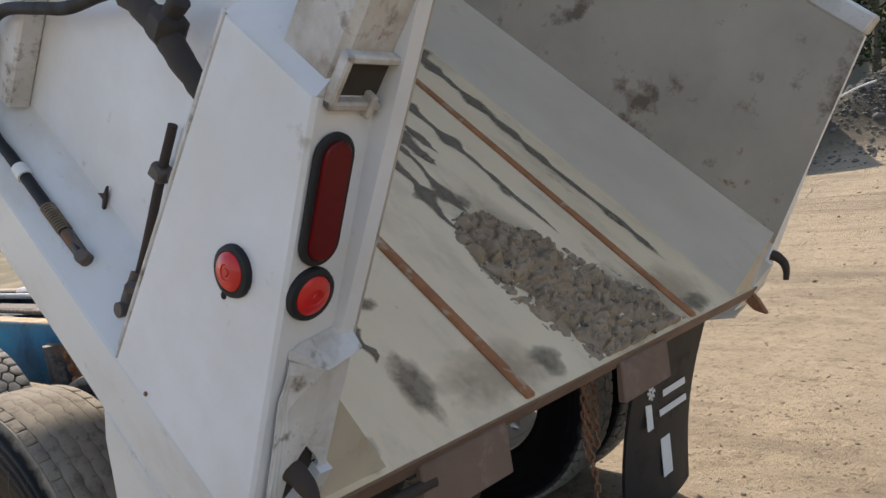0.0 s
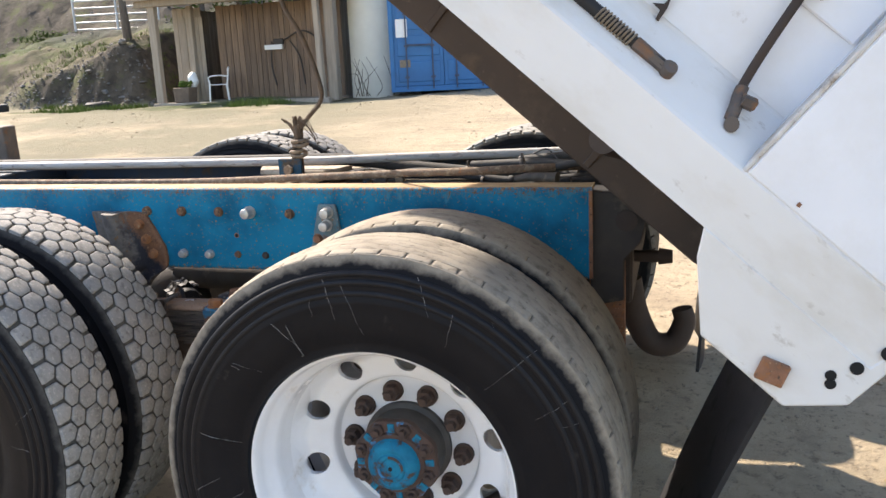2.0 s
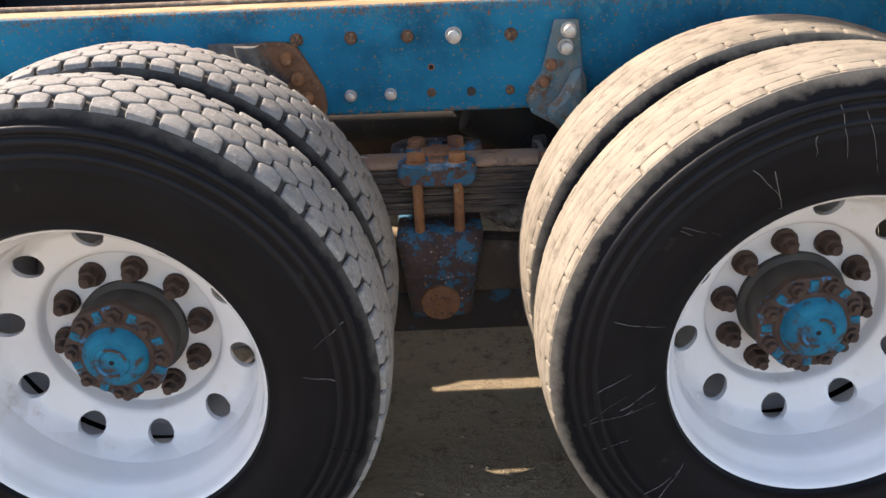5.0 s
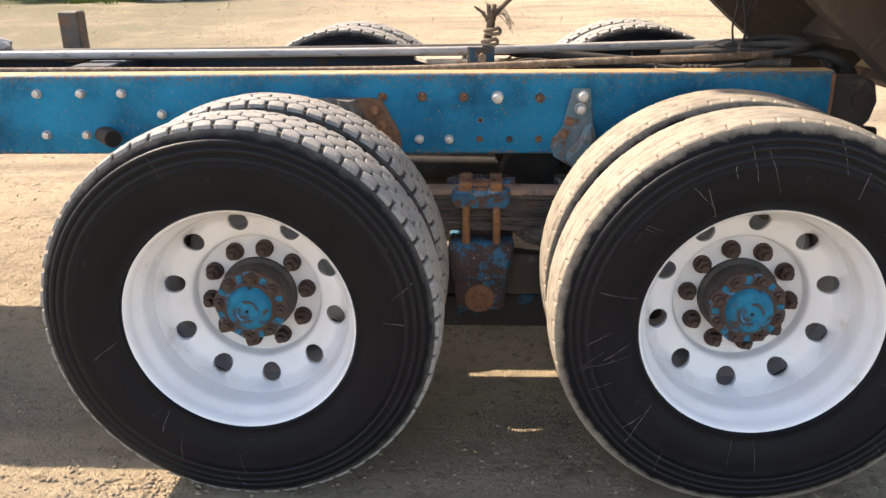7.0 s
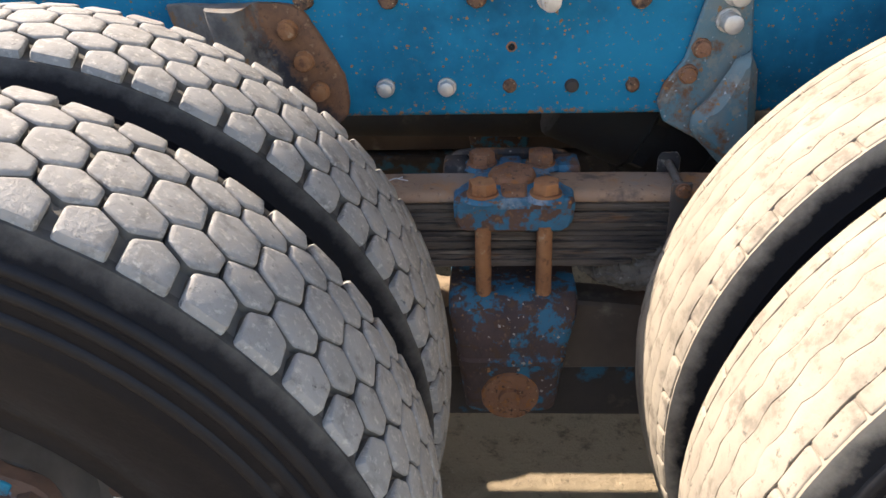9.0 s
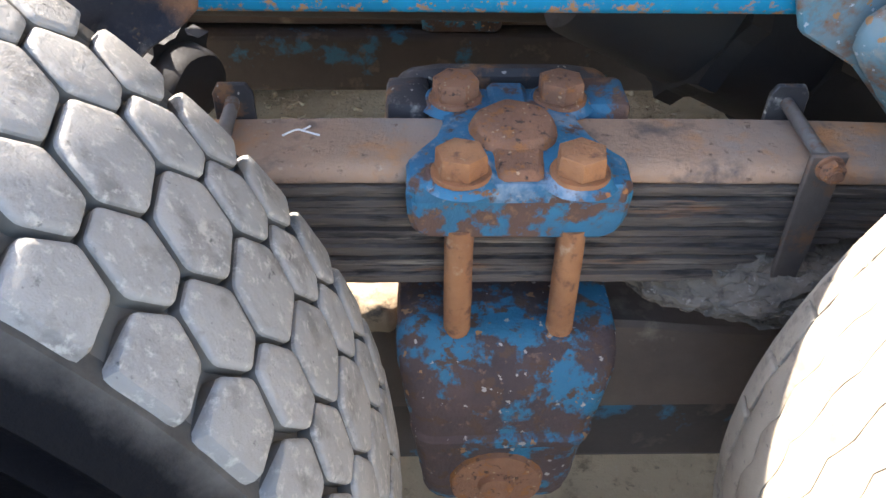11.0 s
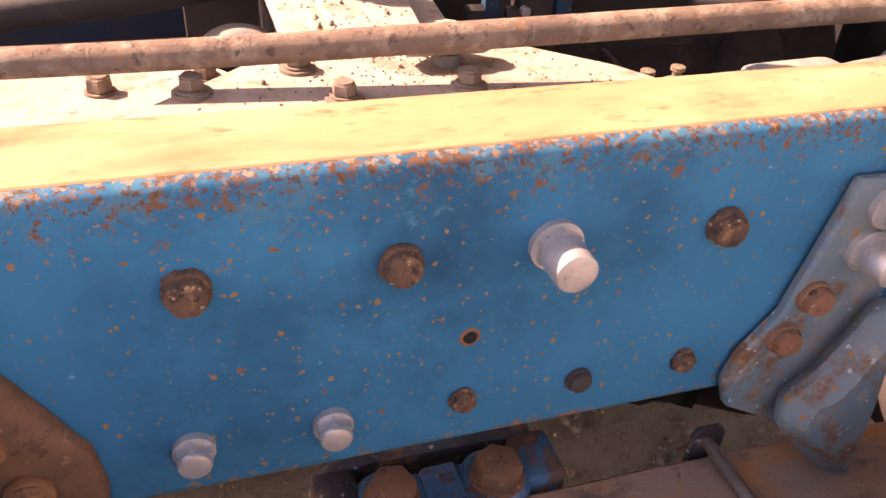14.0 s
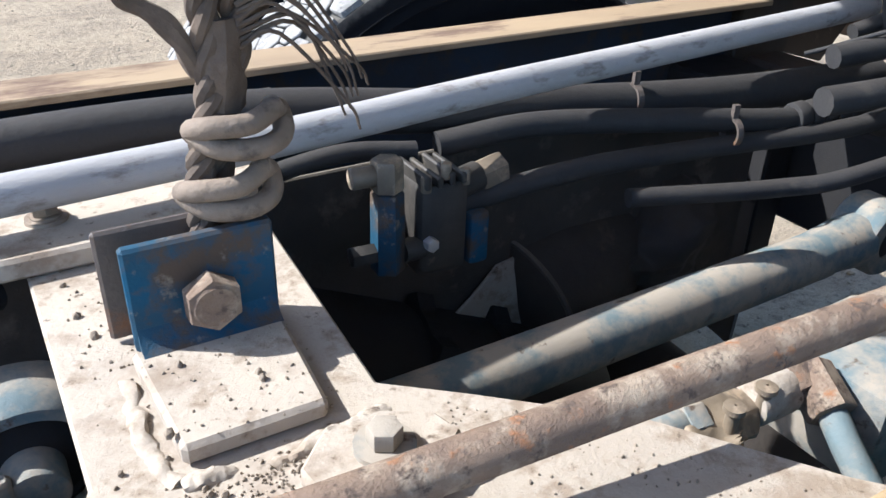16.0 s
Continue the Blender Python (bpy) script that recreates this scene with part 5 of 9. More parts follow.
for x, z in ((-0.432, 0.923), (-0.448, 0.882)):
    rail_bolt(x, z, 0.0138, 0.015, "rust", "rusty bolt head", v=-0.013, parent=hang2)

# -- cross members
bm = bm_new()
prism(bm, [(-1.06, 0.092), (-0.425, 0.092), (-0.455, 0.125), (-0.520, 0.215), (-0.600, 0.285), (-0.643, 0.320), (-0.620, 0.700), (-0.555, 0.810), (-0.50, 0.898), (-0.95, 0.898), (-0.90, 0.810), (-0.815, 0.700), (-0.812, 0.310), (-0.875, 0.250), (-0.99, 0.150)],
      "z", -0.045, -0.033, 0.002)
cross = part("cross_member", bm, "dusty", truck, "dust-covered steel cross member between the rails", FR)
bm = bm_new()
box(bm, (-0.80, 0.092, -0.24), (-0.79, 0.898, -0.046))
box(bm, (-0.655, 0.092, -0.24), (-0.645, 0.898, -0.046))
part("cross_web", bm, "dark", cross)
bm = bm_new()
prism(bm, [(-0.94, 0.575), (-0.83, 0.545), (-0.655, 0.545), (-0.62, 0.60), (-0.60, 0.70), (-1.0, 0.70)], "z", -0.032, -0.014, 0.003)
part("pad_plate", bm, "dusty", cross, "raised dusty pad plate")
bm = bm_new()
prism(bm, [(-0.765, 0.301), (-0.682, 0.301), (-0.674, 0.40), (-0.770, 0.40)], "z", -0.032, -0.018, 0.003)
angle = part("angle_bracket", bm, "dusty", cross, "dusty angle bracket with blue upright")
bm = bm_new()
box(bm, (-0.766, 0.400, -0.022), (-0.674, 0.409, 0.050), 0.002)
part("bracket_upright", bm, "blue_plate", angle, "worn blue bracket plate")
bm = bm_new()
box(bm, (-0.776, 0.434, -0.030), (-0.680, 0.440, 0.048), 0.002)
part("bracket_back", bm, "clip", angle)
bm = bm_new()
hexhead(bm, (-0.720, 0.396, 0.012), (0, -1, 0), 0.0185, 0.014, False)
cyl(bm, (-0.720, 0.40, 0.012), (-0.720, 0.455, 0.012), 0.0095)
part("bolt", bm, "pipe", angle, "brown rusty hexagon bolt", smooth=True)
for x, v, w0 in ((-0.782, 0.183, -0.033), (-0.672, 0.190, -0.033), (-0.90, 0.215, -0.033), (-0.79, 0.602, -0.014), (-0.81, 0.25, -0.033)):
    bm = bm_new()
    cyl(bm, (x, v, w0), (x, v, w0 + 0.003), 0.0165, 0.016, seg=22)
    hexhead(bm, (x, v, w0 + 0.002), (0, 0, 1), 0.0105, 0.009)
    roughen(bm, 0.0008, 120)
    part("bolt", bm, "bolt_dusty", cross, "dusty brown bolt head", smooth=True)
bm = bm_new()
prism(bm, [(-0.718, 0.228), (-0.645, 0.228), (-0.634, 0.236), (-0.640, 0.256), (-0.664, 0.272), (-0.700, 0.270), (-0.720, 0.250)], "z", -0.020, -0.010, 0.002)
roughen(bm, 0.0012, 40)
tab = part("pipe_tab", bm, "dusty", cross, "dusty tab that holds the pipe down", smooth=True)
bm = bm_new()
cyl(bm, (-0.676, 0.243, -0.034), (-0.676, 0.243, -0.022), 0.012, seg=14)
cyl(bm, (-0.676, 0.243, -0.010), (-0.676, 0.243, -0.006), 0.0165, seg=24)
cyl(bm, (-0.676, 0.243, -0.006), (-0.676, 0.243, 0.005), 0.0095, seg=6, bev=0.001)
part("bolt", bm, "blue_dust", tab, "dusty bolt with wide washer", smooth=True)
# dirt drifted against the bracket's foot
for pts, r in (([(-0.777, 0.395, -0.036), (-0.778, 0.35, -0.033), (-0.778, 0.32, -0.034), (-0.771, 0.293, -0.036)], 0.0055),
               ([(-0.769, 0.291, -0.036), (-0.755, 0.290, -0.033), (-0.742, 0.287, -0.038)], 0.0055),
               ([(-0.722, 0.282, -0.040), (-0.70, 0.286, -0.034), (-0.678, 0.287, -0.032), (-0.662, 0.290, -0.034), (-0.65, 0.296, -0.040)], 0.0075)):
    bm = bm_new()
    sweep(bm, pts, r, 14, 10, True)
    for v in bm.verts:
        v.co.z = -0.034 + max(-0.003, v.co.z + 0.034) * 0.8
    roughen(bm, 0.0035, 70)
    roughen(bm, 0.0016, 260)
    part("dirt_drift", bm, "dusty", cross, "dry dirt drifted against the bracket", smooth=True)
# rounded inner corner of the angle
bm = bm_new()
prism(bm, [(0.4005, -0.0185), (0.4005, -0.004), (0.3975, -0.009), (0.3935, -0.0145), (0.388, -0.0178), (0.388, -0.0185)], "x", -0.764, -0.676)
part("bracket_fillet", bm, "blue_plate", angle, "worn blue inner corner of the bracket", smooth=True)
# crumbs of dirt lying on it
rc = random.Random(4)
bm = bm_new()
for i in range(1300):
    x, v = rc.uniform(-0.97, -0.46), rc.uniform(0.10, 0.28)
    if rc.random() < 0.35:
        x, v = rc.uniform(-0.80, -0.66), rc.uniform(0.2, 0.55)
    if rc.random() < 0.22:
        x, v = rc.gauss(-0.715, 0.035), rc.gauss(0.272, 0.008)
    if v < 0.28 and not (-0.97 + (v - 0.1) * 0.8 < x < -0.46 - (v - 0.1) * 0.8):
        continue
    s = rc.uniform(0.0004, 0.0014) if rc.random() < 0.982 else rc.uniform(0.0018, 0.0034)
    on_pad = -0.769 < x < -0.678 and 0.30 < v < 0.395
    bmesh.ops.create_icosphere(bm, subdivisions=1, radius=s, matrix=pose(x, v, (-0.018 if on_pad else -0.033) + s * 0.4, rc.uniform(0, 90), rc.uniform(0, 90), 0) @ Matrix.Diagonal((1, rc.uniform(0.6, 1.4), 0.7, 1)))
part("dry_dirt", bm, "crumb", cross, "loose crumbs of dry dirt", kind="stuff")
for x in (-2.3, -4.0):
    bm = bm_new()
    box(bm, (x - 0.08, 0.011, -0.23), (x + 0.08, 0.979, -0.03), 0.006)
    part("cross_member", bm, "grimy_blue_shaded", truck, "grimy dark blue cross member", FR)
# rear cross member: black stands for shade, set low to hide lit ground
bm = bm_new()
box(bm, (0.26, 0.011, -0.30), (0.40, 0.979, -0.12), 0.006)
part("cross_member", bm, "black", truck, "rear cross member, blackened for shade", FR)

# unseen dark box, added so that no sun falls between the rails
bm = bm_new()
box(bm, (-5.0, 0.13, -0.245), (-2.45, 0.86, -0.09), 0.03, 2)
part("gearbox", bm, "dark", truck, "unseen dark box added to fill the gap between the rails", FR, True)

# -- pipes, hoses and rods between the rails
def line_part(name, pts, r, ma, label, parent=truck, seg=14, curve=True):
    return part(name, sweep(bm_new(), pts, r, seg, 8, curve), ma, parent, label, FR if parent is truck else None, True)


line_part("air_pipe", [(-5.0, 0.29, -0.005), (-2.5, 0.29, -0.012), (-1.5, 0.275, -0.014), (-1.0, 0.233, -0.006), (-0.7, 0.204, 0.0065), (-0.3, 0.166, 0.026), (0.0, 0.145, 0.036), (0.18, 0.17, 0.040), (0.4, 0.30, 0.030)], 0.0125, "pipe", "rust-brown air pipe along the frame")
line_part("silver_pipe", [(-5.0, 0.55, 0.02), (-2.5, 0.56, 0.015), (-0.9, 0.586, 0.017), (-0.3, 0.630, 0.024), (0.34, 0.678, 0.032)], 0.0165, "silver", "grey plated pipe along the frame")
line_part("hose", [(-5.0, 0.70, 0.0), (-2.0, 0.71, 0.0), (-1.0, 0.720, 0.004), (-0.62, 0.725, 0.002), (-0.35, 0.70, -0.025), (0.0, 0.66, -0.05), (0.3, 0.62, -0.05)], 0.025, "hose", "thick dusty black hose")
line_part("hose", [(-0.40, 0.665, -0.045), (-0.28, 0.645, -0.035), (-0.1, 0.60, -0.045), (0.1, 0.565, -0.06), (0.40, 0.56, -0.04)], 0.0145, "hose", "dusty black hose")
line_part("hose", [(-0.42, 0.60, -0.085), (-0.25, 0.585, -0.070), (-0.05, 0.575, -0.078), (0.15, 0.53, -0.07), (0.40, 0.50, -0.04)], 0.0125, "hose", "dusty black hose")
line_part("hose", [(-0.22, 0.55, -0.10), (-0.05, 0.49, -0.10), (0.05, 0.45, -0.085), (0.30, 0.40, -0.03)], 0.011, "hose", "dusty black hose")
line_part("hose", [(-1.9, 0.40, -0.06), (-1.3, 0.44, -0.055), (-0.98, 0.50, -0.05), (-0.84, 0.60, -0.065)], 0.016, "hose", "dusty black hose")
line_part("hose", [(-1.5, 0.52, -0.10), (-1.1, 0.50, -0.12), (-0.92, 0.42, -0.12), (-0.88, 0.35, -0.18)], 0.008, "hose", "thin black hose")
line_part("hose", [(-0.62, 0.66, -0.045), (-0.52, 0.655, -0.03), (-0.44, 0.64, -0.035)], 0.010, "hose", "short ribbed hose")
line_part("cable", [(0.10, 0.60, 0.01), (0.2, 0.5, 0.06), (0.25, 0.42, 0.04), (0.30, 0.35, 0.0)], 0.003, "hose", "thin black cable")
for x, v, w in ((-0.04, 0.575, -0.062), (-0.12, 0.665, -0.035), (0.17, 0.24, 0.045)):
    bm = bm_new()
    lathe(bm, [(0.015, -0.004), (0.0185, -0.004), (0.0185, 0.004), (0.015, 0.004)], 16, True)
    box(bm, (-0.003, -0.004, 0.014), (0.003, 0.004, 0.034))
    part("hose_clip", bm, "clip", truck, "bent metal hose clip", FR @ pose(x, v, w, 0, 0, 80), True)
for k in range(5):
    bm = bm_new()
    cyl(bm, (0.06 + 0.022 * k, 0.568 - 0.002 * k, -0.058), (0.079 + 0.022 * k, 0.566 - 0.002 * k, -0.056), 0.0185, seg=18, bev=0.002)
    part("hose_ferrule", bm, "hose", truck, "crimped hose ferrule", FR, True)

# radius rods with rubber eyes
bm = bm_new()
sweep(bm, [(-0.66, 0.470, -0.204), (-0.585, 0.472, -0.207), (-0.53, 0.473, -0.2115), (0.05, 0.478, -0.208)], 0.0310, 24, 6, True)
rod = part("radius_rod", bm, "blue_dust", truck, "dusty pale blue radius rod", FR, True)
bm = bm_new()
sweep(bm, [(-0.03, 0.477, -0.206), (0.02, 0.478, -0.206), (0.07, 0.479, -0.205), (0.12, 0.480, -0.205)], 0.024, 20, 4, True, (1.0, 1.5))
part("rod_neck", bm, "blue_dust", rod, smooth=True)
bm = bm_new()
lathe(bm, [(0.020, -0.034), (0.052, -0.034), (0.058, -0.026), (0.058, 0.026), (0.052, 0.034), (0.020, 0.034)], 32, True)
part("rod_eye", bm, "blue_dust", rod, "worn blue rod eye under the cross member", Matrix.Translation((-0.685, 0.470, -0.190)), True)
bm = bm_new()
lathe(bm, [(0.024, -0.032), (0.046, -0.032), (0.050, -0.026), (0.050, 0.026), (0.046, 0.032), (0.024, 0.032)], 32, True)
part("rod_eye", bm, "blue_dust", rod, "worn blue rod eye", Matrix.Translation((0.158, 0.482, -0.205)), True)
bm = bm_new()
lathe(bm, [(0.004, -0.030), (0.024, -0.026), (0.024, 0.026), (0.004, 0.030)], 28, True)
part("rubber_bush", bm, "black", rod, "black rubber bush", Matrix.Translation((0.158, 0.482, -0.205)), True)
bm = bm_new()
sweep(bm, [(-1.9, 0.492, -0.175), (-1.05, 0.503, -0.154), (-0.93, 0.504, -0.152), (-0.89, 0.505, -0.151)], 0.026, 18, 5, True, (0.95, 1.35))
rod = part("radius_rod", bm, "blue_dust", truck, "dusty pale blue radius rod", FR, True)
EYE = Matrix.Translation((-0.842, 0.505, -0.150))
bm = bm_new()
lathe(bm, [(0.047, -0.030), (0.056, -0.030), (0.063, -0.020), (0.064, 0.010), (0.060, 0.028), (0.047, 0.030)], 48, True)
roughen(bm, 0.0012, 30)
part("rod_eye", bm, "blue_dust", rod, "dusty blue rod eye", EYE, True)
bm = bm_new()
lathe(bm, [(0.018, -0.026), (0.040, -0.018), (0.043, -0.022), (0.047, -0.020), (0.047, 0.022), (0.018, 0.028)], 40, True)
part("rubber_bush", bm, "black", rod, "black rubber bush", EYE, True)
bm = bm_new()
cyl(bm, (-0.842, 0.452, -0.153), (-0.842, 0.545, -0.148), 0.0225, seg=28, bev=0.003)
box(bm, (-0.872, 0.448, -0.172), (-0.855, 0.462, -0.128), 0.003)
part("rod_pin", bm, "blue_dust", rod, "dusty blue pin", smooth=True)
bm = bm_new()
prism(bm, [(-1.22, 0.150), (-1.00, 0.160), (-0.90, 0.235), (-0.862, 0.300), (-0.850, 0.335), (-0.870, 0.362), (-0.915, 0.372), (-1.22, 0.370)], "z", -0.088, -0.072, 0.005)
roughen(bm, 0.0015, 40)
bracket = part("rod_bracket", bm, "dusty", rod, "dusty cast bracket beside the rod", smooth=True)
for x, v in ((-0.886, 0.338), (-0.98, 0.320)):
    bm = bm_new()
    hexhead(bm, (x, v, -0.073), (0, 0, 1), 0.012, 0.012)
    part("bolt", bm, "pipe", bracket, "dusty brown bolt head", smooth=True)

# added dark plate: stands for deep shade and hides the far suspension
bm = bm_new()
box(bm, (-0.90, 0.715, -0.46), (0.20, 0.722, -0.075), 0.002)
part("splash_plate", bm, "dark_dust", truck, "added dark plate for the shade deep between the rails", FR)
# added black end piece, hiding the lit parts behind it
bm = bm_new()
box(bm, (0.204, 0.690, -0.46), (0.259, 0.697, -0.085), 0.002)
part("splash_plate", bm, "black", truck, "black end of the added shade plate", FR)
# rear gear housing seen from above: a flanged dome, a caked lug and a stand-in ground plate
bm = bm_new()
lathe(bm, [(0.001, -0.005), (0.085, -0.005), (0.116, 0.004), (0.120, 0.012), (0.104, 0.018), (0.106, 0.10), (0.092, 0.20), (0.060, 0.26), (0.001, 0.28)], 40)
roughen(bm, 0.006, 16)
roughen(bm, 0.002, 60)
housing = part("gear_housing", bm, "dark", truck, "grimy ribbed gear housing between the rails", FR @ pose(-0.235, 0.735, -0.345, 12, 0, -78), True)
bm = bm_new()
sweep(bm, [(0.118 * math.cos(0.3 * q), 0.006, 0.118 * math.sin(0.3 * q)) for q in range(22)], 0.0045, 8, 2)
part("housing_rim", bm, "dark_dust", housing, "thin bare rim of the housing", smooth=True)
bm = bm_new()
bmesh.ops.create_icosphere(bm, subdivisions=5, radius=1, matrix=Matrix.Translation((0.02, 0.72, -0.30)) @ Matrix.Diagonal((0.10, 0.07, 0.09, 1)))
roughen(bm, 0.030, 14)
roughen(bm, 0.010, 40)
part("caked_lug", bm, "dark", truck, "dirt-caked lug of the gear housing", FR, True)
# added plate whose grey stands for the shaded ground seen below
bm = bm_new()
prism(bm, [(-0.385, -0.34), (-0.28, -0.25), (-0.19, -0.235), (-0.10, -0.28), (-0.10, -0.46), (-0.35, -0.46)], "y", 0.705, 0.710, 0.002)
bmesh.ops.subdivide_edges(bm, edges=[e for e in bm.edges if e.calc_length() > 0.03], cuts=4, use_grid_fill=True)
roughen(bm, 0.006, 14)
part("support_plate", bm, "dusty", truck, "bent plate standing in for shaded ground", FR, True)

# relay valve: hexagon column, finned body, elbow and block fittings
bm = bm_new()
box(bm, (-0.468, 0.575, -0.150), (-0.412, 0.628, -0.045), 0.010, 2)
roughen(bm, 0.003, 45)
valve = part("relay_valve", bm, "fitting", truck, "dusty cast relay valve with blue fittings", FR, True)
for k in range(4):
    bm = bm_new()
    box(bm, (-0.466 + k * 0.0135, 0.570, -0.048), (-0.460 + k * 0.0135, 0.632, -0.034 - 0.003 * (k % 2)), 0.0015)
    part("valve_fin", bm, "fitting", valve)
for x, w in ((-0.462, -0.040), (-0.418, -0.040), (-0.440, -0.030)):
    bm = bm_new()
    cyl(bm, (x, 0.578, w - 0.012), (x, 0.578, w + 0.005), 0.0055, seg=10, bev=0.001)
    part("valve_screw", bm, "brass", valve, "small dusty screw", smooth=True)
bm = bm_new()
cyl(bm, (-0.498, 0.590, -0.135), (-0.498, 0.590, -0.048), 0.0175, 0.0165, seg=6, bev=0.002)
part("valve_fitting", bm, "blue_plate", valve, "blue hexagon fitting", smooth=True)
bm = bm_new()
cyl(bm, (-0.498, 0.590, -0.047), (-0.498, 0.590, -0.014), 0.0165, 0.0155, seg=6, bev=0.003)
part("valve_fitting", bm, "brass", valve, "dusty brass elbow", smooth=True)
bm = bm_new()
cyl(bm, (-0.510, 0.592, -0.030), (-0.535, 0.594, -0.030), 0.0105, seg=12, bev=0.002)
part("valve_fitting", bm, "brass", valve, "dusty brass spigot", smooth=True)
bm = bm_new()
cyl(bm, (-0.512, 0.590, -0.112), (-0.538, 0.592, -0.112), 0.011, seg=6, bev=0.002)
part("valve_fitting", bm, "fitting", valve, "grimy hexagon fitting", smooth=True)
bm = bm_new()
cyl(bm, (-0.484, 0.585, -0.115), (-0.463, 0.585, -0.115), 0.012, seg=12)
part("valve_fitting", bm, "fitting", valve, "grimy side fitting", smooth=True)
bm = bm_new()
box(bm, (-0.410, 0.575, -0.148), (-0.386, 0.602, -0.088), 0.005, 2)
part("valve_fitting", bm, "blue_plate", valve, "blue block fitting", smooth=True)
bm = bm_new()
cyl(bm, (-0.425, 0.600, -0.066), (-0.385, 0.604, -0.060), 0.0165, seg=18, bev=0.002)
part("valve_neck", bm, "fitting", valve, "round dusty neck", smooth=True)
bm = bm_new()
cyl(bm, (-0.387, 0.604, -0.062), (-0.355, 0.606, -0.056), 0.0175, seg=6, bev=0.002)
part("valve_fitting", bm, "brass", valve, "dusty brass elbow", smooth=True)
bm = bm_new()
cyl(bm, (-0.459, 0.577, -0.107), (-0.459, 0.566, -0.107), 0.0075, seg=6, bev=0.001)
part("valve_bolt", bm, "chrome", valve, "bright small bolt", smooth=True)
# a second valve by the near rail, with its elbow and the pale blue block behind it
bm = bm_new()
cyl(bm, (-0.492, 0.236, -0.078), (-0.462, 0.232, -0.078), 0.0125, seg=16, bev=0.002)
cyl(bm, (-0.464, 0.232, -0.078), (-0.448, 0.230, -0.078), 0.0155, seg=6, bev=0.001)
part("pipe_nut", bm, "blue_dust", truck, "dusty pale blue pipe nut", FR, True)
bm = bm_new()
bmesh.ops.create_icosphere(bm, subdivisions=4, radius=1, matrix=Matrix.Translation((-0.432, 0.226, -0.082)) @ Matrix.Diagonal((0.034, 0.024, 0.017, 1)))
roughen(bm, 0.010, 45)
roughen(bm, 0.003, 120)
air = part("air_valve", bm, "brass", truck, "dusty cast air valve with elbow fitting", FR, True)
for dx, dv in ((-0.462, 0.246), (-0.425, 0.250), (-0.440, 0.212), (-0.405, 0.216)):
    bm = bm_new()
    lathe(bm, [(0.001, 0.024), (0.0052, 0.024), (0.0048, 0.002), (0.0075, 0.002), (0.0075, -0.002), (0.001, -0.003)], 12)
    part("valve_screw", bm, "brass", air, "small dusty screw", pose(dx, dv, -0.058, -90), True)
bm = bm_new()
cyl(bm, (-0.408, 0.226, -0.076), (-0.372, 0.224, -0.074), 0.0185, seg=20, bev=0.003)
part("valve_neck", bm, "dusty", air, "dusty round neck", smooth=True)
bm = bm_new()
cyl(bm, (-0.376, 0.224, -0.073), (-0.350, 0.222, -0.071), 0.0195, seg=6, bev=0.002)
cyl(bm, (-0.352, 0.224, -0.066), (-0.362, 0.190, -0.080), 0.0175, seg=6, bev=0.002)
part("valve_elbow", bm, "pipe", air, "brown hexagon elbow", smooth=True)
bm = bm_new()
sweep(bm, [(-0.362, 0.190, -0.080), (-0.372, 0.165, -0.092), (-0.378, 0.135, -0.110)], 0.0105, 12, 4)
part("outlet_pipe", bm, "blue_dust", air, "pale blue outlet pipe", smooth=True)
bm = bm_new()
box(bm, (-0.340, 0.165, -0.150), (-0.215, 0.275, -0.062), 0.018, 2)
roughen(bm, 0.003, 25)
part("fitting_block", bm, "blue_dust", truck, "dusty pale blue fitting block", FR, True)
# added plate between the rails ahead of the front axle, to block sun
bm = bm_new()
box(bm, (-2.25, 0.05, -0.13), (-1.86, 0.94, -0.10), 0.006)
part("frame_tray", bm, "dark", truck, "dark plate added between the rails to block sun", FR)
# hoses and wires bunched at the rail's end
for name, r, pts in (("bunched_hose", 0.016, ((-0.05, 0.46, 0.012), (0.18, 0.40, 0.026), (0.34, 0.30, 0.030), (0.45, 0.20, 0.034), (0.53, 0.17, -0.01), (0.56, 0.20, -0.10))),
                     ("bunched_hose", 0.013, ((0.02, 0.36, 0.006), (0.20, 0.26, 0.020), (0.36, 0.20, 0.055), (0.47, 0.26, 0.060), (0.55, 0.32, 0.0), (0.54, 0.34, -0.10))),
                     ("bunched_hose", 0.015, ((0.10, 0.56, 0.016), (0.30, 0.50, 0.038), (0.42, 0.38, 0.050), (0.50, 0.28, 0.012), (0.52, 0.26, -0.09))),
                     ("bunched_hose", 0.011, ((0.22, 0.62, 0.020), (0.38, 0.58, 0.060), (0.50, 0.50, 0.045), (0.555, 0.44, -0.03), (0.545, 0.42, -0.10))),
                     ("hanging_wire", 0.004, ((0.26, 0.60, 0.02), (0.25, 0.61, 0.10), (0.262, 0.61, 0.19), (0.25, 0.62, 0.30))),
                     ("hanging_wire", 0.005, ((0.29, 0.59, 0.02), (0.298, 0.60, 0.10), (0.285, 0.61, 0.19), (0.29, 0.62, 0.28))),
                     ("hanging_wire", 0.004, ((0.33, 0.58, 0.03), (0.305, 0.60, 0.09), (0.31, 0.61, 0.17), (0.325, 0.62, 0.26)))):
    part(name, sweep(bm_new(), pts, r, 10, 6), "hose", truck, "dusty black hose bunched at the rail's end" if name[0] == "b" else "thin dark wire to the raised box", FR, True)
bm = bm_new()
sweep(bm, [(0.17, 0.13, 0.014), (0.22, 0.12, 0.022), (0.30, 0.10, 0.020)], 0.015, 12, 6, True, (0.7, 1.2))
roughen(bm, 0.003, 50)
part("cable_clamp", bm, "fitting", truck, "grimy worn cable clamp", FR, True)
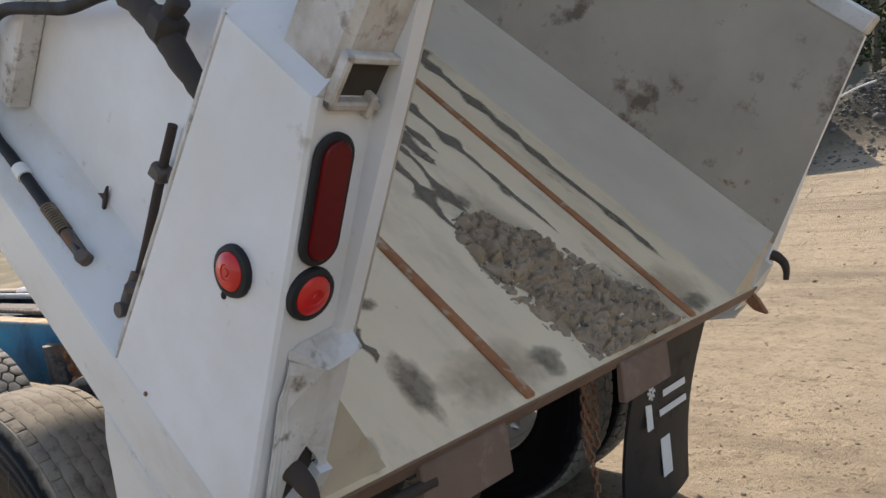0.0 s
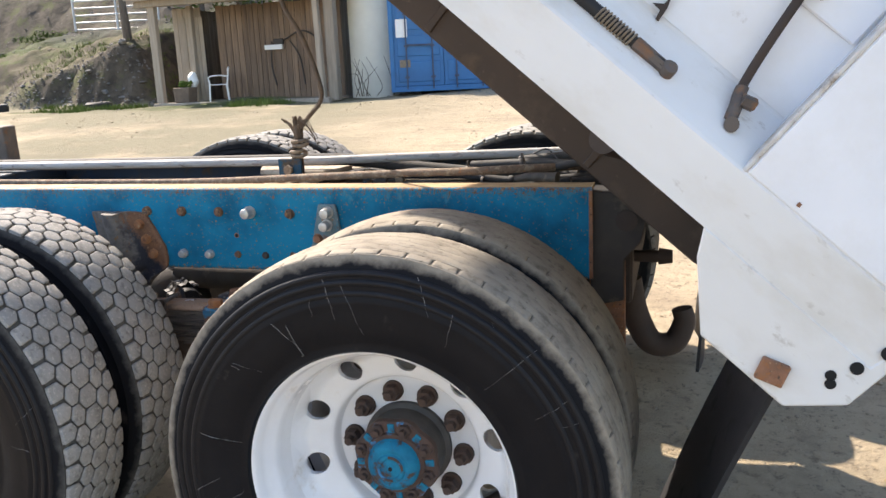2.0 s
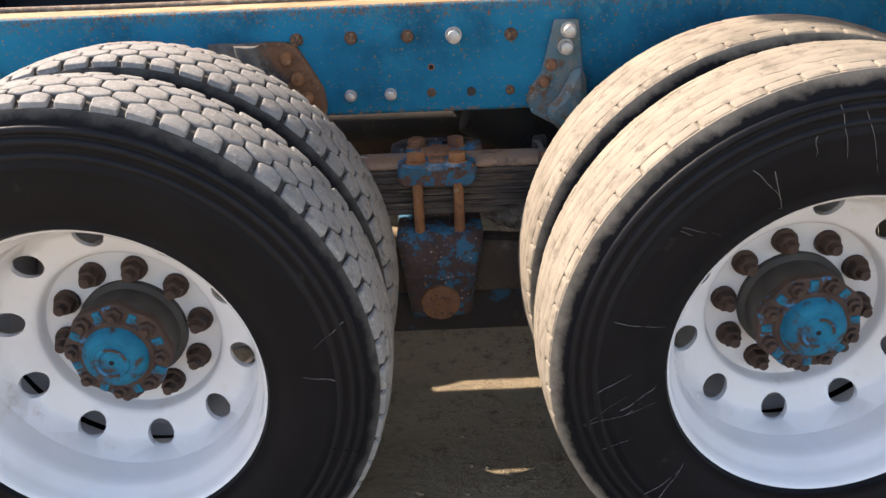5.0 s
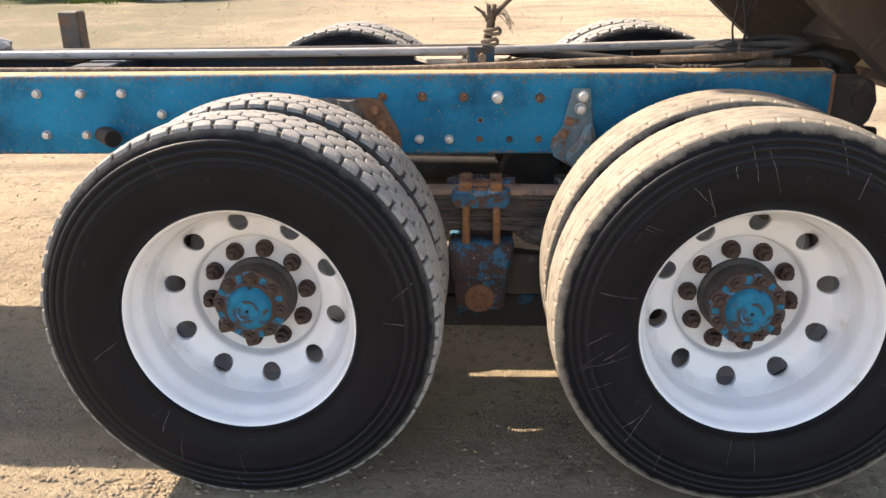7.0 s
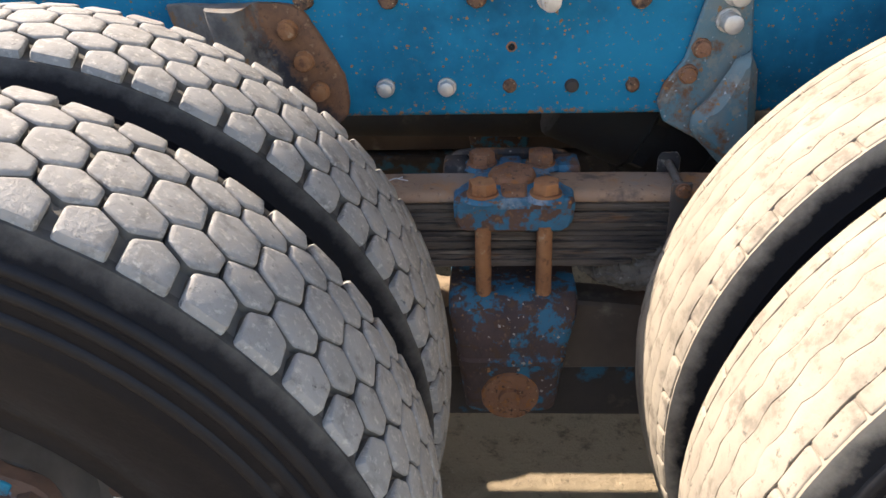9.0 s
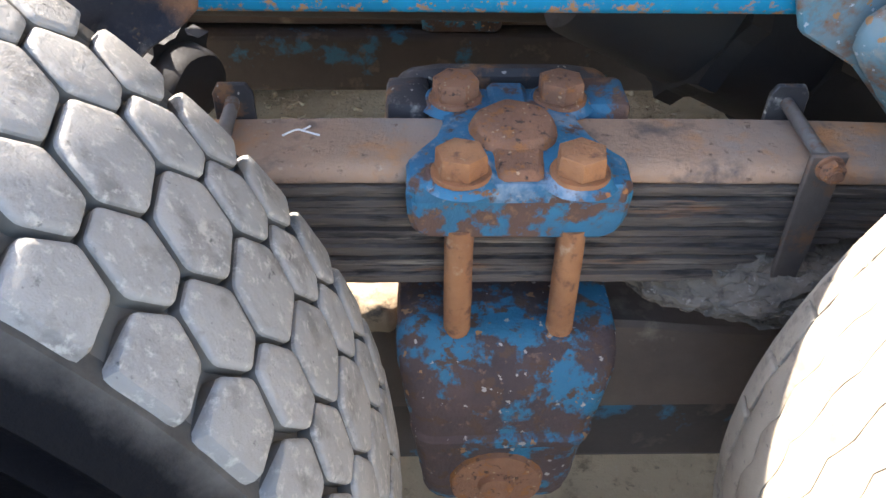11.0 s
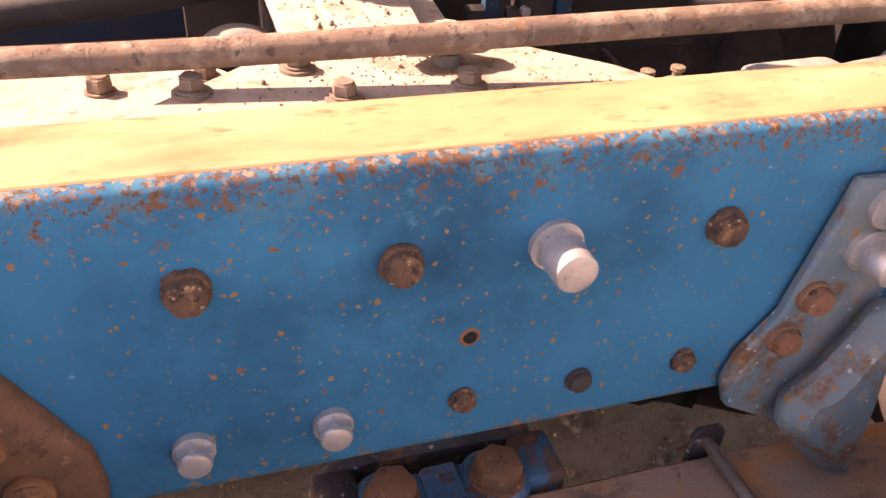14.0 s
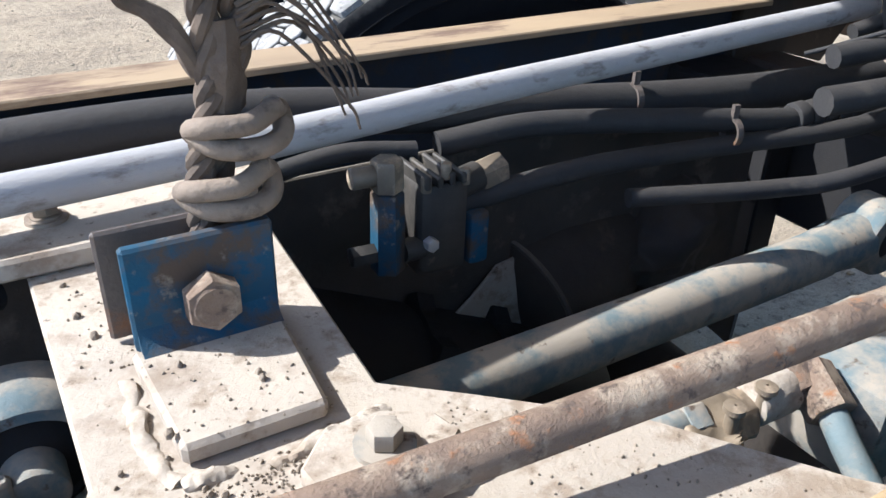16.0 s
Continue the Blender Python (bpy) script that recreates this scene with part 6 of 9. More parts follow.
# -- rear of the frame
bm = bm_new()
prism(bm, [(0.405, 0.0), (0.44, -0.005), (0.50, -0.005), (0.545, -0.03), (0.56, -0.09), (0.545, -0.15), (0.50, -0.20), (0.50, -0.32), (0.405, -0.34)], "y", 0.008, 0.033, 0.004)
ear = part("pivot_ear", bm, "dark", truck, "dark rusty pivot ear at the rail's end", FR, True)
bm = bm_new()
cyl(bm, (0.505, 0.0, -0.085), (0.505, 0.045, -0.085), 0.03, seg=24)
part("pivot_pin", bm, "rust_dark", ear, smooth=True)
bm = bm_new()
prism(bm, [(0.405, 0.0), (0.44, -0.005), (0.50, -0.005), (0.545, -0.03), (0.56, -0.09), (0.545, -0.15), (0.50, -0.20), (0.50, -0.32), (0.405, -0.34)], "y", 0.957, 0.982, 0.004)
part("pivot_ear", bm, "dark", truck, "dark rusty pivot ear at the rail's end", FR, True)
bm = bm_new()
box(bm, (0.402, -0.004, -0.255), (0.412, 0.006, 0.0))
part("rail_end_weld", bm, "rust", truck, "rusty weld edge", FR)
bm = bm_new()
box(bm, (0.42, 0.04, -0.34), (0.52, 0.95, -0.12), 0.008)
rear = part("rear_cross_member", bm, "rust_dark", truck, "dark rusted rear cross member", FR)
bm = bm_new()
prism(bm, [(0.40, -0.14), (0.50, -0.14), (0.505, -0.62), (0.45, -0.66), (0.40, -0.50)], "y", 0.02, 0.035, 0.003)
part("hitch_plate", bm, "rust", rear, "rusty hitch side plate")
bm = bm_new()
sweep(bm, [(0.49, 0.30, -0.34), (0.515, 0.30, -0.45), (0.565, 0.30, -0.545), (0.635, 0.30, -0.545), (0.668, 0.30, -0.475), (0.660, 0.30, -0.43)], 0.040, 14, 8, True, (1.15, 0.8))
part("pintle_hook", bm, "rust_dark", rear, "dark iron pintle hook", smooth=True)
bm = bm_new()
cyl(bm, (0.52, 0.14, -0.22), (0.60, 0.14, -0.22), 0.018, seg=12)
cyl(bm, (0.59, 0.14, -0.22), (0.63, 0.14, -0.22), 0.026, 0.02, seg=12)
part("air_coupling", bm, "rust_dark", rear, "dull brass air coupling", smooth=True)

# -- the raised box
L = 4.3
box_floor = bm_new()
box(box_floor, (-L, 0.05, -0.022), (0.0, 2 * MID - 0.05, 0.0))
dump = part("dump_box", box_floor, "bed", truck, "open steel dump box, dusty worn inside", BX)


def mir(pts, far):
    return [((2 * MID - y) if far else y, n) for y, n in pts]


for far in (False, True):
    side = "white"
    bm = bm_new()
    prism(bm, mir([(-0.09, -0.12), (-0.09, -0.004), (-0.086, 0.002), (0.018, 0.104), (0.022, 0.112), (0.048, 0.112), (0.048, -0.002), (0.048, -0.12)], far), "x", -L, -0.004)
    sill = part("side_sill", bm, "white_dusty", dump, "white painted side sill with sloping shelf")
    # wall
    bm = bm_new()
    y0, y1 = (2 * MID - 0.048, 2 * MID - 0.02) if far else (0.02, 0.048)
    prism(bm, [(-L, 0.112), (-0.03, 0.112), (-0.235, 0.93), (-L, 0.93)], "y", y0, y1)
    part("side_wall", bm, "white", dump, "white painted box side wall")
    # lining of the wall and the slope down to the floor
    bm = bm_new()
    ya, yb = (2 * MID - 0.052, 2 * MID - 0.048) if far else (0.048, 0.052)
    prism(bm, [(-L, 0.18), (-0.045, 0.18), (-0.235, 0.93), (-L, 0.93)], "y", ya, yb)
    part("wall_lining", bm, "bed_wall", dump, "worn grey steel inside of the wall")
    bm = bm_new()
    prism(bm, mir([(0.052, 0.0), (0.052, 0.215), (0.060, 0.215), (0.235, 0.012), (0.245, 0.0)], far), "x", -L, -0.012)
    for v in bm.verts:
        if v.co.x > -1:
            v.co.x -= 0.253 * max(0, v.co.z)
    part("corner_plate", bm, "corner", dump, "sloping corner plate of the bed")
    bm = bm_new()
    prism(bm, mir([(-0.02, 0.93), (-0.02, 1.0), (0.06, 1.0), (0.06, 0.93)], far), "x", -L, -0.24, 0.008)
    part("top_rail", bm, "white_scuff", dump, "scuffed white top rail")
    # rear pillar
    bm = bm_new()
    y0, y1 = (2 * MID - 0.05, 2 * MID + 0.09) if far else (-0.09, 0.05)
    prism(bm, [(-0.43, -0.002), (-0.43, 0.69), (-0.212, 0.69), (-0.002, 0.0)], "y", y0, y1, 0.006)
    pil = part("rear_pillar", bm, "white", dump, "white boxed rear pillar")
    bm = bm_new()
    yo, yi = (2 * MID + 0.088, 2 * MID - 0.02) if far else (-0.088, 0.02)
    vs = [bm.verts.new(p) for p in ((-0.43, yo, 0.688), (-0.212, yo, 0.688), (-0.245, yi, 0.80), (-0.43, yi, 0.80), (-0.43, yi, 0.688), (-0.212, yi, 0.688))]
    for f in ((0, 1, 2, 3), (0, 3, 4), (1, 5, 2), (0, 4, 5, 1), (3, 2, 5, 4)):
        bm.faces.new([vs[i] for i in f])
    bmesh.ops.recalc_face_normals(bm, faces=bm.faces)
    part("pillar_cap", bm, "white", pil)
    bm = bm_new()
    box(bm, (-0.437, y0 + (0.0 if not far else 0.10), 0.0), (-0.428, y1 - (0.10 if not far else 0.0), 0.69), 0.002)
    part("pillar_edge", bm, "white_scuff", pil)
    # the low plate at the sill's tail
    bm = bm_new()
    ya, yb = (2 * MID + 0.078, 2 * MID + 0.093) if far else (-0.093, -0.078)
    prism(bm, [(-0.415, -0.118), (-0.385, -0.170), (-0.278, -0.276), (-0.080, -0.276), (-0.004, -0.196), (0.0, 0.0), (-0.012, 0.0), (-0.03, -0.118)], "y", ya, yb, 0.003)
    plate = part("tail_plate", bm, "white_dusty", dump, "white tail plate with bolt holes")
    if not far:
        near_pillar, near_plate = pil, plate

# rear pillar lamps. The rear face leans; s runs up it
REAR = pose(-0.002, 0, 0, 0, -16.92, 0)      # z up the sloping rear face, x out of it


def lamp_round(parent, m, r, red, label):
    bm = bm_new()
    lathe(bm, [(r * 0.98, 0.004), (r * 1.0, -0.004), (r * 0.95, -0.010), (r * 0.76, -0.012), (r * 0.73, -0.006), (r * 0.001, -0.006)], 40)
    g = part("lamp_grommet", bm, "black", parent, "black rubber lamp grommet", m, True)
    bm = bm_new()
    lathe(bm, [(r * 0.74, -0.005), (r * 0.73, -0.012), (r * 0.62, -0.016), (r * 0.30, -0.018), (r * 0.27, -0.0165), (r * 0.16, -0.0165), (r * 0.13, -0.0185), (0.0005, -0.0185)], 40)
    part("lens", bm, red, g, label, smooth=True)


lamp_round(near_pillar, Matrix.Translation((-0.232, -0.090, 0.377)), 0.041, "red", "round red lamp lens")
lamp_round(near_pillar, REAR @ pose(0.0, -0.043, 0.432, 0, 0, 90), 0.042, "red", "round red tail lamp lens")
bm = bm_new()


def stadium(r, h, k=16):
    pts = []
    for i in range(k + 1):
        a = math.pi * i / k
        pts.append((r * math.cos(a), h + r * math.sin(a)))
    for i in range(k + 1):
        a = math.pi + math.pi * i / k
        pts.append((r * math.cos(a), -h + r * math.sin(a)))
    return pts


for r, h, d, ma, nm, lb in ((0.036, 0.062, 0.010, "black", "lamp_grommet", "black oval lamp grommet"), (0.0255, 0.062, 0.016, "red_dark", "lens", "long oval deep red lamp lens")):
    bm = bm_new()
    prism(bm, stadium(r, h), "y", 0.0, -d, 0.0025)
    ob = part(nm, bm, ma, near_pillar if nm == "lamp_grommet" else oval, lb, REAR @ pose(0, -0.044, 0.575, 0, 0, 90) if nm == "lamp_grommet" else None, True)
    if nm == "lamp_grommet":
        oval = ob
for x, n in ((-0.180, 0.345), (-0.148, 0.485), (-0.47 + 0.04, 0.0)):
    bm = bm_new()
    cyl(bm, (x if n != 0.345 else -0.235, -0.0915, n - 0.02), (x if n != 0.345 else -0.235, -0.0895, n - 0.02), 0.006, seg=14)
    if n == 0.345:
        part("small_hole", bm, "hole", near_pillar, "small dark screw hole")
    else:
        bm.free()
bm = bm_new()
cyl(bm, (0.0015, -0.043, 0.487), (0.0, -0.043, 0.487), 0.006, seg=14)
part("small_hole", bm, "hole", near_pillar, "small dark screw hole", REAR)
bm = bm_new()
box(bm, (-0.327, -0.0935, 0.012), (-0.320, -0.0895, 0.020), 0.001)
part("paint_chip", bm, "rust", near_pillar, "small rusty chip")
# latch bracket at the pillar's head
bm = bm_new()
box(bm, (-0.335, -0.07, 0.69), (-0.215, 0.055, 0.93), 0.012)
roughen(bm, 0.004, 14)
latch = part("latch_block", bm, "white_scuff", near_pillar, "battered dirty latch block", smooth=True)
for lo, hi in (((-0.215, -0.075, 0.675), (-0.195, 0.05, 0.688)), ((-0.215, -0.075, 0.745), (-0.195, 0.05, 0.757)), ((-0.215, -0.075, 0.675), (-0.195, -0.063, 0.757)), ((-0.215, 0.038, 0.675), (-0.195, 0.05, 0.757)), ((-0.213, -0.006, 0.665), (-0.19, 0.006, 0.70))):
    bm = bm_new()
    box(bm, lo, hi, 0.003)
    part("latch_frame", bm, "white_scuff", latch, "scuffed white latch frame")
bm = bm_new()
box(bm, (-0.222, -0.06, 0.69), (-0.212, 0.04, 0.75))
part("latch_shadow_plate", bm, "dark", latch)
# dented gusset low on the rear face: a hooded lip, a folded sheet below it and a torn arch at its foot
bm = bm_new()
for p in ((0, -0.066, 0.346), (0, 0.046, 0.372), (0.050, 0.046, 0.344), (0.044, -0.022, 0.316), (0, -0.066, 0.326), (0, 0.046, 0.315)):
    bm.verts.new(p)
bmesh.ops.convex_hull(bm, input=bm.verts)
bmesh.ops.bevel(bm, geom=bm.edges[:], offset=0.003, segments=2, affect="EDGES")
roughen(bm, 0.002, 30)
gusset = part("dented_gusset", bm, "white_scuff", near_pillar, "bent scuffed gusset lip", REAR, True)
bm = bm_new()
a, b, c, d = (bm.verts.new(p) for p in ((0.010, -0.066, 0.326), (0.036, -0.016, 0.318), (0.016, -0.058, 0.248), (0.024, 0.044, 0.320)))
e, f = bm.verts.new((0.018, 0.044, 0.140)), bm.verts.new((0.018, -0.006, 0.166))
g, h = bm.verts.new((0.018, -0.040, 0.126)), bm.verts.new((0.018, 0.024, 0.122))
k, o = bm.verts.new((0.016, -0.066, 0.005)), bm.verts.new((0.018, -0.046, 0.005))
p, q = bm.verts.new((0.018, 0.044, 0.005)), bm.verts.new((0.018, 0.028, 0.005))
ab = bm.verts.new((0.012, -0.074, 0.24))
for fc in ((a, c, b), (b, c, f), (b, f, e, d), (c, g, f), (c, k, o, g), (f, h, e), (h, q, p, e), (a, ab, k, c)):
    bm.faces.new(fc)
bmesh.ops.recalc_face_normals(bm, faces=bm.faces)
bmesh.ops.solidify(bm, geom=bm.faces[:], thickness=0.006)
bmesh.ops.subdivide_edges(bm, edges=[x for x in bm.edges if x.calc_length() > 0.02], cuts=3, use_grid_fill=True)
roughen(bm, 0.0035, 45)
part("folded_sheet", bm, "white_scuff", near_pillar, "crumpled dirty sheet with a torn arch", REAR)
bm = bm_new()
box(bm, (0.002, -0.044, 0.0), (0.006, 0.03, 0.16))
part("gusset_opening", bm, "dark", near_pillar, "dark opening behind the torn sheet", REAR)

# holes, chips and the rusty square on the tail plate
for x, n, r in ((-0.028, -0.079, 0.0125), (-0.022, -0.043, 0.0105), (-0.045, -0.134, 0.012), (-0.055, -0.186, 0.010), (-0.066, -0.174, 0.010)):
    bm = bm_new()
    cyl(bm, (x, -0.0955, n), (x, -0.0925, n), r, seg=18)
    part("bolt_hole", bm, "hole", near_plate, "dark bolt hole")
bm = bm_new()
box(bm, (-0.026, -0.105, -0.022), (0.026, -0.0925, 0.022), 0.002)
cyl(bm, (0.012, -0.104, -0.010), (0.012, -0.108, -0.010), 0.007, seg=12)
part("rusty_block", bm, "rust", near_plate, "small rusty welded block", Matrix.Translation((-0.142, 0, -0.238)) @ pose(0, 0, 0, 0, -20, 0))

# air hose with its fitting, lying on the shelf and rising to the top
def SH(u, lift=0.0):
    return (-u, -0.052 - lift * 0.7, 0.046 + lift * 0.7)


bm = bm_new()
sweep(bm, [SH(0.80), SH(0.90), SH(0.99), (-1.07, -0.056, 0.050), (-1.145, -0.06, 0.095), (-1.168, -0.06, 0.165), (-1.165, -0.06, 0.245), (-1.12, -0.055, 0.315), (-1.0, -0.05, 0.385),
           (-0.896, -0.05, 0.443), (-0.78, -0.05, 0.535), (-0.713, -0.05, 0.556), (-0.66, -0.05, 0.565)], 0.0125, 14)
hose = part("air_hose", bm, "black", dump, "black air hose clipped to the box side", smooth=True)
bm = bm_new()
sweep(bm, [SH(0.662), SH(0.70), SH(0.80)], 0.0110, 14)
part("hose_end", bm, "black", hose, smooth=True)
bm = bm_new()
coil = []
for k in range(11 * 12 + 1):
    p = Vector(SH(0.735 + 0.0075 * k / 12))
    a = 2 * math.pi * k / 12
    coil.append(p + Vector((0, 0.0132 * math.cos(a), 0.0132 * math.sin(a))))
sweep(bm, coil, 0.0022, 6, 1, False)
part("hose_spring", bm, "brass", hose, "coiled wire guard", smooth=True)
bm = bm_new()
cyl(bm, SH(0.660), SH(0.730), 0.0125, 0.0135, seg=6)
cyl(bm, SH(0.652, -0.014), SH(0.652, 0.014), 0.0145, seg=16, bev=0.002)
roughen(bm, 0.0012, 60)
part("hose_fitting", bm, "clip", hose, "rusty elbow fitting", smooth=True)
bm = bm_new()
cyl(bm, SH(0.918), SH(0.95), 0.0165, seg=16)
part("hose_tape", bm, "plastic", hose, "white tape band", smooth=True)
bm = bm_new()
sweep(bm, [(-0.735, -0.05, 0.550), (-0.660, -0.05, 0.568)], 0.0165, 6, curve=False)
sweep(bm, [(-0.680, -0.05, 0.563), (-0.60, -0.048, 0.560)], 0.022, 14, curve=False)
box(bm, (-0.632, -0.075, 0.540), (-0.575, -0.02, 0.598), 0.012)
cyl(bm, (-0.60, -0.05, 0.59), (-0.585, -0.05, 0.625), 0.017, seg=12)
sweep(bm, [(-0.595, -0.048, 0.558), (-0.54, -0.045, 0.540), (-0.455, -0.03, 0.508)], 0.022, 14, 6, True, (1.1, 0.8))
roughen(bm, 0.003, 45)
part("valve_block", bm, "dark", dump, "grimy air valve block with fittings", smooth=True)
# latch rod
bm = bm_new()
sweep(bm, [(-0.520, -0.026, 0.080), (-0.532, -0.014, 0.110), (-0.548, -0.008, 0.19), (-0.566, -0.006, 0.309), (-0.574, -0.006, 0.402)], 0.0088, 12)
rodp = part("latch_rod", bm, "rust_dark", dump, "dark rusty latch rod", smooth=True)
bm = bm_new()
box(bm, (-0.586, -0.022, 0.292), (-0.548, 0.010, 0.322), 0.005)
box(bm, (-0.566, -0.008, 0.298), (-0.526, 0.019, 0.322), 0.006)
roughen(bm, 0.003, 40)
part("rod_guide", bm, "clip", rodp, "rusty rod guide", smooth=True)
bm = bm_new()
sweep(bm, [(-0.508, -0.042, 0.048), (-0.518, -0.032, 0.075), (-0.530, -0.020, 0.105)], 0.012, 12)
cyl(bm, (-0.502, -0.060, 0.046), (-0.502, -0.030, 0.046), 0.014, seg=14)
cyl(bm, (-0.518, -0.040, 0.088), (-0.494, -0.030, 0.094), 0.013, seg=6)
roughen(bm, 0.002, 50)
part("rod_joint", bm, "clip", rodp, "rusty ball joint", smooth=True)
# raised patch on the wall and a torn tab
bm = bm_new()
box(bm, (-0.57, 0.009, 0.275), (-0.435, 0.021, 0.9), 0.003)
part("wall_patch", bm, "white", dump, "overlapping white wall plate")
bm = bm_new()
prism(bm, [(-0.733, 0.10), (-0.726, 0.10), (-0.729, 0.128), (-0.737, 0.150), (-0.739, 0.130), (-0.757, 0.118), (-0.737, 0.117)], "y", 0.010, 0.016)
part("torn_tab", bm, "rust_dark", dump, "torn black metal tab")
bm = bm_new()
prism(bm, [(-1.27, 0.10), (-1.09, 0.10), (-1.12, 0.9), (-1.24, 0.9)], "y", -0.03, 0.022, 0.006)
part("side_rib", bm, "white_scuff", dump, "cream upright rib")
for x in (-2.0, -2.9, -3.8):
    bm = bm_new()
    prism(bm, [(x - 0.09, 0.10), (x + 0.09, 0.10), (x + 0.06, 0.9), (x - 0.06, 0.9)], "y", -0.03, 0.022, 0.006)
    part("side_rib", bm, "white", dump)
bm = bm_new()
box(bm, (-L - 0.03, -0.02, -0.1), (-L, 2 * MID + 0.02, 1.2), 0.004)
part("front_wall", bm, "white", dump, "white box front wall")

# inside of the bed: seams, caked mud
for y in (0.735, 1.69):
    bm = bm_new()
    box(bm, (-L + 0.02, y - 0.018, -0.004), (-0.006, y + 0.018, 0.010), 0.005)
    roughen(bm, 0.0015, 9)
    part("seam_bar", bm, "rust_bar", dump, "orange rusty seam bar on the bed floor")
bm = bm_new()
gx, gy = 130, 130
grid = {}
for i in range(gx + 1):
    for j in range(gy + 1):
        x, y = -0.010 - 0.62 * i / gx, 0.98 + 0.72 * j / gy
        cx = (-0.010 - x) / 0.62
        lo = 1.05 + 0.09 * max(0, 1 - 2.2 * cx) + 0.10 * max(0, cx - 0.8)
        hi = 1.655 - 0.40 * cx - 0.6 * max(0, 0.10 - cx)
        mid, wdt = (lo + hi) / 2, (hi - lo) / 2
        d = 1.42 - abs(y - mid) / wdt - 0.55 * abs(noise.noise(Vector((x * 7, y * 9, 0))))
        d -= 2.0 * max(0, cx - 0.86) + (0.9 if i == 0 else 0)
        q = Vector((x * 15, y * 15, 3))
        lump = 0.35 + 1.1 * abs(noise.noise(q)) + 0.5 * abs(noise.noise(q * 2.3)) + 0.28 * noise.noise(q * 5.1)
        hgt = 0.036 * min(1, max(-0.2, d * 2.0)) * lump + 0.005 * noise.noise(Vector((x * 70, y * 70, 1)))
        crack = noise.voronoi(Vector((x * 15, y * 15, 0)))[0]
        if crack[1] - crack[0] < 0.09:
            hgt -= 0.012
        grid[i, j] = bm.verts.new((x, y, hgt - 0.004))
for i in range(gx):
    for j in range(gy):
        q = (grid[i, j], grid[i, j + 1], grid[i + 1, j + 1], grid[i + 1, j])
        if max(v.co.z for v in q) > -0.002:
            bm.faces.new(q)
bmesh.ops.delete(bm, geom=[v for v in bm.verts if not v.link_faces], context="VERTS")
bmesh.ops.recalc_face_normals(bm, faces=bm.faces)
part("dried_mud", bm, "mud", dump, "cracked dried mud caked on the bed floor", smooth=True, kind="stuff")


def film_material(name, a, b, thin):
    """Dried mud that thins out raggedly towards its rim, by the mesh's film layer."""
    m = mat(name, a, b, 16, 0.95, 0, 0.5, 90, [((0.14, 0.11, 0.08), 30, 0.60, 0.06, 0.95)], spec=0.15)
    n, l = m.node_tree.nodes, m.node_tree.links
    at = n.new("ShaderNodeAttribute")
    at.attribute_name = "film"
    tc = n.new("ShaderNodeTexCoord")
    t = n.new("ShaderNodeTexNoise")
    t.inputs["Scale"].default_value, t.inputs["Detail"].default_value, t.inputs["Roughness"].default_value = 28, 7.0, 0.7
    l.new(tc.outputs["Object"], t.inputs["Vector"])
    ad = n.new("ShaderNodeMath")
    ad.operation = "ADD"
    l.new(at.outputs["Fac"], ad.inputs[0]); l.new(t.outputs["Fac"], ad.inputs[1])
    r = n.new("ShaderNodeMapRange")
    r.inputs["From Min"].default_value, r.inputs["From Max"].default_value, r.inputs["To Max"].default_value = 0.62, 1.25, thin
    l.new(ad.outputs[0], r.inputs["Value"])
    l.new(r.outputs[0], n["Principled BSDF"].inputs["Alpha"])
    return m


M["mud_film"] = film_material("thin dried mud film", (0.31, 0.25, 0.175), (0.22, 0.18, 0.13), 0.72)
M["mud_haze"] = film_material("faint dusty mud haze", (0.42, 0.33, 0.22), (0.36, 0.285, 0.195), 0.36)
M["mud_damp"] = film_material("dark dried mud run", (0.20, 0.165, 0.12), (0.15, 0.122, 0.092), 0.95)


def mud_run(seed, r0, r1, y, drift, wide):
    """A thin uneven run of dried mud down the bed floor, with blobs along it."""
    rnd = random.Random(seed)
    bm = bm_new()
    film = bm.verts.layers.float.new("film")
    k = max(12, int((r1 - r0) / 0.02))
    blobs = [(rnd.random(), rnd.uniform(1.0, 2.6)) for _ in range(2 + int((r1 - r0) * 2.2))]
    rows = []
    for i in range(k + 1):
        t = i / k
        w = 2.7 * wide * (0.35 + 0.9 * abs(noise.noise(Vector((t * 9, seed, 0)))))
        w *= 1 + sum(a * math.exp(-((t - c) * (r1 - r0) / 0.05) ** 2) for c, a in blobs)
        w *= min(1, 9 * t, 9 * (1 - t)) + 0.02
        yc = y + drift * t + 0.035 * noise.noise(Vector((t * 4, seed, 5))) + 0.008 * noise.noise(Vector((t * 30, seed, 8)))
        rows.append([bm.verts.new((r0 + (r1 - r0) * t, yc + w * s + 0.004 * noise.noise(Vector((t * 60, s, seed))), z)) for s, z in ((-1, 0.0010), (-0.6, 0.0016), (0, 0.0022), (0.6, 0.0016), (1, 0.0010))])
        for v, d in zip(rows[-1], (0, 0.55, 0.85, 0.55, 0)):
            v[film] = d * min(1, 12 * t + 0.1, 12 * (1 - t) + 0.1)
    for a, c in zip(rows, rows[1:]):
        for q in range(4):
            bm.faces.new((a[q], c[q], c[q + 1], a[q + 1]))
    bmesh.ops.recalc_face_normals(bm, faces=bm.faces)
    part("mud_run", bm, "mud_damp", dump, "dark dried run of mud", smooth=True)


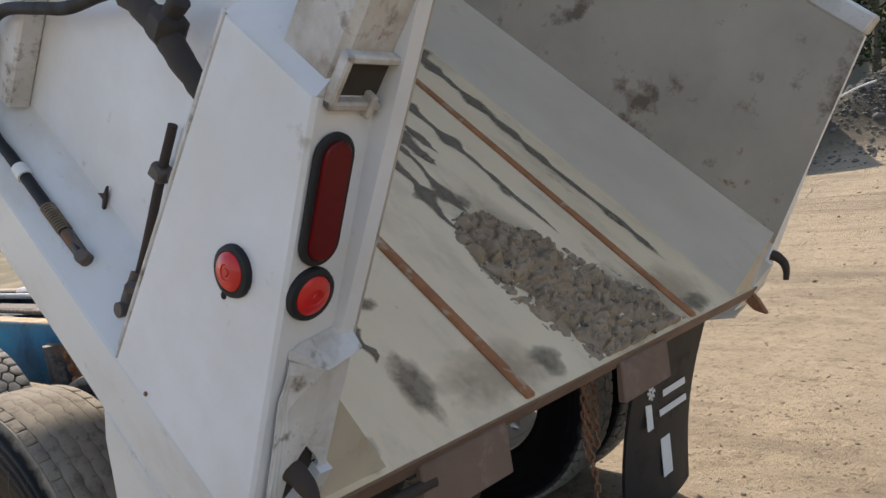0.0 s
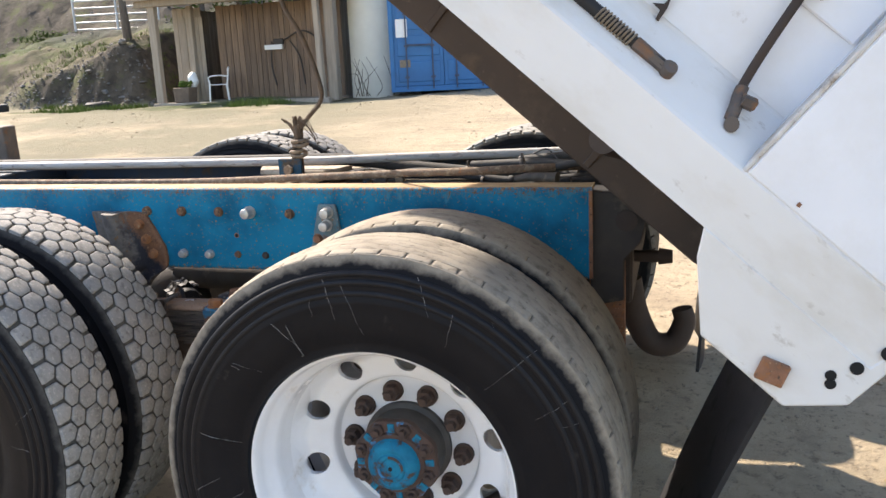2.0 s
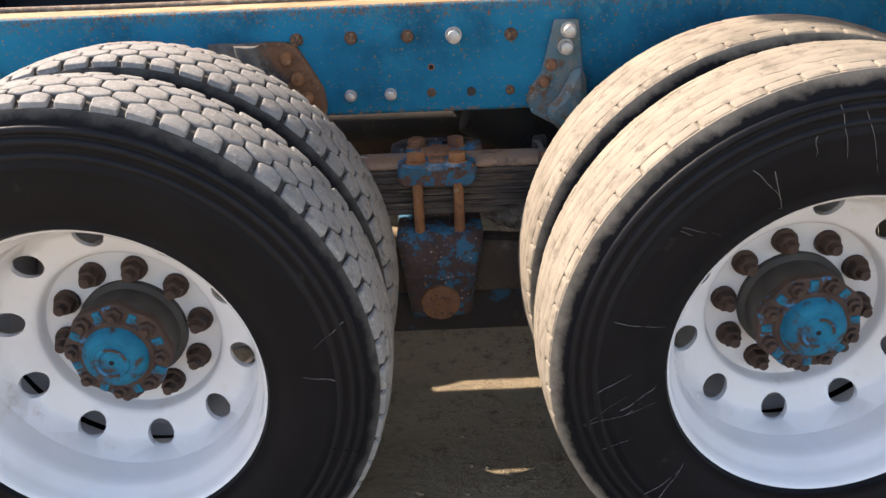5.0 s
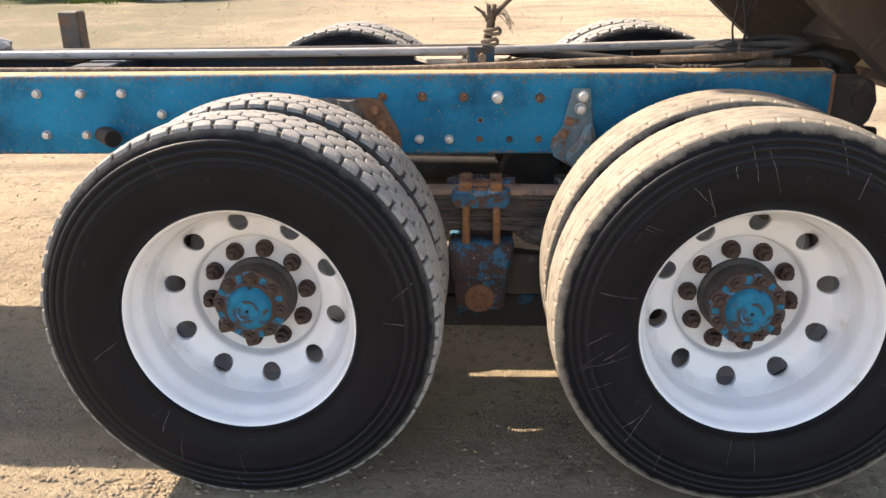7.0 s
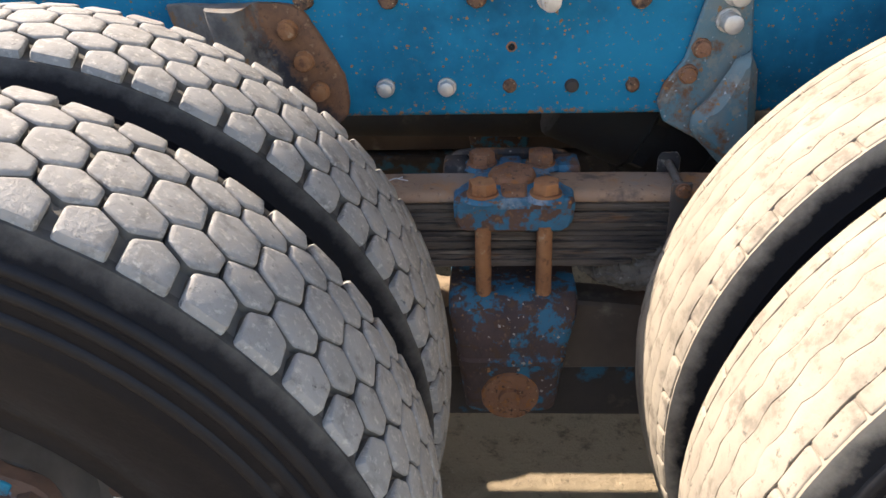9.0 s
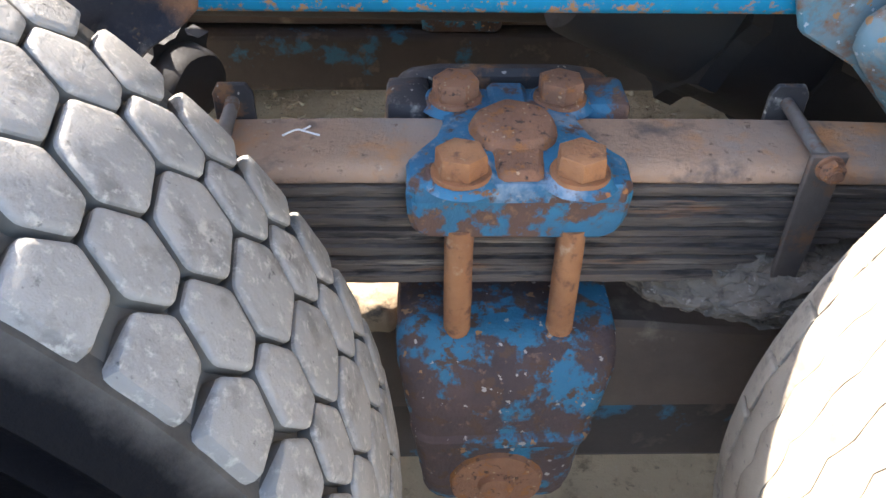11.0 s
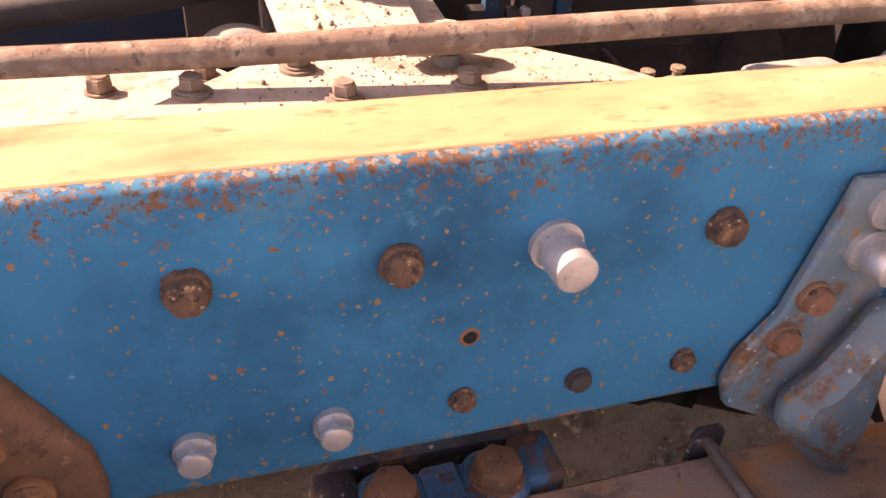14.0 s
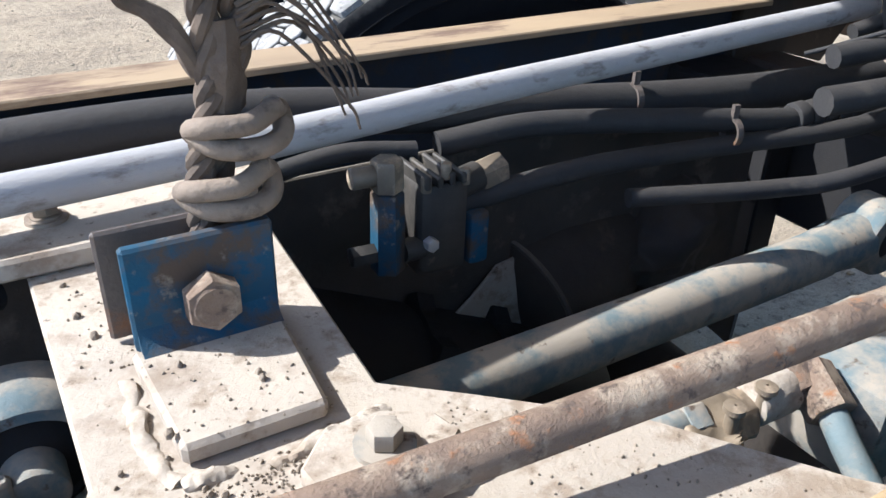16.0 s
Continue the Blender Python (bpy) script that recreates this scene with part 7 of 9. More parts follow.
for row in ((31, -1.95, -0.22, 1.915, -0.010, 0.020), (32, -1.6, -0.45, 1.48, 0.015, 0.014), (33, -1.4, -0.88, 1.25, 0.02, 0.013), (34, -1.5, -0.62, 1.185, 0.0, 0.012),
            (35, -1.4, -0.52, 1.10, -0.02, 0.011), (36, -3.0, -2.0, 1.95, 0.02, 0.016), (37, -2.6, -1.7, 1.35, 0.05, 0.014), (38, -1.3, -0.95, 1.33, 0.02, 0.008), (39, -2.9, -1.6, 1.08, 0.02, 0.012),
            (41, -0.50, -0.23, 0.44, -0.03, 0.010), (43, -0.62, -0.30, 2.13, 0.0, 0.008)):
    mud_run(*row)


def mud_stain(x, y, rx, ry, seed, turn=0.0, ma="mud_film"):
    """A thin film of dried mud with a soft wandering outline and small gaps."""
    bm = bm_new()
    film = bm.verts.layers.float.new("film")
    k, rings = 40, 7
    lift = 0.0004 if ma == "mud_film" else -0.0006
    c = bm.verts.new((0, 0, 0.0010 + lift))
    c[film] = 0.9
    last = None
    for q in range(1, rings + 1):
        f = q / rings
        row = []
        for i in range(k):
            a = 2 * math.pi * i / k
            e = 1 + 0.34 * noise.noise(Vector((math.cos(a) * 1.3, math.sin(a) * 1.3, seed))) + 0.16 * noise.noise(Vector((math.cos(a) * 4, math.sin(a) * 4, seed + 5)))
            px, py = rx * f * e * math.cos(a), ry * f * e * math.sin(a)
            row.append(bm.verts.new((px, py, 0.0010 + lift)))
            row[-1][film] = 0.9 * (1 - f ** 1.6)
        for i in range(k):
            j = (i + 1) % k
            bm.faces.new((c, row[i], row[j]) if last is None else (last[i], row[i], row[j], last[j]))
        last = row
    bmesh.ops.recalc_face_normals(bm, faces=bm.faces)
    part("mud_stain", bm, ma, dump, "thin brown film of dried mud", pose(x, y, 0.001, 0, 0, turn), True)


for row in ((-0.40, 0.527, 0.030, 0.035, 1.0), (-0.15, 0.455, 0.120, 0.060, 2.0, -12), (-0.075, 0.21, 0.085, 0.055, 3.0, 10), (-0.93, 1.27, 0.03, 0.03, 4.0), (-0.72, 1.475, 0.045, 0.03, 5.0),
            (-0.70, 1.215, 0.045, 0.035, 6.0), (-1.22, 1.93, 0.07, 0.035, 7.0), (-0.50, 1.905, 0.06, 0.035, 8.0), (-0.08, 0.90, 0.06, 0.07, 9.0), (-0.05, 1.80, 0.05, 0.10, 10.0), (-0.42, 1.02, 0.09, 0.03, 11.0)):
    mud_stain(*row)
for row in ((-0.38, 1.25, 0.46, 0.20, 12.0), (-0.10, 0.72, 0.11, 0.26, 13.0), (-0.12, 1.72, 0.15, 0.28, 14.0)):
    mud_stain(*row, 0.0, "mud_haze")

# underside
bm = bm_new()
box(bm, (-0.05, 0.0, -0.062), (0.004, 2 * MID, -0.003), 0.004)
roughen(bm, 0.002, 9)
part("tail_edge", bm, "lug", dump, "rusty rear bed edge")
for y0, y1 in ((0.47, 0.56), (2 * MID - 0.56, 2 * MID - 0.47)):
    bm = bm_new()
    prism(bm, [(-L, -0.02), (-0.12, -0.02), (-0.12, -0.20), (-0.28, -0.278), (-L, -0.278)], "y", y0, y1, 0.004)
    part("long_sill", bm, "brown", dump, "brown painted longitudinal sill")
    for xr in (-0.66, -1.20):
        bm = bm_new()
        box(bm, (xr, y0 - 0.008, -0.27), (xr + 0.02, y0, -0.03), 0.002)
        part("sill_rib", bm, "brown", dump)
for x in (-0.38, -0.95, -1.55, -2.15, -2.75, -3.35, -3.95):
    for y0, y1 in ((0.048, 0.47), (0.56, 2 * MID - 0.56), (2 * MID - 0.47, 2 * MID - 0.048)):
        bm = bm_new()
        box(bm, (x - 0.035, y0, -0.118), (x + 0.035, y1, -0.024), 0.004)
        part("cross_sill", bm, "brown", dump, "brown cross sill under the floor")
bm = bm_new()
sweep(bm, [(-0.62, 0.30, -0.155), (-0.25, 0.34, -0.165)], 0.019, 12, curve=False)
cyl(bm, (-0.66, 0.22, -0.155), (-0.60, 0.40, -0.155), 0.035, seg=20)
part("lock_shaft", bm, "brown", dump, "dusty lock shaft under the floor", smooth=True)
for y in (0.49, 1.345):
    bm = bm_new()
    prism(bm, [(-0.012, -0.030), (0.012, -0.030), (0.090, -0.112), (0.070, -0.128)], "y", y - 0.15, y + 0.15, 0.004)
    roughen(bm, 0.002, 12)
    part("hinge_lug", bm, "lug", dump, "rusty brown hinge lug")
bm = bm_new()
sweep(bm, [(0.03, 0.20, -0.06), (0.034, 0.38, -0.064)], 0.013, 10, curve=False)
part("latch_bar", bm, "rust_dark", dump, "dark worn latch bar", smooth=True)


def claw(y, k):
    bm = bm_new()
    sweep(bm, [(-0.10, y, 0.055), (-0.07, y, 0.095), (-0.032, y + 0.006 * k, 0.122), (0.004, y + 0.010 * k, 0.126), (0.036, y + 0.012 * k, 0.112), (0.060, y + 0.012 * k, 0.078)], 0.024, 12, 8, True, (1.15, 0.42))
    roughen(bm, 0.003, 40)
    part("gate_claw", bm, "rust_dark", dump, "worn dark iron gate claw", smooth=True)
    bm = bm_new()
    prism(bm, [(-0.03, -0.045), (0.03, -0.055), (0.088, -0.078), (0.04, -0.098), (-0.03, -0.09)], "y", y - 0.012, y + 0.02, 0.003)
    part("claw_tip", bm, "rust", dump, "rusty pointed latch tip")


claw(-0.036, 1)
claw(2 * MID + 0.036, -1)


# mud flaps and chains hanging at the tail
def flap(y0, y1, label, marks):
    bm = bm_new()
    top, bot = Vector((0.845, 0, 0.80)), Vector((0.60, 0, 0.17))
    if marks:
        top, bot = Vector((0.86, 0, 0.80)), Vector((0.76, 0, 0.14))
    nz, ny = 14, 8
    fr, bk = [], []
    for i in range(nz + 1):
        t = i / nz
        rowf, rowb = [], []
        for j in range(ny + 1):
            s = j / ny
            p = top.lerp(bot, t)
            bend = (0.03 if marks else 0.008) * math.sin(math.pi * t) + 0.03 * (s - 0.5) ** 2 * 4 * t * (1 if marks else 0.3)
            q = Vector((p.x - bend, y0 + (y1 - y0) * s, p.z))
            rowf.append(bm.verts.new(q + Vector((0.006, 0, 0))))
            rowb.append(bm.verts.new(q - Vector((0.006, 0, 0))))
        fr.append(rowf); bk.append(rowb)
    for i in range(nz):
        for j in range(ny):
            bm.faces.new((fr[i][j], fr[i][j + 1], fr[i + 1][j + 1], fr[i + 1][j]))
            bm.faces.new((bk[i][j + 1], bk[i][j], bk[i + 1][j], bk[i + 1][j + 1]))
    for g in (0, ny):
        for i in range(nz):
            bm.faces.new((fr[i][g], fr[i + 1][g], bk[i + 1][g], bk[i][g]))
    for g in (0, nz):
        for j in range(ny):
            bm.faces.new((fr[g][j], fr[g][j + 1], bk[g][j + 1], bk[g][j]))
    bmesh.ops.recalc_face_normals(bm, faces=bm.faces)
    fl = part("mud_flap", bm, "black", truck, label, smooth=True)
    if marks:
        def face_x(z):
            t = (0.80 - z) / 0.66
            return top.lerp(bot, t).x - 0.03 * math.sin(math.pi * t) + 0.0075
        # a spoked disc over an upright bar, and worn rows of light bars
        yb = y0 + 0.135
        for a in range(8):
            an = math.pi * a / 4
            bm = bm_new()
            box(bm, (-0.0008, 0.006, -0.005), (0.0008, 0.031, 0.005), m=pose(0, 0, 0, math.degrees(an), 0, 0))
            part("flap_mark", bm, "paper", fl, "white printed spoke", Matrix.Translation((face_x(0.62), yb, 0.62)))
        for lo, hi in (((yb - 0.024, 0.475), (yb + 0.024, 0.575)), ((yb + 0.10, 0.575), (yb + 0.30, 0.60)), ((yb + 0.09, 0.50), (yb + 0.33, 0.525)), ((yb + 0.12, 0.25), (yb + 0.20, 0.40))):
            bm = bm_new()
            za = (lo[1] + hi[1]) / 2
            hh = (hi[1] - lo[1]) / 2
            box(bm, (-0.0008, lo[0], -hh), (0.0008, hi[0], hh))
            part("flap_mark", bm, "paper", fl, "white printed bar", Matrix.Translation((face_x(za) + 0.004, 0, za)))
    return fl


flap(0.0, 0.50, "black rubber mud flap behind the wheels", False)
flap(1.72, 2.28, "black rubber mud flap with white printing", True)


def chain(p0, n, r, wob, label):
    head = None
    for i in range(n):
        bm = bm_new()
        a, b = 0.012, 0.008
        pts = []
        for k in range(12):
            t = 2 * math.pi * k / 12
            pts.append(Vector((b * math.cos(t), 0, (a if math.sin(t) > 0 else -a) * (abs(math.sin(t)) ** 0.6) * 1.25)))
        pts.append(pts[0])
        sweep(bm, pts, r, 6, 2)
        m = pose(p0[0] + wob * math.sin(i * 0.6), p0[1] + wob * math.cos(i * 0.9), p0[2] - i * 0.0235, 0, 0, 90 * (i % 2) + 20)
        if head is None:
            head = part("chain", bm, "rust", truck, label, m, True)
            m0 = m.inverted()
        else:
            part("link", bm, "rust", head, m=m0 @ m, smooth=True)


chain((0.93, 1.22, 0.845), 20, 0.0032, 0.004, "rusty hanging tail chain")
chain((0.93, 1.195, 0.84), 10, 0.0032, 0.006, "rusty hanging tail chain")
chain((0.935, 1.25, 0.83), 9, 0.0032, 0.006, "rusty hanging tail chain")

# rope tied to the bracket, and the thin line that rises from it to the box
RX, RV = -0.700, 0.425


def strand(pts, r, turns, phase, off):
    base = smooth_line(pts, 14)
    out = []
    for i, p in enumerate(base):
        a = phase + turns * 2 * math.pi * i / len(base)
        out.append(p + Vector((off * math.cos(a), off * math.sin(a), 0)))
    return sweep(bm_new(), out, r, 8, 1, False)


ROPE_A = [(RX - 0.012, RV, 0.03), (RX - 0.008, RV, 0.08), (RX + 0.004, RV, 0.13), (RX + 0.004, RV, 0.20)]
ROPE_B = [(RX + 0.0, RV + 0.01, 0.05), (RX + 0.012, RV + 0.01, 0.10), (RX + 0.022, RV + 0.005, 0.15), (RX + 0.024, RV, 0.20)]
rope = part("rope", strand(ROPE_A, 0.0052, 4, 0, 0.0045), "rope", truck, "dusty brown rope tied to the bracket", FR, True)
for ph in (2.1, 4.2):
    part("strand", strand(ROPE_A, 0.0052, 4, ph, 0.0045), "rope", rope, smooth=True)
for ph in (0, 3.1):
    part("strand", strand(ROPE_B, 0.0058, 3, ph, 0.0045), "rope", rope, smooth=True)
for k, zc in enumerate((0.066, 0.104)):
    bm = bm_new()
    cx = RX + 0.006 + 0.010 * k
    sweep(bm, [(cx + 0.024, RV - 0.008, zc + 0.012), (cx + 0.003, RV - 0.020, zc + 0.008), (cx - 0.020, RV - 0.014, zc + 0.007), (cx - 0.026, RV, zc + 0.001), (cx - 0.015, RV - 0.015, zc - 0.006), (cx + 0.008, RV - 0.020, zc - 0.008), (cx + 0.026, RV - 0.010, zc - 0.006), (cx + 0.030, RV + 0.003, zc + 0.004), (cx + 0.020, RV - 0.011, zc + 0.014)], 0.0068, 12, 8)
    part("rubber_loop", bm, "hook_rubber", rope, "tan rubber loop hooked round the rope", smooth=True)
rr = random.Random(8)
for i in range(9):
    a = Vector((RX + 0.022, RV - 0.005, 0.185 - 0.004 * i))
    b = a + Vector((0.02 + 0.014 * rr.random(), -0.014 * rr.random(), 0.008))
    c = a + Vector((0.05 + 0.02 * rr.random(), -0.02 + 0.014 * rr.random(), -0.024 - 0.02 * rr.random()))
    part("frayed_end", sweep(bm_new(), [a, b, c, c + Vector((0.008, 0, -0.014 - 0.01 * rr.random()))], 0.0017, 6, 5, True, (1, 0.5)), "rope", rope, smooth=True)
bm = bm_new()
sweep(bm, [(-0.680, 1.075, 1.26), (-0.640, 1.07, 1.30), (-0.585, 1.065, 1.36), (-0.590, 1.06, 1.44), (-0.64, 1.06, 1.58), (-0.71, 1.06, 1.72), (-0.74, 1.06, 2.0), (-0.76, 1.06, 2.30), (-0.76, 1.06, 2.62)], 0.0085, 8)
part("lift_line", bm, "rope", truck, "dark cable rising to the raised box", Matrix.Translation((0, 0.01, -0.025)), smooth=True)
bm = bm_new()
sweep(bm, [(-0.700, 1.075, 1.24), (-0.712, 1.07, 1.265), (-0.735, 1.07, 1.285), (-0.75, 1.07, 1.295)], 0.008, 8, 8, True, (1, 0.5))
sweep(bm, [(-0.690, 1.075, 1.22), (-0.688, 1.07, 1.245), (-0.686, 1.07, 1.27)], 0.018, 10, 8, True, (0.9, 0.6))
roughen(bm, 0.004, 60)
part("rope_end", bm, "rope", truck, "stiff frayed rope end", Matrix.Translation((0, 0.01, -0.025)), smooth=True)
# wooden post standing in the far rail's pocket
bm = bm_new()
box(bm, (-2.585, 0.92, -0.06), (-2.495, 1.00, 0.16), 0.006)
part("stake_post", bm, "clip", truck, "short rusty stake post on the frame rail", FR)
bm = bm_new()
sweep(bm, [(-2.75, 0.80, 0.03), (-2.85, 0.78, 0.08), (-2.78, 0.76, 0.12)], 0.02, 10)
box(bm, (-3.1, 0.62, 0.0), (-2.72, 0.78, 0.05), 0.02)
part("hoist_bracket", bm, "silver", truck, "grey hoist bracket on the frame", FR, True)

# ==== the yard ====
def smoothstep(a, b, x):
    t = min(1, max(0, (x - a) / (b - a)))
    return t * t * (3 - 2 * t)


def ground_z(x, y):
    z = -0.027 + 0.100 * smoothstep(0.75, 1.8, y) + 0.77 * smoothstep(3.0, 16.0, y)
    # a ramp climbs to the shed behind a raw earth cut
    left = smoothstep(-12.5, -13.7, x)
    ragged = y - 0.05 * (x + 14) + 0.45 * noise.noise(Vector((x * 0.8, 3, 1))) + 0.16 * noise.noise(Vector((x * 3.1, y * 2, 5)))
    cut = 1.5 * min(1, max(0, (x + 18.6) / 4.4)) * (1 + 0.12 * noise.noise(Vector((x * 1.3, 9, 2))))
    rise = 0.5 + 1.1 * smoothstep(-25, -20, x) + 0.35 * smoothstep(-18, -14, x)
    z += left * (cut * smoothstep(16.75, 17.75, ragged) + (rise - cut * 0.93) * smoothstep(17.0, 20.3, y))
    if left > 0 and y > 16:
        rough = left * smoothstep(16.3, 17.2, y)
        z += rough * (0.10 * noise.noise(Vector((x * 1.9, y * 1.9, 6))) + 0.075 * noise.noise(Vector((x * 4.6, y * 4.6, 8))))
    z += 0.8 * smoothstep(20, 24, y) * (0.4 + 0.6 * left)
    z += (0.20 + 0.45 * left) * max(0, y - 24.5) * smoothstep(24.5, 30, y)
    z += 0.38 * max(0, y - 30) * (1 - left) * smoothstep(28, 40, y)
    z = min(z, 46 + 0.02 * y)
    z += 1.75 * math.exp(-((x + 1.7) / 1.8) ** 2 - ((y - 18.9) / 1.3) ** 2) + 0.7 * math.exp(-((x - 1.5) / 3) ** 2 - ((y - 19.6) / 1.3) ** 2)
    far = smoothstep(5, 18, y)
    z += 0.12 * far * noise.noise(Vector((x * 0.35, y * 0.35, 0))) + 0.05 * far * noise.noise(Vector((x * 1.3, y * 1.3, 4)))
    z += left * smoothstep(16, 19, y) * 0.25 * noise.noise(Vector((x * 0.9, y * 0.9, 7)))
    if -4.5 < x < 9 and -3 < y < 9:
        m = smoothstep(0.0, 0.6, abs(y - 0.4) + abs(x + 0.7) - 1.3) * smoothstep(9, 6, y) * smoothstep(9, 7, x) * smoothstep(-4.5, -3.5, x)
        v = Vector((x * 0.9 + 0.3 * y, y * 2.2 - 0.5 * x, 11))
        z += m * (0.016 * noise.noise(v * 1.6) + 0.012 * noise.noise(v * 4.2) + 0.010 * abs(noise.noise(Vector((x * 9, y * 9, 2)))))
    z += 0.012 * noise.noise(Vector((x * 1.6, y * 1.6, 9))) * smoothstep(0.0, 1.0, abs(y - 0.4) + abs(x + 0.7) - 1.2)
    return z


def ground_material():
    m = bpy.data.materials.new("yard dirt")
    m.use_nodes = True
    nt = m.node_tree
    n, l = nt.nodes, nt.links
    bsdf = n["Principled BSDF"]
    geo = n.new("ShaderNodeNewGeometry")
    sep = n.new("ShaderNodeSeparateXYZ")
    l.new(geo.outputs["Position"], sep.inputs[0])

    def nz(sc, det=6.0, rg=0.6):
        t = n.new("ShaderNodeTexNoise")
        t.inputs["Scale"].default_value, t.inputs["Detail"].default_value, t.inputs["Roughness"].default_value = sc, det, rg
        l.new(geo.outputs["Position"], t.inputs["Vector"])
        return t.outputs["Fac"]

    def rng(v, a, b):
        r = n.new("ShaderNodeMapRange")
        r.inputs["From Min"].default_value, r.inputs["From Max"].default_value = a, b
        l.new(v, r.inputs["Value"])
        return r.outputs[0]

    def mul(a, b):
        x = n.new("ShaderNodeMath")
        x.operation = "MULTIPLY"
        l.new(a, x.inputs[0]); l.new(b, x.inputs[1])
        return x.outputs[0]

    def mix(f, a, b):
        x = n.new("ShaderNodeMix")
        x.data_type = "RGBA"
        l.new(f, x.inputs["Factor"])
        for s, c in ((x.inputs["A"], a), (x.inputs["B"], b)):
            if isinstance(c, tuple):
                s.default_value = (*c, 1)
            else:
                l.new(c, s)
        return x.outputs["Result"]
    col = mix(rng(nz(0.9), 0.35, 0.65), (0.43, 0.345, 0.235), (0.355, 0.285, 0.195))
    col = mix(rng(nz(5.0, 8, 0.7), 0.52, 0.72), col, (0.28, 0.225, 0.155))
    col = mix(rng(nz(38.0, 8, 0.7), 0.60, 0.70), col, (0.22, 0.18, 0.135))
    col = mix(rng(nz(90.0, 4, 0.7), 0.64, 0.70), col, (0.44, 0.375, 0.285))
    col = mix(rng(nz(19.0, 8, 0.75), 0.53, 0.66), col, (0.185, 0.148, 0.105))
    # wheel ruts and damp drag marks
    mp = n.new("ShaderNodeMapping")
    mp.inputs["Scale"].default_value = (0.22, 1.5, 1.0)
    mp.inputs["Rotation"].default_value = (0, 0, 0.25)
    l.new(geo.outputs["Position"], mp.inputs["Vector"])
    rut = n.new("ShaderNodeTexNoise")
    rut.inputs["Scale"].default_value, rut.inputs["Detail"].default_value, rut.inputs["Roughness"].default_value = 1.3, 7.0, 0.65
    l.new(mp.outputs[0], rut.inputs["Vector"])
    col = mix(rng(rut.outputs["Fac"], 0.50, 0.66), col, (0.25, 0.20, 0.142))
    col = mix(rng(rut.outputs["Fac"], 0.44, 0.30), col, (0.40, 0.33, 0.235))
    # grey gravel on the slopes
    slope = n.new("ShaderNodeSeparateXYZ")
    l.new(geo.outputs["Normal"], slope.inputs[0])
    steep = rng(slope.outputs["Z"], 0.985, 0.93)
    farm = rng(sep.outputs["Y"], 17.0, 18.0)
    grav = mix(rng(nz(1.2), 0.4, 0.6), (0.060, 0.058, 0.054), (0.036, 0.035, 0.033))
    grav = mix(rng(nz(9.0, 8, 0.75), 0.52, 0.66), grav, (0.030, 0.029, 0.027))
    col = mix(mul(steep, farm), col, grav)
    bank = mul(rng(slope.outputs["Z"], 0.90, 0.70), mul(rng(sep.outputs["Y"], 16.0, 16.6), rng(sep.outputs["X"], -12.0, -12.8)))
    earth = mix(rng(nz(3.0, 8, 0.7), 0.4, 0.6), (0.105, 0.086, 0.064), (0.052, 0.043, 0.033))
    earth = mix(rng(nz(1.1, 6, 0.7), 0.52, 0.62), earth, (0.085, 0.088, 0.038))
    track = mix(rng(nz(2.2, 8, 0.7), 0.40, 0.60), (0.135, 0.112, 0.072), (0.08, 0.07, 0.043))
    track = mix(rng(nz(1.3, 8, 0.75), 0.52, 0.60), track, (0.085, 0.098, 0.035))
    # grass in patches
    g1 = rng(nz(0.33, 4), 0.44, 0.56)
    gz = mul(rng(sep.outputs["Y"], 12.5, 15.5), rng(sep.outputs["X"], -5.0, -9.0))
    gfar = rng(sep.outputs["Y"], 40.0, 46.0)
    grass = mix(rng(nz(4.0, 8, 0.7), 0.4, 0.6), (0.042, 0.060, 0.018), (0.072, 0.080, 0.030))
    far_yard = mul(rng(sep.outputs["Y"], 3.5, 8.0), rng(sep.outputs["X"], -1.0, -6.0))
    col = mix(mul(far_yard, rng(nz(0.5, 6), 0.30, 0.52)), col, (0.195, 0.172, 0.115))
    col = mix(mul(g1, gz), col, grass)
    edge_x = rng(sep.outputs["X"], -12.8, -14.2)
    hill = mul(rng(sep.outputs["Y"], 21.0, 23.5), edge_x)
    col = mix(mul(rng(sep.outputs["Y"], 16.4, 17.6), edge_x), col, track)
    col = mix(mul(rng(sep.outputs["Y"], 19.4, 20.6), mul(edge_x, rng(nz(0.9, 6), 0.34, 0.48))), col, grass)
    col = mix(mul(hill, rng(nz(0.8, 6), 0.30, 0.44)), col, grav)
    col = mix(mul(hill, rng(nz(1.7, 8, 0.7), 0.53, 0.62)), col, (0.042, 0.042, 0.030))
    col = mix(mul(hill, mul(rng(nz(0.42, 6, 0.65), 0.42, 0.52), rng(sep.outputs["X"], -21.0, -25.0))), col, grass)
    col = mix(mul(rng(nz(0.12, 4), 0.42, 0.55), gfar), col, (0.05, 0.07, 0.03))
    col = mix(bank, col, earth)
    l.new(col, bsdf.inputs["Base Color"])
    bsdf.inputs["Roughness"].default_value = 0.95
    bsdf.inputs["Specular IOR Level"].default_value = 0.15
    bp = n.new("ShaderNodeBump")
    bp.inputs["Strength"].default_value = 0.95
    bp.inputs["Distance"].default_value = 0.045
    ad = n.new("ShaderNodeMath")
    ad.operation = "ADD"
    l.new(nz(14.0, 8, 0.75), ad.inputs[0]); l.new(rut.outputs["Fac"], ad.inputs[1])
    l.new(ad.outputs[0], bp.inputs["Height"])
    l.new(bp.outputs[0], bsdf.inputs["Normal"])
    return m


M["ground"] = ground_material()


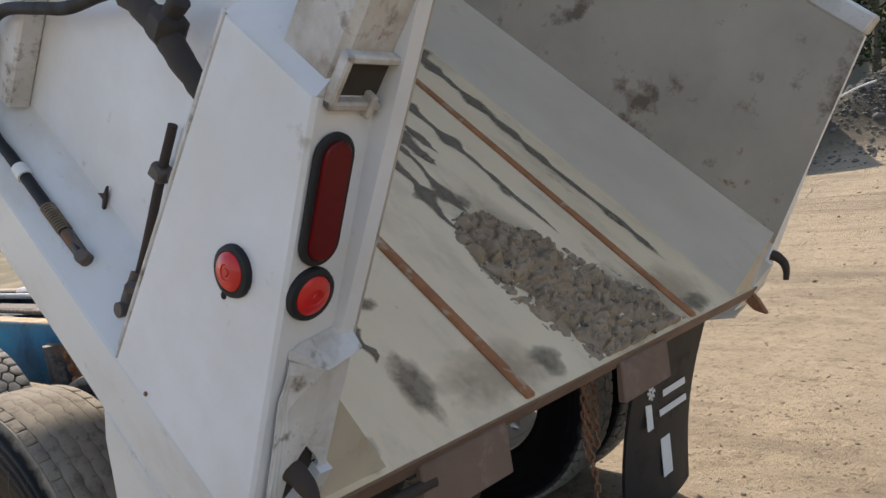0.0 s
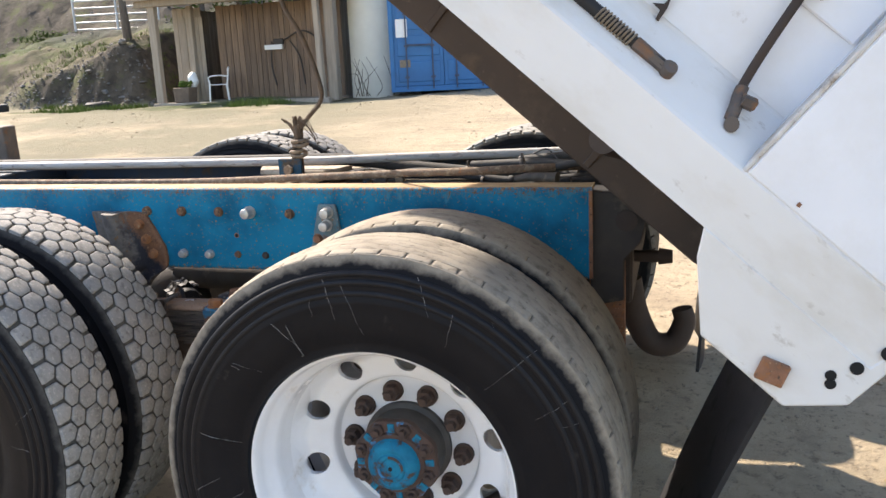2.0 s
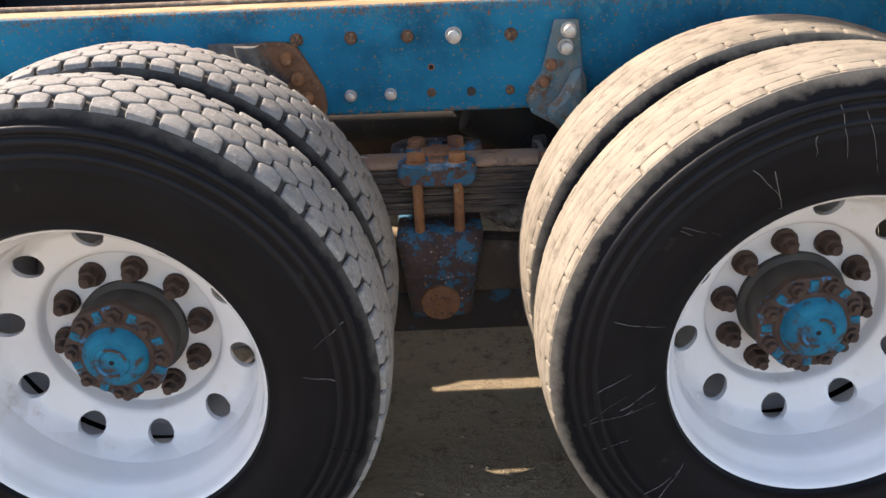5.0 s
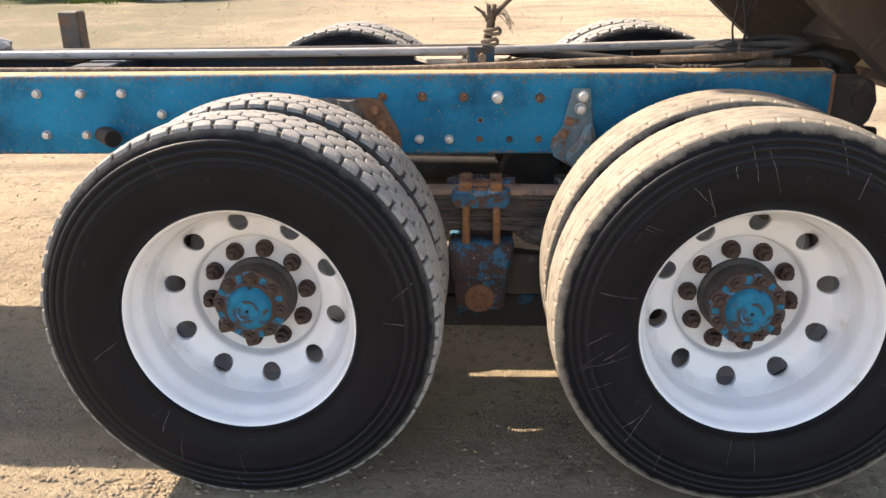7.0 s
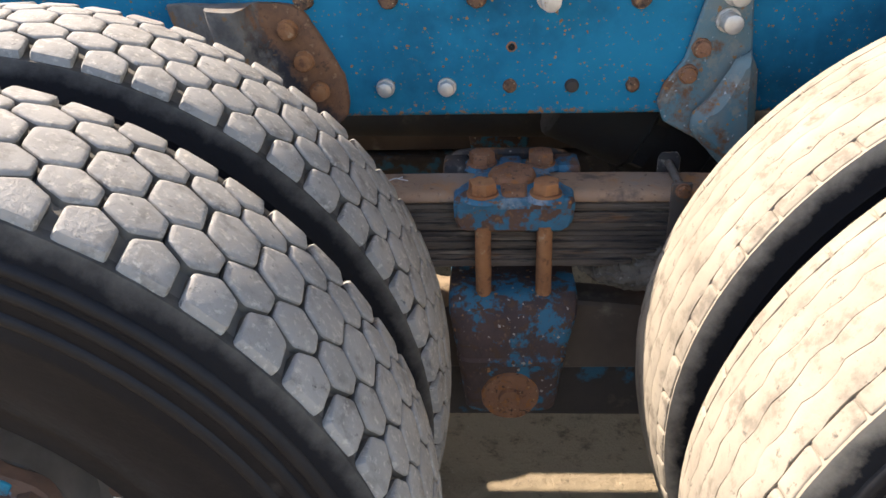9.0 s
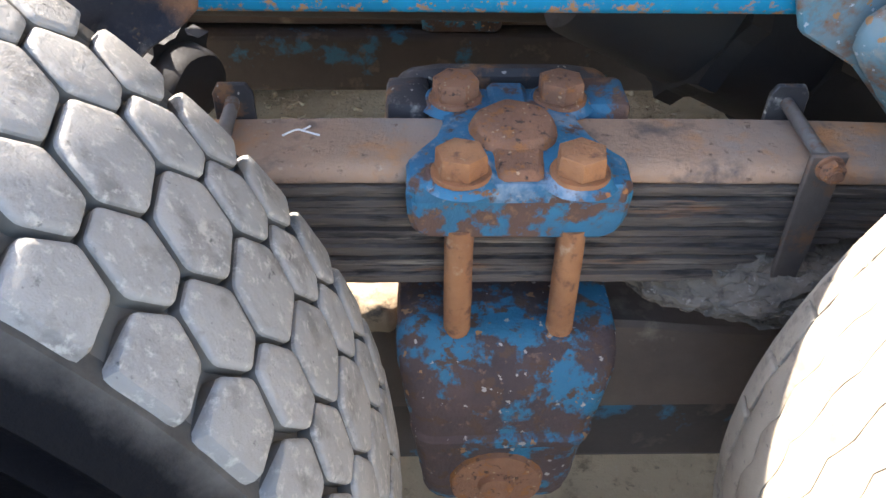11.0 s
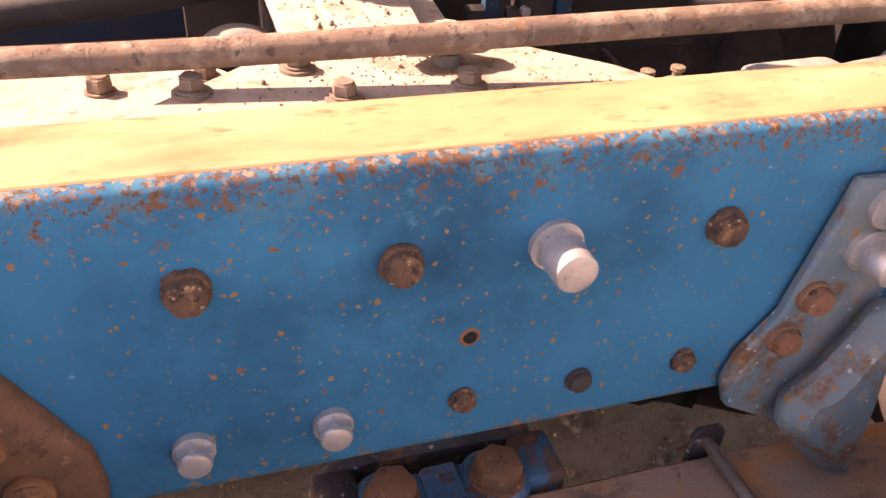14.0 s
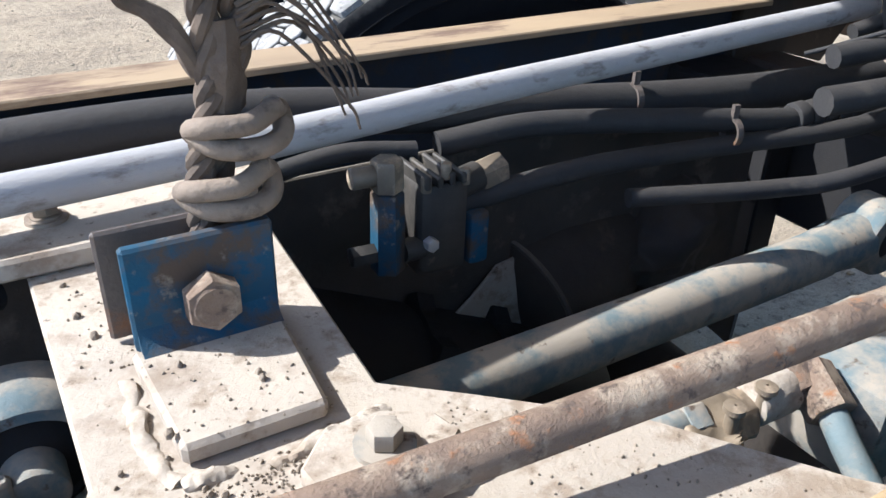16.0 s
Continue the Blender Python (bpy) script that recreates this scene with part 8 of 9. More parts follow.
def spaced(lo, hi, a, b, fine, coarse):
    """Grid lines: fine steps between a and b, growing ones outside."""
    out, x = [], a
    while x <= b:
        out.append(x); x += fine
    s = coarse
    x = b + s
    while x < hi:
        out.append(x); s *= 1.35; x += s
    out.append(hi)
    s, x, low = coarse, a - coarse, []
    while x > lo:
        low.append(x); s *= 1.35; x -= s
    return [lo] + low[::-1] + out


xs = [x for x in spaced(-400, 400, -30, 8, 0.33, 0.6) if not -4.5 < x < 7.9 and not -20 < x < -12.5] + [-19.95 + 0.11 * i for i in range(68)] + [-4.5 + 0.075 * i for i in range(166)]
ys = [y for y in spaced(-300, 700, -4, 46, 0.33, 0.6) if not -2.6 < y < 8.6 and not 16.2 < y < 19.2] + [-2.6 + 0.075 * i for i in range(150)] + [16.25 + 0.1 * i for i in range(30)]
xs.sort()
ys.sort()
verts = [(x, y, ground_z(x, y)) for y in ys for x in xs]
nx = len(xs)
faces = [(j * nx + i, j * nx + i + 1, (j + 1) * nx + i + 1, (j + 1) * nx + i) for j in range(len(ys) - 1) for i in range(nx - 1)]
me = bpy.data.meshes.new("ground")
me.from_pydata(verts, [], faces)
me.shade_smooth()
ground = part_from("ground", me, "ground", None, "dry tan dirt yard rising to a gravel slope", kind="structure")
tagged(ground, category="ground")

# pebbles and clods
rp = random.Random(12)
PHI = (1 + 5 ** 0.5) / 2
ICO_V = [Vector(v).normalized() for v in ((-1, PHI, 0), (1, PHI, 0), (-1, -PHI, 0), (1, -PHI, 0), (0, -1, PHI), (0, 1, PHI), (0, -1, -PHI), (0, 1, -PHI), (PHI, 0, -1), (PHI, 0, 1), (-PHI, 0, -1), (-PHI, 0, 1))]
ICO_F = ((0, 11, 5), (0, 5, 1), (0, 1, 7), (0, 7, 10), (0, 10, 11), (1, 5, 9), (5, 11, 4), (11, 10, 2), (10, 7, 6), (7, 1, 8), (3, 9, 4), (3, 4, 2), (3, 2, 6), (3, 6, 8), (3, 8, 9), (4, 9, 5), (2, 4, 11), (6, 2, 10), (8, 6, 7), (9, 8, 1))


def lump(pv, pf, x, y, s):
    """One uneven stone or clod lying on the ground."""
    o = len(pv)
    z = ground_z(x, y)
    a = rp.uniform(0, 6.28)
    ca, sa = math.cos(a), math.sin(a)
    ex, ey, ez = rp.uniform(0.7, 1.4), rp.uniform(0.6, 1.0), rp.uniform(0.4, 0.75)
    for v in ICO_V:
        k = s * rp.uniform(0.75, 1.2)
        px, py = v.x * k * ex, v.y * k * ey
        pv.append((x + px * ca - py * sa, y + px * sa + py * ca, z + s * 0.15 + v.z * k * ez))
    pf += [tuple(o + q for q in f) for f in ICO_F]


pv, pf = [], []
for i in range(11000):
    if i < 4200:
        x, y = rp.uniform(-3.4, 3.4), rp.uniform(-1.2, 3.8)
    else:
        d = rp.random() ** 1.7
        y = 1.5 + 15 * d
        x = rp.uniform(-4 - 0.75 * y, 3.5 + 0.25 * y)
    s = (0.0022 + 0.006 * rp.random() ** 2.2) * (1 + 0.13 * max(0, y))
    if rp.random() < 0.03:
        s *= 2.0
    lump(pv, pf, x, y, s)
for i in range(5200):
    # clods loosened beside the wheels and pushed up ahead of the front one
    if i < 3600:
        x, y = rp.uniform(-3.2, 1.6), rp.gauss(-0.35, 0.35)
    else:
        x, y = rp.gauss(-1.80, 0.16), rp.gauss(-0.20, 0.13)
    lump(pv, pf, x, y, 0.0022 + 0.0095 * rp.random() ** 3)
for i in range(2600):
    # trampled crumbly dirt under the truck
    lump(pv, pf, rp.uniform(-1.35, 0.25), rp.uniform(0.95, 2.3), 0.003 + 0.011 * rp.random() ** 2.6)
me = bpy.data.meshes.new("pebbles")
me.from_pydata(pv, [], pf)
tagged(part_from("pebbles", me, "clod", None, "scattered clods and pebbles on the dirt", kind="stuff"), category="gravel")

# gravel pile's rubble and slope stones
pv, pf = [], []
for i in range(3400):
    if i < 1700:
        x, y = rp.gauss(-1.2, 2.2), rp.gauss(18.6, 1.0)
    else:
        x, y = (rp.uniform(-32, -12.6), rp.uniform(20, 29)) if i < 2500 else (rp.uniform(-18, -12.7), rp.uniform(16.5, 17.9)) if i < 2950 else (rp.gauss(-23.5, 2.2), rp.gauss(17.9, 0.35))
    s = rp.uniform(0.02, 0.055) if rp.random() < 0.96 else rp.uniform(0.07, 0.14)
    lump(pv, pf, x, y, s)
me = bpy.data.meshes.new("rubble")
me.from_pydata(pv, [], pf)
tagged(part_from("rubble", me, "stone", None, "grey rubble on the pile and bank", kind="stuff"), category="gravel")

# grass tufts
gv, gf = [], []
for i in range(4200):
    if i < 700:
        x, y = rp.uniform(-14.5, -8), rp.uniform(13.8, 16.2)
        if noise.noise(Vector((x * 0.5, y * 0.5, 2))) < 0.12:
            continue
    else:
        x, y = rp.uniform(-32, -12.8), rp.uniform(15.5, 26)
        if x > -23 and 16.4 < y < 18.2:
            continue
        if noise.noise(Vector((x * 0.3, y * 0.3, 5))) < 0.05:
            continue
    z = ground_z(x, y)
    for b in range(9):
        a = rp.uniform(0, 6.28)
        h = rp.uniform(0.05, 0.16)
        w = 0.012
        bx, by = x + rp.gauss(0, 0.09), y + rp.gauss(0, 0.09)
        o = len(gv)
        gv += [(bx - w * math.sin(a), by + w * math.cos(a), z - 0.01), (bx + w * math.sin(a), by - w * math.cos(a), z - 0.01), (bx + 0.05 * math.cos(a), by + 0.05 * math.sin(a), z + h)]
        gf.append((o, o + 1, o + 2))
me = bpy.data.meshes.new("grass")
me.from_pydata(gv, [], gf)
tagged(part_from("grass", me, "grass", None, "patchy green grass on the bank", kind="stuff"), category="grass")

# -- shed
SY = 16.5
SZ = 0.78
shed = thing("shed", (-10, SY, SZ), "rustic plank shed with a small porch and tin roof", "shed")
INV = Matrix.Translation((10, -SY, -SZ))


def S(name, bm, ma, label="", parent=None, smooth=False):
    ob = part(name, bm, ma, parent or shed, label, INV if parent is None else None, smooth)
    return ob


wall_y = SY + 1.0
bm = bm_new()
box(bm, (-12.35, SY - 0.02, SZ - 0.3), (-7.45, SY + 3.6, SZ + 0.08), 0.01)
S("porch_floor", bm, "wood_grey", "grey weathered porch floor")
rs = random.Random(21)
x = -12.2
while x < -7.6:
    w = rs.uniform(0.13, 0.22)
    if not (-11.40 < x + w / 2 < -10.93):
        bm = bm_new()
        box(bm, (x, wall_y + rs.uniform(0, 0.012), SZ + 0.08), (x + w - 0.012, wall_y + 0.03, SZ + 2.45 + rs.uniform(-0.02, 0.02)), 0.003)
        S("plank", bm, "wood" if x > -11.0 else "wood_grey")
    x += w
y = wall_y + 0.05
while y < SY + 3.5:
    w = rs.uniform(0.14, 0.22)
    for sx in (-12.2, -7.6):
        bm = bm_new()
        box(bm, (sx, y, SZ + 0.05), (sx + 0.03, y + w - 0.012, SZ + 2.5), 0.003)
        S("plank", bm, "wood_grey")
    y += w
bm = bm_new()
box(bm, (-12.2, SY + 3.5, SZ), (-7.6, SY + 3.53, SZ + 2.4))
S("back_wall", bm, "wood_grey")
for k in range(5):
    bm = bm_new()
    box(bm, (0.0 + 0.115 * k, -0.015, 0.1), (0.108 + 0.115 * k, 0.015, 2.22), 0.004)
    m = Matrix.Translation((-11.86, wall_y - 0.14, SZ)) @ pose(0, 0, 0, 0, 0, 12)
    bmesh.ops.transform(bm, matrix=m, verts=bm.verts)
    S("door_board", bm, "wood_grey", "grey plank of the open door")
for px, lean in ((-12.28, 0.0), (-11.62, 0.0), (-7.72, -0.05)):
    bm = bm_new()
    wdt = 0.2 if px < -12 else 0.13
    yy = SY + (0.05 if px != -11.62 else 0.75)
    prism(bm, [(px, SZ), (px + wdt, SZ), (px + wdt + lean, SZ + 2.5), (px + lean, SZ + 2.5)], "y", yy, yy + 0.16, 0.012)
    S("post", bm, "wood_grey", "rough grey timber post")
bm = bm_new()
box(bm, (-7.55, SY + 0.2, SZ), (-7.30, SY + 0.45, SZ + 2.5), 0.02)
S("post", bm, "wood_grey", "rough grey timber post")
bm = bm_new()
box(bm, (-12.6, SY - 0.02, SZ + 2.46), (-7.1, SY + 0.16, SZ + 2.62), 0.01)
S("beam", bm, "wood_grey", "weathered roof beam")
bm = bm_new()
box(bm, (-12.7, SY - 0.25, SZ + 2.62), (-7.0, SY + 3.8, SZ + 2.68), m=Matrix.Identity(4))
for v in bm.verts:
    v.co.z += 0.22 * (v.co.y - SY + 0.25) / 4 * 2.2
S("roof_deck", bm, "wood_grey", "roof boards")
bm = bm_new()
for k in range(72):
    x = -12.75 + 0.08 * k
    sweep(bm, [(x, SY - 0.32, SZ + 2.69), (x, SY + 3.8, SZ + 2.70 + 0.49)], 0.026, 6, 1, False)
S("tin_roof", bm, "tin", "grey corrugated tin roof", smooth=True)
bm = bm_new()
box(bm, (-9.55, wall_y - 0.09, SZ + 1.30), (-9.05, wall_y - 0.01, SZ + 1.42), 0.006)
S("switch_board", bm, "plastic", "pale board with switches on the wall")
bm = bm_new()
box(bm, (-9.30, wall_y - 0.08, SZ + 1.42), (-9.02, wall_y - 0.01, SZ + 1.56), 0.02)
sweep(bm, [(-9.0, wall_y - 0.05, SZ + 1.52), (-8.5, wall_y - 0.08, SZ + 1.72), (-8.1, wall_y - 0.06, SZ + 1.5), (-7.95, wall_y - 0.05, SZ + 0.9)], 0.02, 8)
sweep(bm, [(-8.85, wall_y - 0.05, SZ + 1.5), (-8.6, wall_y - 0.06, SZ + 1.1), (-8.5, wall_y - 0.05, SZ + 0.4)], 0.02, 8)
sweep(bm, [(-9.35, wall_y - 0.05, SZ + 1.5), (-9.40, wall_y - 0.05, SZ + 0.9), (-9.3, wall_y - 0.05, SZ + 0.4)], 0.02, 8)
S("wall_cable", bm, "dark", "dark cables and meter on the wall", smooth=True)


def chair():
    c = thing("garden_chair", pose(-10.68, SY + 0.42, SZ + 0.08, 0, 0, -58), "white plastic garden chair on the shed porch", "chair")
    bm = bm_new()
    box(bm, (-0.25, -0.24, 0.40), (0.25, 0.24, 0.425), 0.01)
    part("seat", bm, "plastic", c)
    for sx in (-0.23, 0.23):
        for sy in (-0.21, 0.21):
            bm = bm_new()
            sweep(bm, [(sx * 1.08, sy * 1.12, 0), (sx, sy, 0.41)], 0.022, 8, 1, False)
            part("leg", bm, "plastic", c)
        bm = bm_new()
        sweep(bm, [(sx * 1.05, -0.2, 0.42), (sx * 1.12, -0.22, 0.60), (sx * 1.12, 0.0, 0.64), (sx * 1.08, 0.22, 0.62)], 0.018, 8)
        part("armrest", bm, "plastic", c)
    for k in range(6):
        bm = bm_new()
        x = -0.2 + 0.08 * k
        sweep(bm, [(x, 0.22, 0.42), (x * 1.05, 0.28, 0.80)], 0.016, 8, 1, False)
        part("back_slat", bm, "plastic", c)
    bm = bm_new()
    sweep(bm, [(-0.24, 0.27, 0.76), (-0.12, 0.285, 0.82), (0.12, 0.285, 0.82), (0.24, 0.27, 0.76)], 0.022, 8)
    part("back_rail", bm, "plastic", c)


chair()
bm = bm_new()
prism(bm, [(-0.20, 0), (0.20, 0), (0.24, 0.38), (-0.24, 0.38)], "y", -0.2, 0.2, 0.02)
pl = thing("planter", (-11.55, SY + 0.25, SZ + 0.08), "brown planter with yellow flowers by the shed post", "planter")
part("pot", bm, "clay", pl)
bm = bm_new()
rf = random.Random(2)
for i in range(60):
    bmesh.ops.create_icosphere(bm, subdivisions=1, radius=rf.uniform(0.02, 0.05), matrix=Matrix.Translation((rf.gauss(0, 0.09), rf.gauss(0, 0.09), 0.40 + rf.random() * 0.12)))
part("flowers", bm, "grass", pl, "small yellow-green plants", kind="stuff")
bag = bm_new()
bmesh.ops.create_icosphere(bag, subdivisions=3, radius=0.16, matrix=Matrix.Translation((-11.45, SY + 0.5, SZ + 0.62)) @ Matrix.Diagonal((0.8, 0.8, 1.3, 1)))
roughen(bag, 0.05, 6)
bm = bag
ob = part("water_jug", bm, "plastic", None, "pale plastic jug on the porch", smooth=True)
tagged(ob, category="jug")

# -- tank
tank = bm_new()
cyl(tank, (-6.62, SY + 1.35, 0.80), (-6.62, SY + 1.35, 3.6), 0.72, seg=56)
cyl(tank, (-6.62, SY + 1.35, 3.6), (-6.62, SY + 1.35, 3.95), 0.72, 0.3, seg=56)
tk = part("water_tank", tank, "tank", None, "upright cream plastic water tank beside the shed", smooth=True)
tagged(tk, category="tank")
bm = bm_new()
for i in range(14):
    x0 = -7.1 + rp.uniform(-0.5, 1.3)
    sweep(bm, [(x0, SY + 0.45, 0.85), (x0 + rp.uniform(-0.2, 0.2), SY + 0.4, 1.1 + rp.random() * 0.3), (x0 + rp.uniform(-0.3, 0.3), SY + 0.35, 1.3 + rp.random() * 0.5)], 0.012, 5, 4, True, (1, 0.4))
tagged(part("dry_weeds", bm, "bark", None, "dry weeds at the foot of the tank", kind="stuff"), category="weeds")

# -- container
cont = thing("shipping_container", pose(-4.6, SY + 0.1, 0.9, 0, 0, 18), "blue steel shipping container with doors closed", "container")
CI = Matrix.Translation((4.6, -SY - 0.1, -0.9))
CX0, CX1, CZ0, CZ1 = -5.82, -3.36, 0.93, 3.52


def C(name, bm, ma, label="", smooth=False):
    return part(name, bm, ma, cont, label, CI, smooth)


bm = bm_new()
pts = []
k = 0
yy = SY + 0.25
prof = []
while yy < SY + 6.1:
    prof += [(yy, 0.0), (yy + 0.07, 0.0), (yy + 0.105, 0.036), (yy + 0.175, 0.036)]
    yy += 0.28
for sx, sgn in ((CX0 + 0.03, 1), (CX1 - 0.03, -1)):
    lo = [bm.verts.new((sx + sgn * d, y, CZ0 + 0.1)) for y, d in prof]
    hi = [bm.verts.new((sx + sgn * d, y, CZ1 - 0.1)) for y, d in prof]
    for i in range(len(prof) - 1):
        bm.faces.new((lo[i], lo[i + 1], hi[i + 1], hi[i]))
box(bm, (CX0, SY + 0.2, CZ1 - 0.1), (CX1, SY + 6.2, CZ1))
box(bm, (CX0, SY + 0.2, CZ0), (CX1, SY + 6.2, CZ0 + 0.14))
box(bm, (CX0, SY + 6.1, CZ0), (CX1, SY + 6.2, CZ1))
C("body", bm, "cont", "corrugated blue container body")
for sx in (CX0, CX1 - 0.1):
    bm = bm_new()
    box(bm, (sx, SY + 0.1, CZ0), (sx + 0.1, SY + 0.24, CZ1), 0.008)
    C("corner_post", bm, "cont")
for zz in (CZ0, CZ1 - 0.12):
    bm = bm_new()
    box(bm, (CX0 + 0.1, SY + 0.1, zz), (CX1 - 0.1, SY + 0.22, zz + 0.12), 0.006)
    C("end_beam", bm, "cont")
mx = (CX0 + CX1) / 2
for a, b in ((CX0 + 0.1, mx - 0.006), (mx + 0.006, CX1 - 0.1)):
    bm = bm_new()
    box(bm, (a, SY + 0.14, CZ0 + 0.13), (b, SY + 0.19, CZ1 - 0.13), 0.006)
    for i in range(4):
        z0 = CZ0 + 0.22 + i * 0.58
        box(bm, (a + 0.08, SY + 0.118, z0), (b - 0.08, SY + 0.142, z0 + 0.46), 0.012)
    C("door", bm, "cont", "blue ribbed container door")
    for f in (0.25, 0.78):
        bm = bm_new()
        xx = a + (b - a) * f
        cyl(bm, (xx, SY + 0.09, CZ0 + 0.06), (xx, SY + 0.09, CZ1 - 0.06), 0.018, seg=10)
        for zz in (CZ0 + 0.3, CZ0 + 1.0, CZ0 + 1.7, CZ0 + 2.3):
            box(bm, (xx - 0.05, SY + 0.075, zz), (xx + 0.05, SY + 0.125, zz + 0.05))
        box(bm, (xx - 0.01, SY + 0.06, CZ0 + 1.02), (xx + 0.36 * (1 if f < 0.5 else -1), SY + 0.08, CZ0 + 1.06))
        C("lock_bar", bm, "cont_dark", "door lock bar", True)
for x0, x1, z0, z1, ma in ((CX0 + 0.16, CX0 + 0.42, CZ0 + 1.22, CZ0 + 1.62, "paper"), (CX1 - 0.50, CX1 - 0.22, CZ0 + 1.30, CZ0 + 1.68, "paper"), (CX1 - 1.02, CX1 - 0.72, CZ0 + 1.22, CZ0 + 1.68, "red_dark"), (CX1 - 0.97, CX1 - 0.77, CZ0 + 1.28, CZ0 + 1.62, "cont"),
                           (CX0 + 0.22, CX0 + 0.46, CZ0 + 0.55, CZ0 + 0.72, "brass")):
    bm = bm_new()
    box(bm, (x0, SY + (0.108 if ma != "cont" else 0.104), z0), (x1, SY + 0.117, z1))
    C("label_plate", bm, ma)

# -- gate on the bank
gate = thing("tube_gate", (-20, 25, ground_z(-20, 25)), "galvanised tube gate on the bank", "gate")
bm = bm_new()
for k in range(5):
    z = 0.25 + 0.26 * k
    bm2 = bm_new()
    sweep(bm2, [(-1.5, 0, z), (2.2, 0, z - 0.08)], 0.028, 8, 1, False)
    part("rail", bm2, "gate", gate, smooth=True)
bm.free()
for x in (-1.5, 0.4, 2.2):
    bm2 = bm_new()
    sweep(bm2, [(x, 0, -0.1), (x, 0, 1.42)], 0.04, 8, 1, False)
    part("post", bm2, "gate", gate, smooth=True)


# -- trees and bushes
def leaf_cloud(rnd, blobs, count, size):
    v, f = [], []
    for i in range(count):
        c, r = blobs[rnd.randrange(len(blobs))]
        d = Vector((rnd.gauss(0, 1), rnd.gauss(0, 1), rnd.gauss(0, 1)))
        d = d.normalized() * (rnd.random() ** 0.45)
        p = Vector(c) + Vector((d.x * r[0], d.y * r[1], d.z * r[2]))
        a = Vector((rnd.gauss(0, 1), rnd.gauss(0, 1), rnd.gauss(0, 0.6))).normalized()
        b = a.cross(Vector((rnd.gauss(0, 1), rnd.gauss(0, 1), rnd.gauss(0, 1)))).normalized()
        s = size * rnd.uniform(0.6, 1.5)
        o = len(v)
        v += [tuple(p - a * s), tuple(p + b * s * 0.45), tuple(p + a * s), tuple(p - b * s * 0.45)]
        f.append((o, o + 1, o + 2, o + 3))
    me = bpy.data.meshes.new("crown")
    me.from_pydata(v, [], f)
    return me


def tree(x, y, h, ma, seed, bare=False, spread=1.0, label="", leaves=2600):
    rnd = random.Random(seed)
    z = ground_z(x, y) - 0.1
    t = thing("tree", (x, y, z), label, "tree")
    bm = bm_new()
    lean = rnd.uniform(-0.06, 0.06)
    top = Vector((lean * h, rnd.uniform(-0.05, 0.05) * h, h * 0.92))
    pts = [Vector((0, 0, 0)), Vector((lean * h * 0.3, 0, h * 0.33)), Vector((lean * h * 0.5, 0.02 * h, h * 0.62)), top]
    sweep(bm, pts, 0.022 * h + 0.03, 9, 5, True, (1, 0.2))
    blobs = []
    for i in range(11):
        f = rnd.uniform(0.3, 0.95)
        p = smooth_line(pts, 6)[int(f * 17)]
        a = rnd.uniform(0, 6.28)
        ln = h * (0.34 - 0.22 * f) * spread * rnd.uniform(0.7, 1.3)
        e = p + Vector((math.cos(a) * ln, math.sin(a) * ln, ln * rnd.uniform(0.25, 0.7)))
        sweep(bm, [p, (p + e) / 2 + Vector((0, 0, -0.05 * ln)), e], 0.008 * h + 0.008, 6, 4, True, (1, 0.25))
        blobs.append((e, (ln * 0.55, ln * 0.55, ln * 0.42)))
        blobs.append(((p + e) / 2, (ln * 0.4, ln * 0.4, ln * 0.3)))
    part("trunk", bm, "bark", t, "grey-brown trunk and limbs", smooth=True)
    if not bare:
        part_from("crown", leaf_cloud(rnd, blobs, leaves, 0.05 + 0.008 * h), ma, t, "loose leafy crown")


tree(-14.3, 18.4, 4.6, "foliage", 1, False, 0.6, "slim young tree with sparse spring leaves", 260)
tree(-14.9, 20.5, 5.2, "foliage", 2, False, 1.2, "bushy tree in fresh green leaf")
tree(-12.6, 21.8, 6.0, "foliage", 3, False, 1.3, "bushy tree in fresh green leaf")
tree(-16.9, 26.5, 4.2, "foliage", 4, False, 1.5, "bushy tree in fresh green leaf")
rt = random.Random(77)
for i in range(16):
    x = -28 + i * 2.3 + rt.uniform(-0.8, 0.8)
    y = 33 + rt.uniform(-2, 6) + (3 if x < -18 else 0)
    tree(x, y, rt.uniform(4.5, 8), "foliage_dark" if rt.random() < 0.7 else "foliage", 100 + i, rt.random() < 0.15, 1.2, "scrubby tree on the hillside", 1500)
tree(-9.3, 26.0, 6.5, "foliage_dark", 50, False, 1.2, "dark leafy tree behind the shed")
tree(-1.0, 25.5, 6.5, "foliage_dark", 51, False, 1.3, "dark leafy tree behind the container")
tree(-3.6, 27.5, 7.0, "foliage_dark", 52, False, 1.3, "dark leafy tree behind the container")
